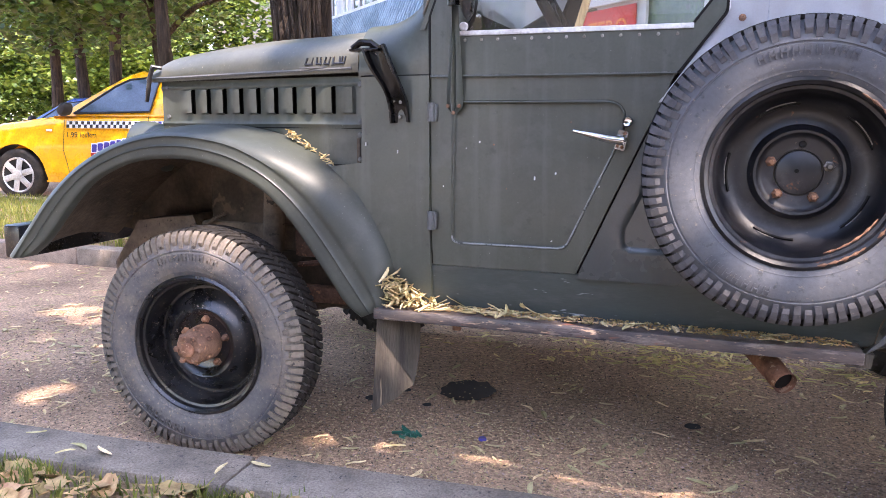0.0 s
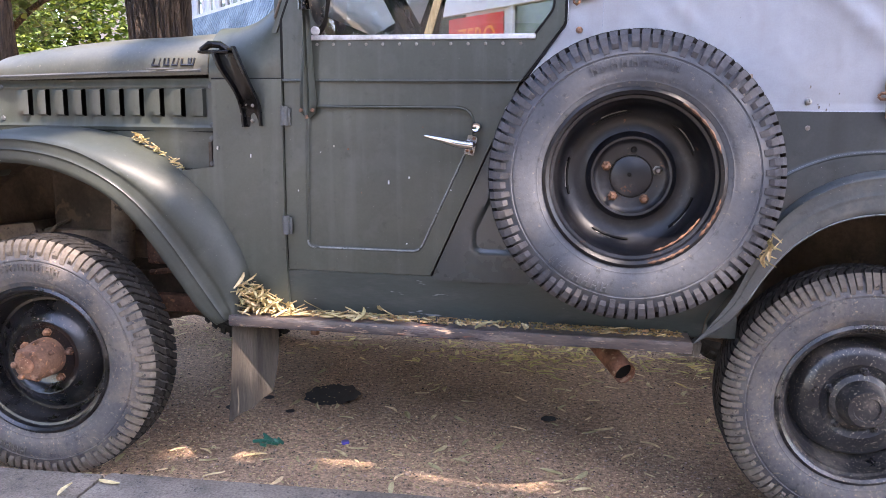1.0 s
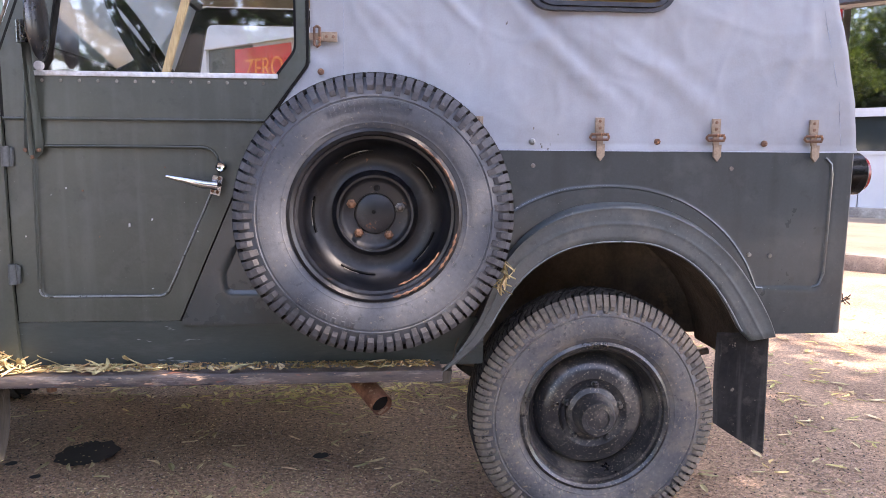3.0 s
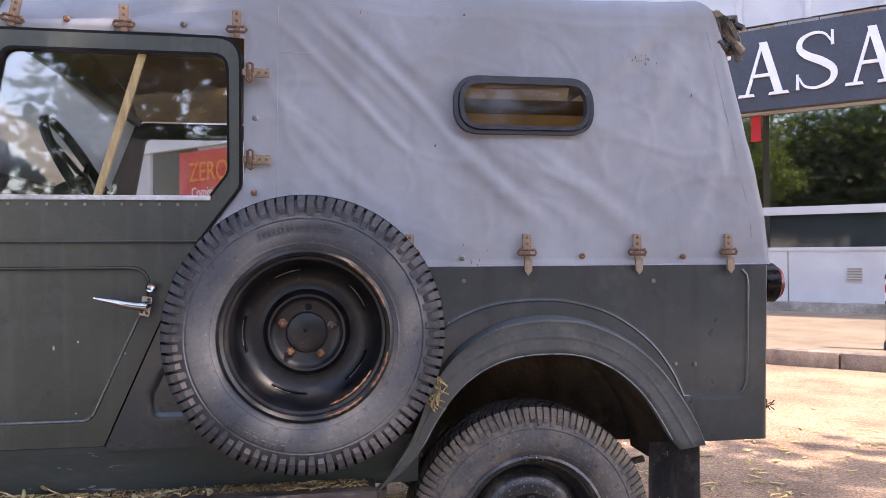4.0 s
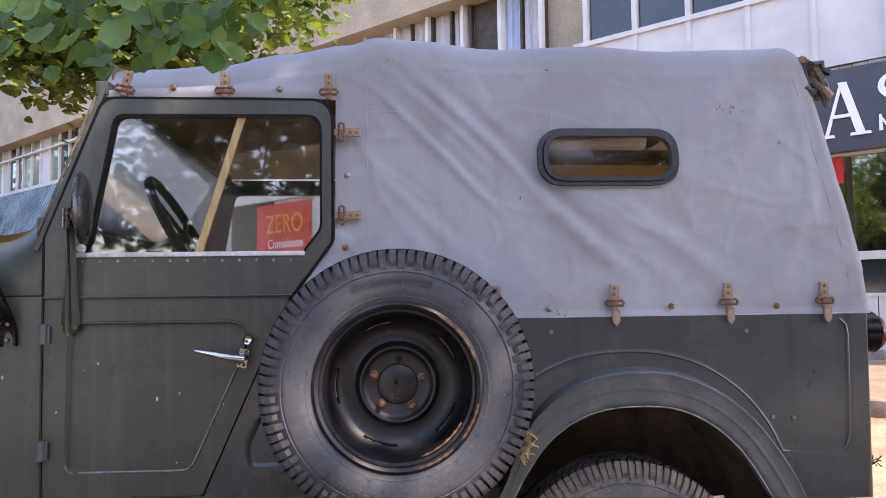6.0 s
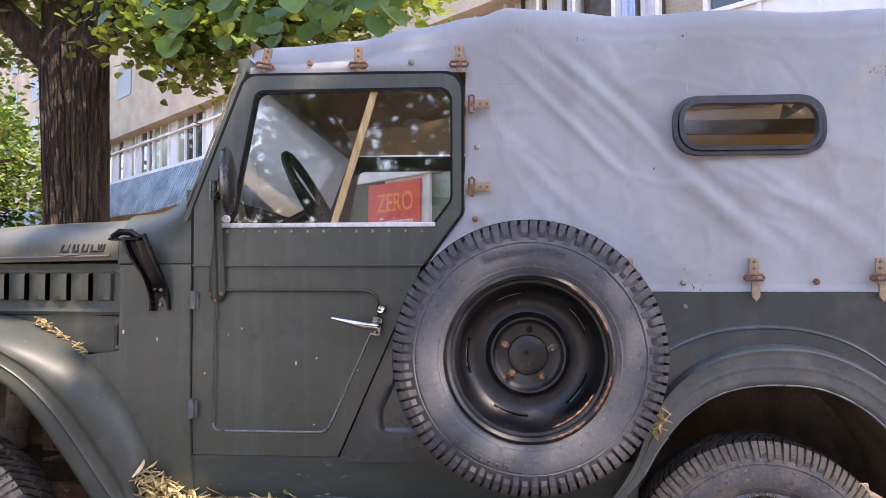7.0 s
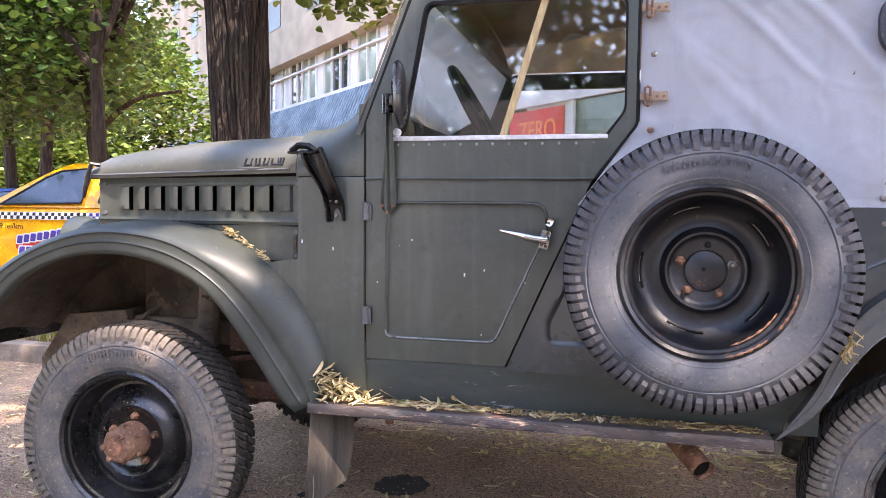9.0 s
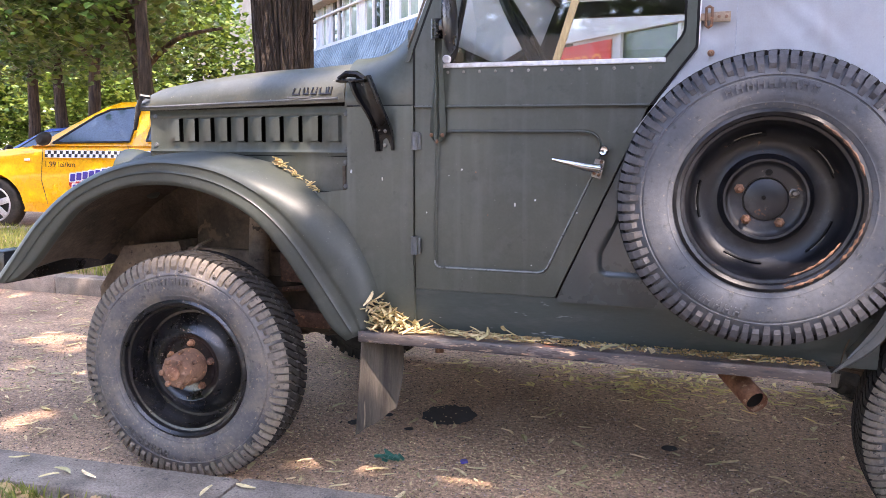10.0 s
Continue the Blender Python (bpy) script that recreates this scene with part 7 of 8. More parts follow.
def crown_mesh(clumps, count, size, seed, droop=0.5, gap=None):
    """Leaves in many small clumps spread through the given balls (x, y, z, rx, ry, rz)."""
    rnd = random.Random(seed)
    bm = bmesh.new()
    vol = [c[3] * c[4] * c[5] for c in clumps]
    for c, v in zip(clumps, vol):
        k = max(6, int(count * v / sum(vol)))
        knots = []
        for _ in range(max(5, k // 16)):
            while True:
                q = Vector((rnd.uniform(-1, 1), rnd.uniform(-1, 1), rnd.uniform(-1, 1)))
                if 0.25 < q.length < 1.0 + 0.2 * noise3(q.x * 2, q.y * 2, q.z * 2 + seed):
                    break
            knots.append(Vector((c[0] + q.x * c[3], c[1] + q.y * c[4], c[2] + q.z * c[5])))
        for _ in range(k):
            kn = rnd.choice(knots)
            spread = 0.75 * size * 2.6
            p = kn + Vector((rnd.gauss(0, spread), rnd.gauss(0, spread), rnd.gauss(0, spread * 0.55)))
            if gap and gap(p):
                continue
            nv = Vector((rnd.gauss(0, 0.55), rnd.gauss(0, 0.55), 1.0))
            up = Vector((rnd.uniform(-1, 1), rnd.uniform(-1, 1), -droop))
            leaf_shape(bm, p, nv, up, size * rnd.uniform(0.6, 1.25), rnd)
    return bm


def limb(bm, pts, r0, r1, sides=10, rough=0.0, seed=0):
    line = smooth_line(pts, 6 * (len(pts) - 1))
    n = len(line)
    rod(bm, [p + Vector((rough * noise3(i * 0.4, seed, 0), rough * noise3(i * 0.4, seed, 9), 0)) for i, p in enumerate(line)], [r0 + (r1 - r0) * i / (n - 1) for i in range(n)], sides)


def bark_trunk(bm, pts, r0, r1, seed=0):
    """A thick trunk with furrows and a flared foot."""
    line = smooth_line(pts, 90)
    sides, rings = 260, []
    for i, p in enumerate(line):
        t = i / 90
        r = r0 + (r1 - r0) * t + 0.10 * math.exp(-t * 18)
        ring = []
        for k in range(sides):
            a = 2 * math.pi * k / sides
            wob = a + 0.10 * noise3(math.cos(a) * 2, math.sin(a) * 2, p.z * 1.6 + seed)
            crack = max(0.0, 1 - abs(noise3(math.cos(wob) * 4.6, math.sin(wob) * 4.6, p.z * 0.8 + seed)) * 5.5) + 0.6 * max(0.0, 1 - abs(noise3(math.cos(wob) * 7 + 9, math.sin(wob) * 7, p.z * 1.9 + seed)) * 6)
            fine_r = noise3(math.cos(wob) * 16, math.sin(wob) * 16, p.z * 2.6 + seed)
            rr = r * (1 + 0.08 * noise3(math.cos(a), math.sin(a), p.z * 0.7 + seed)) + 0.014 - 0.048 * min(1.2, crack) + 0.010 * fine_r
            ring.append(bm.verts.new(p + Vector((math.cos(a) * rr, math.sin(a) * rr, 0))))
        rings.append(ring)
    for a, b in zip(rings, rings[1:]):
        for k in range(sides):
            bm.faces.new((a[k], a[(k + 1) % sides], b[(k + 1) % sides], b[k]))


# the big tree behind the bonnet
t1 = thing("tree", "old street tree with dark furrowed bark and a low leafy crown", "tree", at=(-2.755, 4.15, 0.1))
bm = bmesh.new()
bark_trunk(bm, [(0, 0, -0.1), (0.02, 0, 1.2), (0.0, 0, 2.2), (-0.04, 0, 3.0)], 0.205, 0.268, 1)
limb(bm, [(-0.04, 0, 2.7), (0.35, -0.1, 3.4), (0.9, -0.3, 4.3), (1.3, -0.5, 5.6)], 0.17, 0.06)
limb(bm, [(-0.04, 0, 2.8), (-0.2, 0.1, 3.8), (-0.3, 0.1, 5.4), (0.0, 0.0, 7.5)], 0.24, 0.06)
limb(bm, [(-0.1, 0, 2.8), (-0.7, -0.3, 3.5), (-1.6, -0.6, 4.6)], 0.14, 0.04)
limb(bm, [(0.5, -0.15, 3.6), (1.3, -0.7, 3.9), (2.2, -1.0, 3.9)], 0.06, 0.02)
part("trunk", bm, M_BARK, t1, "dark deeply furrowed trunk with pale scars")
low = [(1.45, -0.35, 2.98, 0.75, 0.5, 0.36), (0.95, -0.5, 3.15, 0.55, 0.4, 0.36), (2.3, -0.4, 3.22, 0.8, 0.5, 0.40), (-0.6, -0.3, 3.75, 0.6, 0.5, 0.45), (2.7, 0.2, 3.75, 0.5, 0.4, 0.25),
       (1.5, 0.3, 3.6, 1.6, 1.2, 0.6), (0.0, 0.0, 4.6, 2.2, 2.0, 1.1), (-1.5, 0.0, 4.2, 1.6, 1.4, 0.9), (1.5, 0.4, 5.4, 2.0, 1.8, 1.2), (0, 0.2, 6.8, 2.4, 2.2, 1.4)]
bm = crown_mesh(low, 13000, 0.088, 11)
part("crown", bm, M_LEAF_LIGHT, t1, "bright green heart-shaped leaves", smooth=False)
part("bough", crown_mesh(low[:5], 5000, 0.088, 14, 0.9), M_LEAF_LIGHT, t1, "low hanging leafy branches", smooth=False)

# crooked smaller tree and the row along the far road
t2 = thing("tree", "smaller crooked tree with dense dark green leaves", "tree", at=(-6.9, 7.5, 0.0))
bm = bmesh.new()
limb(bm, [(0.15, 0, 0), (0.0, 0, 1.6), (-0.15, 0, 2.7), (-0.2, 0, 3.2)], 0.16, 0.12, 12, 0.03)
limb(bm, [(-0.2, 0, 3.1), (0.2, 0, 3.5), (0.55, 0, 4.3), (0.6, 0, 5.5)], 0.10, 0.05, 10, 0.04)
limb(bm, [(-0.15, 0, 2.7), (-0.7, 0, 3.3), (-1.1, 0, 4.2), (-1.1, 0.1, 5.4)], 0.11, 0.05, 10, 0.05)
limb(bm, [(-0.05, 0, 2.2), (0.7, -0.2, 2.6), (1.5, -0.3, 2.7)], 0.05, 0.02, 8)
part("trunk", bm, M_BARK, t2, "dark crooked trunk with bare limbs")
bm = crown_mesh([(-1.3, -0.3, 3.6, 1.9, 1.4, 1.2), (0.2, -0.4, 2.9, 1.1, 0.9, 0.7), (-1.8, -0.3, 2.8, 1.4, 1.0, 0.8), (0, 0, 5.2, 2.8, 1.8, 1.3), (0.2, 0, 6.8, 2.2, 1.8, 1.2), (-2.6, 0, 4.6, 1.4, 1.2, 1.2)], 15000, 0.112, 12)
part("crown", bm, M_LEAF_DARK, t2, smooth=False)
for (x, y), r, lean, seed, k in (((-5.9, 6.3), 0.11, -0.1, 21, 0.5), ((-11.25, 11.15), 0.16, 0.2, 22, 1), ((-13.3, 12.6), 0.17, -0.2, 23, 1), ((-15.6, 13.9), 0.18, 0.1, 24, 1)):
    t = thing("tree", "roadside tree in leaf", "tree", group="trees along the far road", at=(x, y, 0))
    bm = bmesh.new()
    limb(bm, [(0, 0, -0.05), (lean * 0.4, 0, 1.5), (lean, 0, 3.2), (lean * 1.5, 0.1, 5.5)], r, r * 0.4, 12, 0.04, seed)
    limb(bm, [(lean, 0, 3.0), (lean + 0.7 * k, 0.2, 4.2), (lean + 1.1 * k, 0.3, 5.6)], r * 0.5, 0.03, 8)
    limb(bm, [(lean * 0.9, 0, 2.8), (lean - 0.8, -0.2, 3.9), (lean - 1.4, -0.2, 5.0)], r * 0.5, 0.03, 8)
    part("trunk", bm, M_BARK, t)
    bm = crown_mesh([(0 - 2.6 * (1 - k), 0, 4.2, 2.6 * k, 2.2 * k, 1.5), (0.5 - 3.0 * (1 - k), 0, 6.0, 2.8 * k, 2.4 * k, 1.6), (-1.5, 0, 5.0, 2.0, 1.8 * k, 1.4), (1.8 - 6 * (1 - k), -0.3, 3.4, 1.4, 1.2, 0.8)], int(10500 * k), 0.115, seed)
    part("crown", bm, M_LEAF if seed % 2 else M_LEAF_DARK, t, smooth=False)
# leafy belt that closes the view beyond the far road
rnd = random.Random(31)
clumps = [(-40 + 1.55 * k + rnd.uniform(-1, 1), 24 + rnd.uniform(-4, 6) + 0.25 * k, rnd.uniform(0.6, 9.0), 2.4, 2.0, 1.8) for k in range(13) for _ in range(5)]
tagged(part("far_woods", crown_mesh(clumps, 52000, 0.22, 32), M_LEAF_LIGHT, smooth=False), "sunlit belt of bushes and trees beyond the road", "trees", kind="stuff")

# Deeper row in the darker leaf tone, its shade put into the colour.
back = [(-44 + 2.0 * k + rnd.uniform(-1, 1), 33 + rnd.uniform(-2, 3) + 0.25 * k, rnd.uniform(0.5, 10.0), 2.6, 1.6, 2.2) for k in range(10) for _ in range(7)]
tagged(part("far_woods", crown_mesh(back, 26000, 0.42, 33), M_LEAF_DARK, smooth=False), "deeper far belt of trees, shade put into its darker leaf colour", "trees", kind="stuff")

# tree on the verge: its crown shades the parked car, one low twig hangs in front of the roof
t3 = thing("tree", "tall verge tree whose crown shades the parked car", "tree", at=(5.0, -5.6, 0.05))
bm = bmesh.new()
bark_trunk(bm, [(0, 0, -0.1), (0.1, 0, 1.5), (0.1, 0.1, 3.2), (0.0, 0.3, 5.0)], 0.25, 0.16, 5)
limb(bm, [(0.1, 0.1, 3.4), (-0.6, 1.6, 5.0), (-1.2, 2.8, 6.2)], 0.11, 0.04)
limb(bm, [(0.1, 0.1, 3.8), (1.2, 1.5, 5.4), (1.6, 3.2, 6.4)], 0.10, 0.04)
limb(bm, [(0.0, 0.2, 4.6), (-2.2, 2.6, 4.9), (-4.2, 4.0, 3.6), (-4.62, 4.5, 1.62)], 0.06, 0.004)
part("trunk", bm, M_BARK, t3)
SH = 6.8
shade = [(-0.6, 2.6, SH, 2.6, 2.4, 0.8), (1.2, 2.4, SH, 2.2, 2.3, 0.8), (-2.4, 2.6, SH + 0.2, 2.0, 2.2, 0.8), (0.2, 3.8, SH - 0.3, 2.4, 1.6, 0.7), (-1.6, 1.2, SH + 0.2, 2.0, 1.4, 0.7), (2.4, 3.2, SH, 1.4, 1.8, 0.7)]
# gaps in the crown, where sun comes through to the road, the bonnet, the fender and the canvas
GAPS = [((0.13, 0.15, 0), 0.115), ((0.11, 0.28, 0), 0.115), ((0.30, 0.27, 0), 0.08), ((0.45, 0.29, 0), 0.11), ((0.57, 0.18, 0), 0.11), ((0.71, 0.11, 0), 0.12), ((-0.32, 0.21, 0), 0.11), ((-1.66, 0.1, 0), 0.11), ((-2.55, 1.15, 0), 0.16), ((-2.3, 1.08, 0), 0.10), ((-3.0, 0.9, 0), 0.10),
        ((-0.133, -0.03, 0.32), 0.11), ((-0.80, 0.25, 1.29), 0.30), ((-1.0, 0.25, 1.22), 0.28), ((-0.52, -0.04, 0.95), 0.19), ((-0.16, 0.12, 1.31), 0.17), ((0.40, 0.03, 1.77), 0.11), ((-0.78, -0.12, 0.70), 0.10), ((-0.62, -0.12, 0.66), 0.09)]


def crown_gap(q):
    w = q + Vector((5.0, -5.6, 0.05))
    for g, r in GAPS:
        d = w - Vector(g)
        if (d - sun_dir * d.dot(sun_dir)).length < r:
            return True
    return False


part("crown", crown_mesh(shade, 10500, 0.15, 13, 0.3, crown_gap), M_LEAF, t3, smooth=False)
# Unseen extra leaf clumps, added in the sun's path to shade front and canvas.
part("bough", crown_mesh([(-3.2, 3.3, SH + 0.3, 1.6, 1.2, 0.45), (-4.4, 4.1, SH + 0.3, 1.1, 1.0, 0.45), (-2.6, 4.3, SH + 0.3, 1.0, 0.9, 0.4)], 3000, 0.15, 19, 0.3, crown_gap), M_LEAF, t3, smooth=False)
canvas_shade = [(x - 5.0 + sun_dir.x * (6.9 - z) / sun_dir.z, 5.6 + sun_dir.y * (6.9 - z) / sun_dir.z, 6.9, 0.26, 0.26, 0.2) for x, z in ((1.40, 1.40), (1.52, 1.33), (1.93, 1.37), (1.79, 1.37), (1.98, 1.31), (1.65, 1.8), (1.6, 1.45))]
part("bough", crown_mesh(canvas_shade, 560, 0.13, 18, 0.3, crown_gap), M_LEAF, t3, smooth=False)
part("bough", crown_mesh([(-0.66, 3.15, SH + 0.15, 0.38, 0.45, 0.25)], 420, 0.13, 17, 0.3, crown_gap), M_LEAF, t3, smooth=False)
rnd = random.Random(41)
bm = bmesh.new()
for k in range(330):
    u = rnd.random()
    x = 0.42 + 0.37 * u
    z = 1.400 + 0.14 * rnd.random() ** 0.8 + (0.02 if 0.45 < u < 0.62 else 0) + (0.03 if u > 0.85 else 0)
    p = Vector((x - 5.0, -1.38 + 0.26 * rnd.random() + 5.6, z - 0.02))
    leaf_shape(bm, p, Vector((rnd.gauss(0, 0.4), -0.75 + rnd.gauss(0, 0.35), 0.55)), Vector((rnd.uniform(-0.7, 0.7), -0.2, -1)), rnd.uniform(0.022, 0.041), rnd, True)
part("low_twig", bm, M_LEAF_TWIG, t3, "large toothed green leaves hanging low")
bm = bmesh.new()
for k in range(9):
    x = 0.44 + 0.04 * k
    rod(bm, [(x - 5.0, 4.36, 1.62), (x - 4.995, 4.34, 1.50), (x - 4.98 + 0.012 * (k % 2), 4.33, 1.40)], 0.0007, 4)
limb(bm, [(-4.62, 4.5, 1.62), (-4.45, 4.40, 1.56), (-4.28, 4.36, 1.55)], 0.004, 0.002, 6)
part("stalks", bm, M_LEAF_TWIG, t3, "thin green leaf stalks")

# tree row behind the verge, seen only in glass, left ones added as shade
for x, y, seed in ((-14, -13, 81), (-2.2, -14.2, 82), (2.2, -13.5, 83), (7, -13, 84), (12.5, -13.2, 85), (-11.5, -7, 86), (-15, -11, 87), (-17.5, -6, 88), (-21, -12, 89), (-13.5, -3.6, 90), (-19, -2.5, 91), (-6.6, -5.4, 92), (-9.0, -4.0, 94)):
    t = thing("tree", "unseen street tree in leaf, added behind the verge for reflections and shade", "tree", group="trees behind the verge", at=(x, y, 0.05))
    bm = bmesh.new()
    limb(bm, [(0, 0, -0.1), (0.1, 0, 2), (0.0, 0.1, 5)], 0.2, 0.1, 10, 0.04, seed)
    part("trunk", bm, M_BARK, t)
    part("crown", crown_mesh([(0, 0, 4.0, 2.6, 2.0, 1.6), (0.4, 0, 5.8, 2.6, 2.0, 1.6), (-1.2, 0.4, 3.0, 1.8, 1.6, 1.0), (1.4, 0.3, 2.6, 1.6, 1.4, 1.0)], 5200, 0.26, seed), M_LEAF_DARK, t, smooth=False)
# Unseen wall, added; it reflects light towards the car's near side.
bm = bmesh.new()
box(bm, (-2.5, -11.75, 0.0), (22, -11.5, 3.1), 0.02)
tagged(part("wall_south", bm, M_CONCRETE, smooth=False), "unseen plain wall added behind the paving, bounces light on the car", "wall", kind="structure")
# ---- parked vehicles ----
M_TAXI = material("yellow_car_paint", srgb(244, 178, 20), srgb(238, 168, 16), scale=1.5, rough=0.3, fine=40, coat=0.6)
M_BLUECAR = material("blue_car_paint", srgb(30, 60, 130), srgb(26, 52, 116), scale=1.5, rough=0.3, coat=0.6)
M_CARGLASS = material("tinted_car_glass", srgb(58, 74, 92), srgb(46, 60, 76), scale=1.2, rough=0.05, rough_vary=0.02, coat=0.6)
M_TRIM = material("black_plastic", srgb(34, 34, 36), srgb(28, 28, 30), rough=0.6)
M_ALLOY = material("silver_wheel_cover", srgb(196, 196, 198), srgb(176, 176, 178), rough=0.35, metal=0.4)
M_BLUE = material("blue_print", srgb(70, 60, 150), srgb(60, 50, 140), rough=0.4)


def saloon(name, label, paint, m, stripe=False):
    """A small family car, nose towards -x, its near side at y = 0."""
    c = thing(name, label, "car")
    c.matrix_basis = m
    W = 1.72
    lower = [(-2.05, 0.42, 0.70), (-1.95, 0.30, 0.78), (-1.6, 0.24, 0.86), (-1.0, 0.22, 0.93), (-0.7, 0.22, 0.965), (0.2, 0.22, 0.985), (1.2, 0.22, 1.0), (1.75, 0.26, 1.0), (2.0, 0.34, 0.92), (2.1, 0.45, 0.75)]
    rows = []
    for x, zb, zt in lower:
        pinch = 0.16 * max(0, (abs(x) - 1.5) / 0.6) ** 2
        sec = [(0.06, zb), (0.015, zb + 0.12), (0.0, zb + (zt - zb) * 0.55), (0.03, zt - 0.07), (0.07, zt - 0.01), (0.14, zt + 0.015)]
        sec = [(sec[i][0] + (sec[i + 1][0] - sec[i][0]) * k / 6, sec[i][1] + (sec[i + 1][1] - sec[i][1]) * k / 6) for i in range(5) for k in range(6)] + [sec[-1]]
        row = [(x, y + pinch, z) for y, z in sec] + [(x, W / 2, zt + 0.05)] + [(x, W - y - pinch, z) for y, z in sec[::-1]]
        rows.append(row)
    line = []
    for a, b in zip(rows, rows[1:]):
        for k in range(10):
            line.append([tuple(Vector(p).lerp(Vector(q), k / 10)) for p, q in zip(a, b)])
    line.append(rows[-1])
    bm = bmesh.new()
    sheet(bm, line)
    bm.faces.new([v for v in bm.verts if abs(v.co.x + 2.05) < 1e-4])
    for f in [f for f in bm.faces if f.calc_center_median().y < 0.1 and any(math.hypot(f.calc_center_median().x - wx, f.calc_center_median().z - 0.29) < 0.36 for wx in (-1.28, 1.22))]:
        bm.faces.remove(f)
    for v in bm.verts:
        for wx in (-1.28, 1.22):
            d = math.hypot(v.co.x - wx, v.co.z - 0.29)
            if v.co.y < 0.12 and v.is_boundary and 0.28 < d < 0.43 and v.co.z > 0.24:
                v.co.x, v.co.z = wx + (v.co.x - wx) * 0.365 / d, 0.29 + (v.co.z - 0.29) * 0.365 / d
    body = part("body", bm, paint, c, angle=50)
    # cabin
    cab = [(-0.78, 0.975), (0.02, 1.42), (0.35, 1.475), (0.9, 1.47), (1.5, 1.30), (1.85, 1.0)]
    bm = bmesh.new()
    rows = []
    for x, z in smooth_line([(x, 0, z) for x, z in cab], 24) and [(p.x, p.z) for p in smooth_line([(x, 0, z) for x, z in cab], 24)]:
        inn = 0.05 + 0.20 * (z - 0.97) / 0.5
        rows.append([(x, 0.04, 0.97), (x, inn, z - 0.03), (x, inn + 0.06, z), (x, W / 2, z + 0.02), (x, W - inn - 0.06, z), (x, W - inn, z - 0.03), (x, W - 0.04, 0.97)])
    sheet(bm, rows)
    part("roof", bm, paint, c, angle=60)
    side = lambda x, z: 0.04 + (0.05 + 0.20 * (z - 0.97) / 0.5 - 0.04) * (z - 0.97) / 0.45 - 0.006
    for pts in ([(-0.52, 1.0), (-0.05, 1.30), (0.10, 1.375), (0.46, 1.412), (0.40, 1.02)], [(0.60, 1.03), (0.66, 1.41), (0.98, 1.40), (1.30, 1.27), (1.42, 1.04)]):
        bm = bmesh.new()
        bm.faces.new([bm.verts.new((x, side(x, z), z)) for x, z in pts])
        part("side_window", bm, M_CARGLASS, c, "dark side window", smooth=False)
        bm = bmesh.new()
        rod(bm, [(x, side(x, z) - 0.002, z) for x, z in pts + pts[:1]], 0.012, 5)
        part("window_trim", bm, M_TRIM, c)
    bm = bmesh.new()
    bm.faces.new([bm.verts.new(p) for p in ((-0.74, 0.16, 1.005), (-0.74, W - 0.16, 1.005), (-0.03, W - 0.30, 1.41), (-0.03, 0.30, 1.41))])
    part("windscreen", bm, M_CARGLASS, c, smooth=False)
    bm = bmesh.new()
    lathe(bm, [(0.0, -0.085), (0.05, -0.08), (0.072, -0.05), (0.078, 0.0), (0.07, 0.05), (0.0, 0.06)], (-0.54, -0.09, 1.045), 20)
    for v in bm.verts:
        v.co.x = -0.54 + (v.co.x + 0.54) * 0.85 + 0.25 * (v.co.z - 1.045)
    part("mirror", bm, M_TRIM, c, "black door mirror")
    for wx in (-1.28, 1.22):
        w = new("wheel")
        w.parent = c
        w.matrix_basis = pose(wx, 0.10, 0.30)
        bm = bmesh.new()
        lathe(bm, [(0.20, -0.06), (0.21, -0.085), (0.26, -0.09), (0.29, -0.075), (0.302, -0.05), (0.302, 0.05), (0.29, 0.08)], (0, 0, 0), 40)
        part("tyre", bm, M_TREAD, w)
        bm = bmesh.new()
        lathe(bm, [(0.21, -0.07), (0.195, -0.085), (0.18, -0.06), (0.0, -0.03)], (0, 0, 0), 40)
        part("rim", bm, M_TRIM, w)
        bm = bmesh.new()
        lathe(bm, [(0.205, -0.075), (0.195, -0.088), (0.182, -0.078)], (0, 0, 0), 40)
        part("wheel_cover", bm, M_ALLOY, w, "silver six-spoke wheel cover")
        for k in range(6):
            bm = bmesh.new()
            box(bm, (0.03, -0.088, -0.035), (0.19, -0.070, 0.035), 0.012, Matrix.Rotation(-2 * math.pi * k / 6 - 0.3, 4, "Y"))
            part("spoke", bm, M_ALLOY, w)
        bm = bmesh.new()
        lathe(bm, [(0.06, -0.08), (0.05, -0.098), (0, -0.10)], (0, 0, 0), 20)
        part("centre_cap", bm, M_ALLOY, w)
        bm = bmesh.new()
        rows = [[(wx + r * math.cos(a), y, 0.29 + r * math.sin(a)) for y in (0.02, 0.25)] for r in (0.36,) for a in (math.pi * k / 16 for k in range(17))]
        sheet(bm, rows)
        part("wheel_arch", bm, M_TRIM, c)
    bm = bmesh.new()
    rod(bm, [(-0.62, -0.002, 0.93), (-0.66, -0.006, 0.6), (-0.60, 0.0, 0.32)], 0.004, 4)
    rod(bm, [(0.40, -0.002, 0.98), (0.42, -0.006, 0.6), (0.40, 0.0, 0.28)], 0.004, 4)
    part("door_gap", bm, M_TRIM, c)
    bm = bmesh.new()
    box(bm, (-0.86, -0.004, 0.80), (-0.80, 0.03, 0.825), 0.006)
    part("indicator", bm, M_WHITE, c)
    if stripe:
        sy = lambda z: 0.025 * max(0, (z - 0.80) / 0.14) - 0.012
        for k in range(64):
            for r in range(2):
                if (k + r) % 2:
                    continue
                bm = bmesh.new()
                x0, z0 = -0.60 + 0.036 * k, 0.842 + 0.036 * r
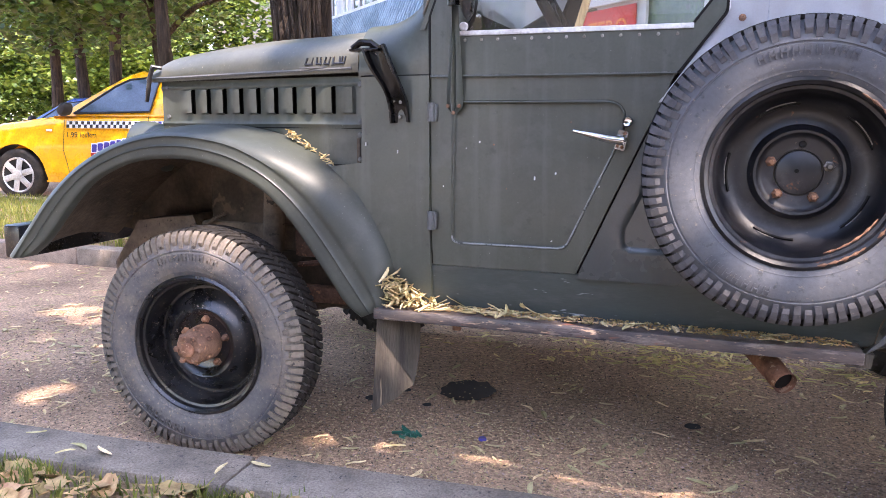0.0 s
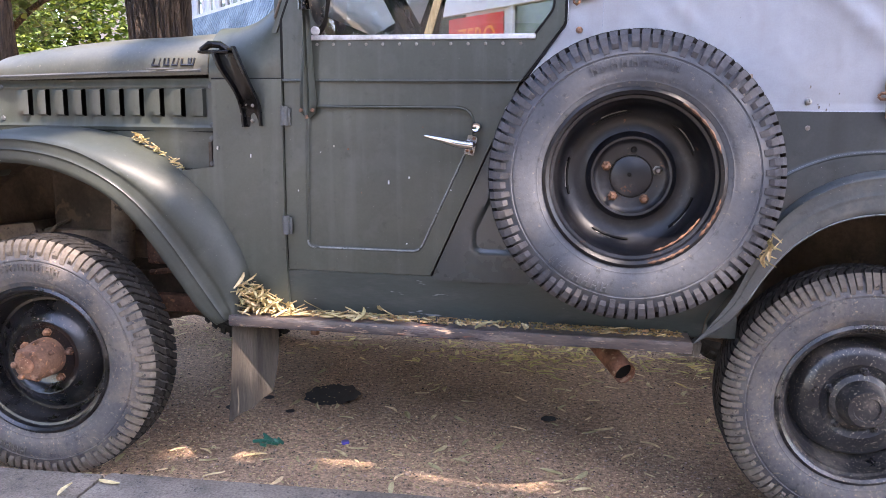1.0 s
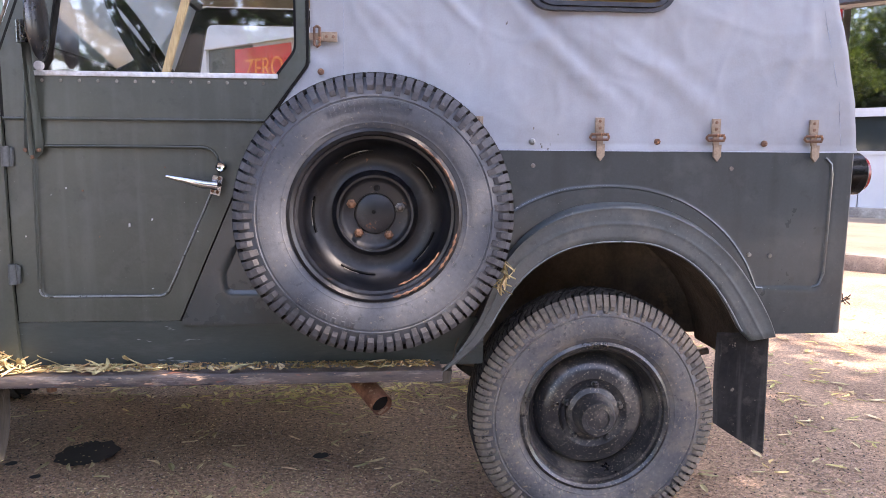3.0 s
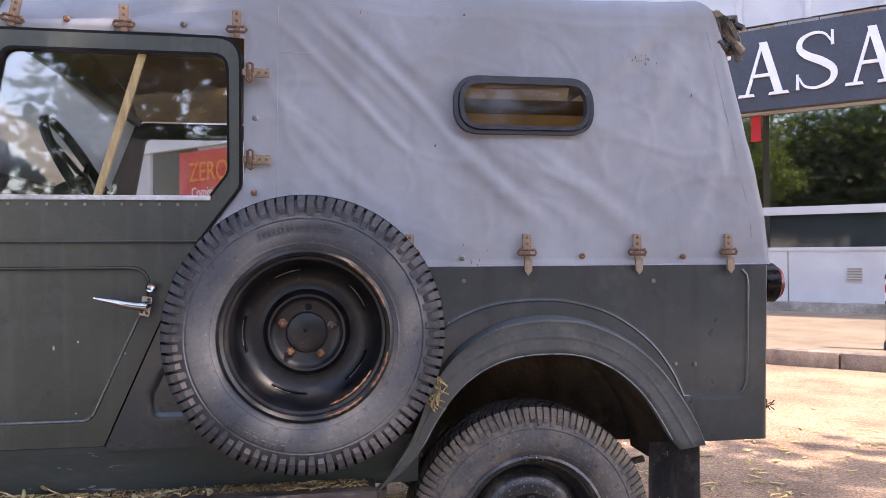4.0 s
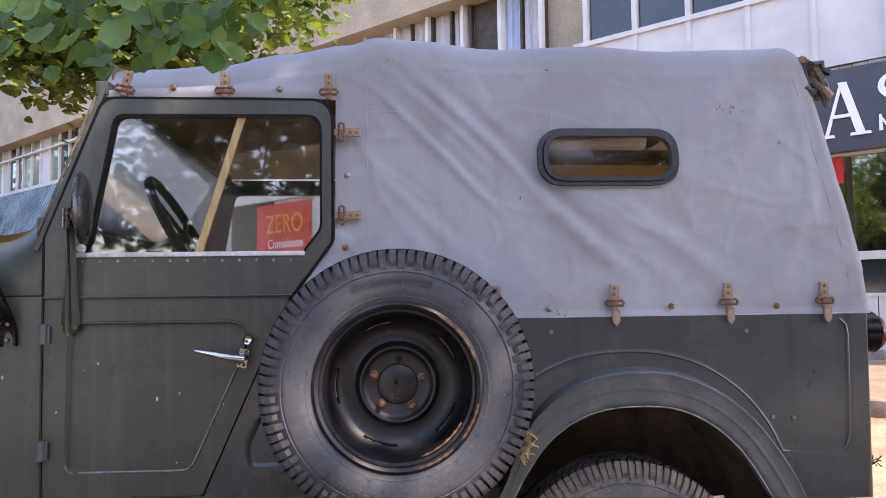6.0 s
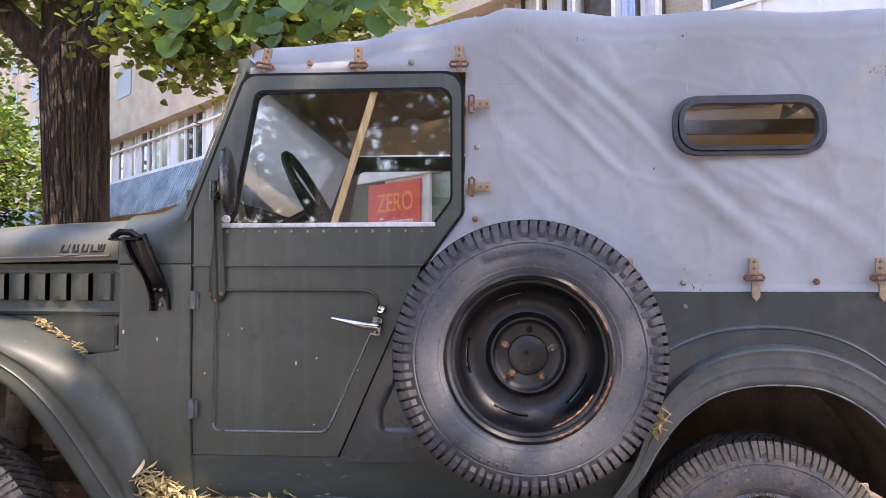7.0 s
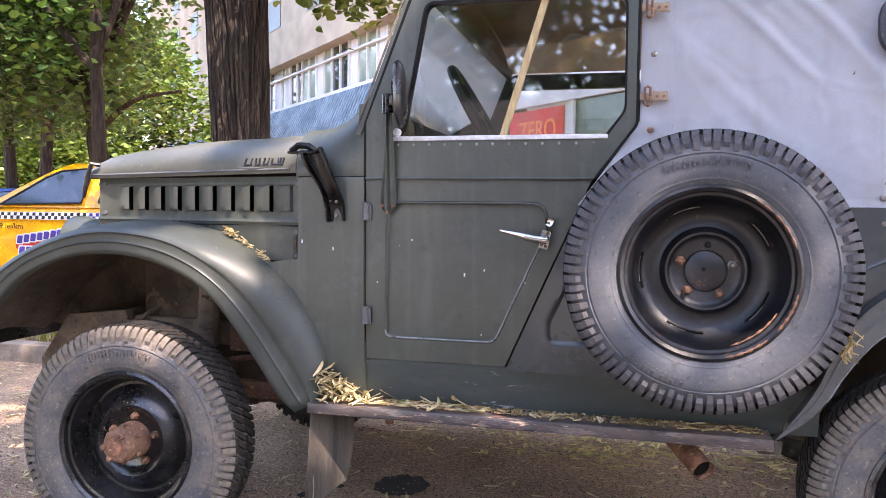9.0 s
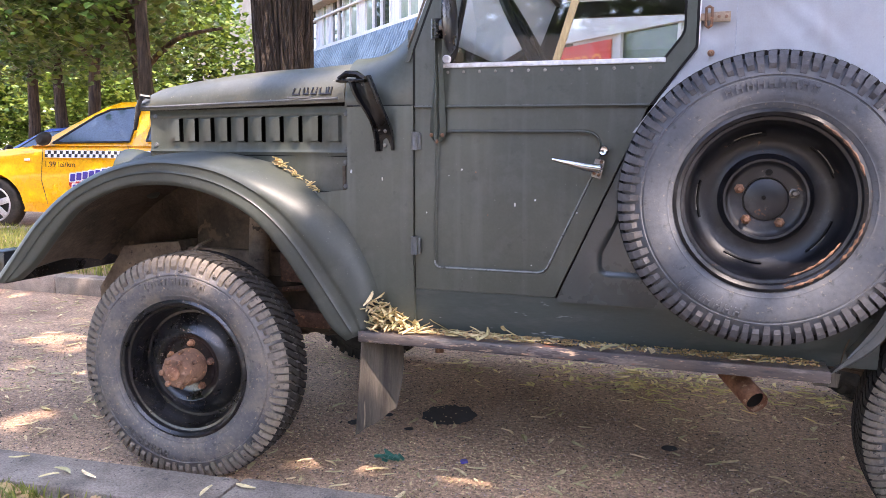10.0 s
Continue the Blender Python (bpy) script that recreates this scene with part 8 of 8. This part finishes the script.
                bm.faces.new([bm.verts.new((x, sy(z) - 0.003, z)) for x, z in ((x0, z0), (x0 + 0.036, z0), (x0 + 0.036, z0 + 0.036), (x0, z0 + 0.036))])
                part("check", bm, M_BLUE if k > 30 else M_TRIM, c, smooth=False)
        bm = bmesh.new()
        bm.faces.new([bm.verts.new((x, sy(z) - 0.0015, z)) for x, z in ((-0.60, 0.838), (1.71, 0.838), (1.71, 0.918), (-0.60, 0.918))])
        part("stripe", bm, M_WHITE, c, "chequered stripe", smooth=False)
        writing("1.99 lei/km", 0.085, 0.001, M_TRIM, c, pose(-0.42, -0.012, 0.735, 90, 0, 0), "small black tariff lettering")
        bm = bmesh.new()
        plate(bm, [(0.02 + 0.36 * math.cos(a) + 0.02, 0.575 + 0.105 * math.sin(a) + 0.03 * math.cos(a)) for a in (2 * math.pi * k / 32 for k in range(32))], -0.014, -0.006)
        sign_plate = part("door_sign", bm, M_RED, c, "red oval door sign", smooth=False)
        for k in range(8):
            for row, (z0, h0, w0) in enumerate(((0.575, 0.085, 0.058), (0.455, 0.085, 0.062))):
                if row and k in (3, 7):
                    continue
                x0 = -0.29 + 0.076 * k + 0.02 * row
                z1 = z0 + 0.012 * k * (1 - row)
                for grow, mt2, yy in ((0.012, M_WHITE, -0.017), (0.0, M_BLUE, -0.020)):
                    bm = bmesh.new()
                    plate(bm, rounded([(x0 - grow, z1 + h0 + grow, 0.012), (x0 + w0 + grow, z1 + h0 + grow, 0.012), (x0 + w0 + grow - 0.012, z1 - grow, 0.012), (x0 - grow - 0.012, z1 - grow, 0.012)], 2), yy, -0.008)
                    part("sign_bar", bm, mt2, sign_plate, smooth=False)
    return c


saloon("taxi", "yellow taxi saloon with chequered stripe parked beyond the grass", M_TAXI, pose(-6.30, 5.72, 0.0, 0, 0, 10) @ Matrix.Scale(1.12, 4), True)
saloon("parked_car", "dark blue saloon parked behind the taxi", M_BLUECAR, pose(-11.9, 10.3, 0.0, 0, 0, 8))
# ---- fallen bracts and leaves, puddle, scraps ----
def bract(bm, p, a, size, rnd, lift=0.004, steep=0.0):
    """A long dry bract, slightly curled."""
    d, s = Vector((math.cos(a), math.sin(a), 0)), Vector((-math.sin(a), math.cos(a), 0))
    w = size * rnd.uniform(0.09, 0.15)
    prev = None
    bend = rnd.uniform(-0.6, 0.6)
    rise = rnd.uniform(-0.2, 1.0) * steep * size
    for k in range(5):
        t = k / 4
        c = p + d * (size * (t - 0.5)) + s * (bend * size * (t - 0.5) ** 2) + Vector((0, 0, lift + 0.3 * size * rnd.uniform(0.0, 0.12) * t + rise * t))
        ww = w * math.sin(math.pi * (0.12 + 0.80 * t))
        cur = (bm.verts.new(c - s * ww + Vector((0, 0, 0.002))), bm.verts.new(c - Vector((0, 0, 0.001))), bm.verts.new(c + s * ww + Vector((0, 0, 0.002))))
        if prev:
            bm.faces.new((prev[0], prev[1], cur[1], cur[0])); bm.faces.new((prev[1], prev[2], cur[2], cur[1]))
        prev = cur


def scatter(name, fn, count, size0, size1, mat, seed, label, category="leaves", steep=0.0):
    rnd = random.Random(seed)
    bm = bmesh.new()
    for _ in range(count):
        p = Vector(fn(rnd))
        bract(bm, p, rnd.uniform(0, 6.28), rnd.uniform(size0, size1), rnd, steep=steep)
    return tagged(part(name, bm, mat, smooth=False), label, category, kind="stuff")


M_BRACT_PALE = material("pale_bract", srgb(224, 210, 164), srgb(188, 170, 122), scale=25, rough=0.85, fine=60, vary=0.3, islands=True)
M_BRACT_GREEN = material("yellow_green_bract", srgb(226, 212, 148), srgb(196, 180, 112), scale=25, rough=0.85, fine=60, vary=0.3, islands=True)
scatter("fallen_bracts", lambda r: (r.uniform(-3.5, 3.2), r.uniform(-0.15, 2.3), 0.004), 620, 0.03, 0.08, M_BRACT_PALE, 51, "pale dry bracts strewn over the asphalt")
scatter("fallen_bracts", lambda r: (r.gauss(0.75, 0.42), 1.38 + r.gauss(0, 0.13), 0.006 + 0.02 * r.random()), 260, 0.035, 0.08, M_BRACT_GREEN, 52, "drift of yellowish bracts below the car")
scatter("fallen_bracts", lambda r: (r.uniform(2.3, 4.5), r.uniform(0.3, 3.0), 0.004), 260, 0.04, 0.08, M_BRACT_GREEN, 53, "bracts behind the car")
scatter("fallen_bracts", lambda r: (r.uniform(-5, -1.6), r.uniform(0.3, 2.2), 0.004), 260, 0.03, 0.08, M_BRACT_PALE, 54, "bracts in front of the far kerb")
scatter("fallen_bracts", lambda r: (r.uniform(-2.4, -0.9), r.uniform(0.2, 2.2), 0.004), 170, 0.03, 0.07, M_BRACT_PALE, 63, "bracts on the asphalt beside the front wheel")
scatter("grit", lambda r: (r.uniform(-2.6, 2.6), r.uniform(-0.20, 1.8), 0.004), 9000, 0.002, 0.008, M_BRACT_PALE, 55, "crushed seeds and grit on the asphalt", "grit")
scatter("verge_leaves", lambda r: (lambda x: (x, kerb_y(x) - 0.20 - abs(r.gauss(0, 0.3)), 0.075))(r.uniform(-2.6, 0.8)), 900, 0.02, 0.07, M_LITTER, 56, "brown dry leaves among the grass")
scatter("kerb_leaves", lambda r: (lambda x: (x, kerb_y(x) - 0.19 * r.random(), 0.103))(r.uniform(-2.2, 0.8)), 10, 0.05, 0.08, M_BRACT_PALE, 57, "few dry bracts on the kerb")
# debris lying on the car
def board_spot(r):
    x = -0.135 + (min(0.3, abs(r.gauss(0, 0.075))) if r.random() < 0.88 else r.uniform(0, 0.45))
    heap = 0.085 * math.exp(-((x + 0.12) / 0.075) ** 2)
    return x, r.uniform(-0.055, 0.035), 0.513 + heap * r.random()


scatter("bract_heap", board_spot, 190, 0.022, 0.058, M_STRAW, 58, "heap of straw-coloured bracts on the running board", steep=0.7)
scatter("bract_crumbs", lambda r: (r.uniform(-0.13, 1.10), r.uniform(-0.04, 0.036), 0.514), 1400, 0.004, 0.012, M_LITTER, 59, "brown crumbs along the running board")
scatter("fender_bracts", lambda r: (lambda t: (-0.47 + 0.20 * t, 0.020 + 0.016 * r.random(), 0.998 - 0.10 * t - 0.035 * t * t + 0.012 * r.random() * (1.4 - t)))(r.random() ** 1.6), 60, 0.012, 0.038, M_STRAW, 60, "dry bracts caught on the fender", steep=0.6)
scatter("tyre_bracts", lambda r: (1.262 + 0.03 * r.random(), -0.10 + 0.03 * r.random(), 0.715 + 0.07 * r.random()), 16, 0.03, 0.055, M_STRAW, 61, "bracts caught behind the spare wheel", steep=1.6)
# dry sprig caught on the tailgate's corner
bm = bmesh.new()
rnd = random.Random(97)
for k in range(6):
    x1, z1 = 2.286 + 0.022 * rnd.random(), 0.655 + 0.05 * rnd.random()
    rod(bm, [(2.272, 0.02, 0.665), ((2.272 + x1) / 2, 0.012, 0.675 + 0.01 * rnd.random()), (x1, 0.01 + 0.02 * rnd.random(), z1)], [0.0016, 0.0014, 0.0022], 5)
tagged(part("dry_sprig", bm, M_BARK), "small dry sprig caught on the tailgate corner", "twig")
# oil puddle
M_OIL = material("oil_stain", srgb(26, 24, 23), srgb(36, 33, 31), scale=8, rough=0.75, fine=60)
bm = bmesh.new()
bm.faces.new([bm.verts.new((-0.105 + 0.105 * math.cos(a) * (1 + 0.25 * noise3(math.cos(a) * 2, math.sin(a) * 2, 3)), 0.70 + 0.115 * math.sin(a) * (1 + 0.3 * noise3(math.cos(a) * 3, math.sin(a) * 3, 7)), 0.0085)) for a in (2 * math.pi * k / 48 for k in range(48))])
tagged(part("oil_puddle", bm, M_OIL, smooth=False), "dark oil puddle on the asphalt below the car", "puddle")
for x, y, s, k in ((-0.33, 0.62, 0.02, 1), (-0.42, 0.50, 0.03, 2), (-0.20, 0.50, 0.018, 3), (0.74, 0.62, 0.028, 4)):
    bm = bmesh.new()
    bm.faces.new([bm.verts.new((x + s * math.cos(a) * (1 + 0.5 * noise3(math.cos(a), math.sin(a), k)), y + s * math.sin(a), 0.0095)) for a in (2 * math.pi * j / 16 for j in range(16))])
    tagged(part("oil_spot", bm, M_OIL, smooth=False), "dark oil spot on the asphalt", "stain")
# green scrap and bottle cap
M_GREENSCRAP = material("green_plastic", srgb(30, 110, 92), srgb(20, 80, 70), rough=0.4)
bm = bmesh.new()
rnd = random.Random(71)
for k in range(9):
    x, y = -0.165 + rnd.gauss(0, 0.022), 0.215 + rnd.gauss(0, 0.016)
    rod(bm, [(x, y, 0.008), (x + rnd.uniform(-0.02, 0.02), y + rnd.uniform(-0.02, 0.02), 0.02), (x + rnd.uniform(-0.03, 0.03), y, 0.010)], 0.006, 5)
tagged(part("plastic_scrap", bm, M_GREENSCRAP), "crumpled dark green plastic scrap on the asphalt", "litter")
bm = bmesh.new()
lathe(bm, [(0.0, 0.0), (0.012, 0.0), (0.014, 0.004), (0.014, 0.008)], (0, 0, 0), 16)
for v in bm.verts:
    v.co = Vector((v.co.x + 0.083, v.co.z + 0.27, 0.014 - v.co.y))
tagged(part("bottle_cap", bm, M_BLUE), "small blue bottle cap on the asphalt", "litter")
scatter("dark_grit", lambda r: (r.uniform(-2.6, 2.8), r.uniform(-0.22, 1.8), 0.004), 3600, 0.003, 0.008, M_OIL, 62, "dark grit and crumbs on the asphalt", "grit")
# crumpled dry leaves on the verge
rnd = random.Random(91)
bm = bmesh.new()
for k in range(260):
    x = rnd.uniform(-2.6, 0.7)
    y = kerb_y(x) - 0.20 - abs(rnd.gauss(0, 0.28))
    leaf_shape(bm, Vector((x, y, 0.078 + 0.012 * rnd.random())), Vector((rnd.gauss(0, 0.35), rnd.gauss(0, 0.35), 1)), Vector((rnd.uniform(-1, 1), rnd.uniform(-1, 1), 0.1)), rnd.uniform(0.035, 0.085), rnd, True)
tagged(part("dry_leaves", bm, M_LITTER), "crumpled pale dry leaves lying on the verge", "leaves", kind="stuff")
scatter("board_bracts", lambda r: (r.uniform(-0.05, 1.08) if r.random() < 0.5 else r.gauss(0.22, 0.08), r.uniform(-0.05, 0.03), 0.515), 70, 0.02, 0.06, M_STRAW, 92, "single dry bracts lying on the running board")
scatter("yellow_crumbs", lambda r: (r.gauss(0.35, 0.5), r.uniform(-0.15, 0.45), 0.004), 1500, 0.004, 0.010, M_STRAW, 93, "yellow seed crumbs on the asphalt", "grit")
# loose pebbles of the worn road surface
rnd = random.Random(95)
verts, faces = [], []
for k in range(30000):
    x, y, r = rnd.uniform(-2.8, 2.9), rnd.uniform(-0.22, 1.7), 0.0014 + 0.0040 * rnd.random() ** 2.2
    n0 = len(verts)
    z = 0.006 * noise3(x, y, 0, 0.9) + 0.3 * r
    for dx, dy, dz in ((1, 0, 0), (0, 1, 0), (-1, 0, 0), (0, -1, 0), (0, 0, 0.8)):
        verts.append((x + dx * r * rnd.uniform(0.7, 1.3), y + dy * r * rnd.uniform(0.7, 1.3), z + dz * r))
    faces += [(n0, n0 + 1, n0 + 4), (n0 + 1, n0 + 2, n0 + 4), (n0 + 2, n0 + 3, n0 + 4), (n0 + 3, n0, n0 + 4)]
me = bpy.data.meshes.new("pebbles")
me.from_pydata(verts, [], faces)
me.materials.append(M_PEBBLE)
tagged(new("pebbles", me), "loose pebbles worn out of the asphalt", "pebbles", kind="stuff")
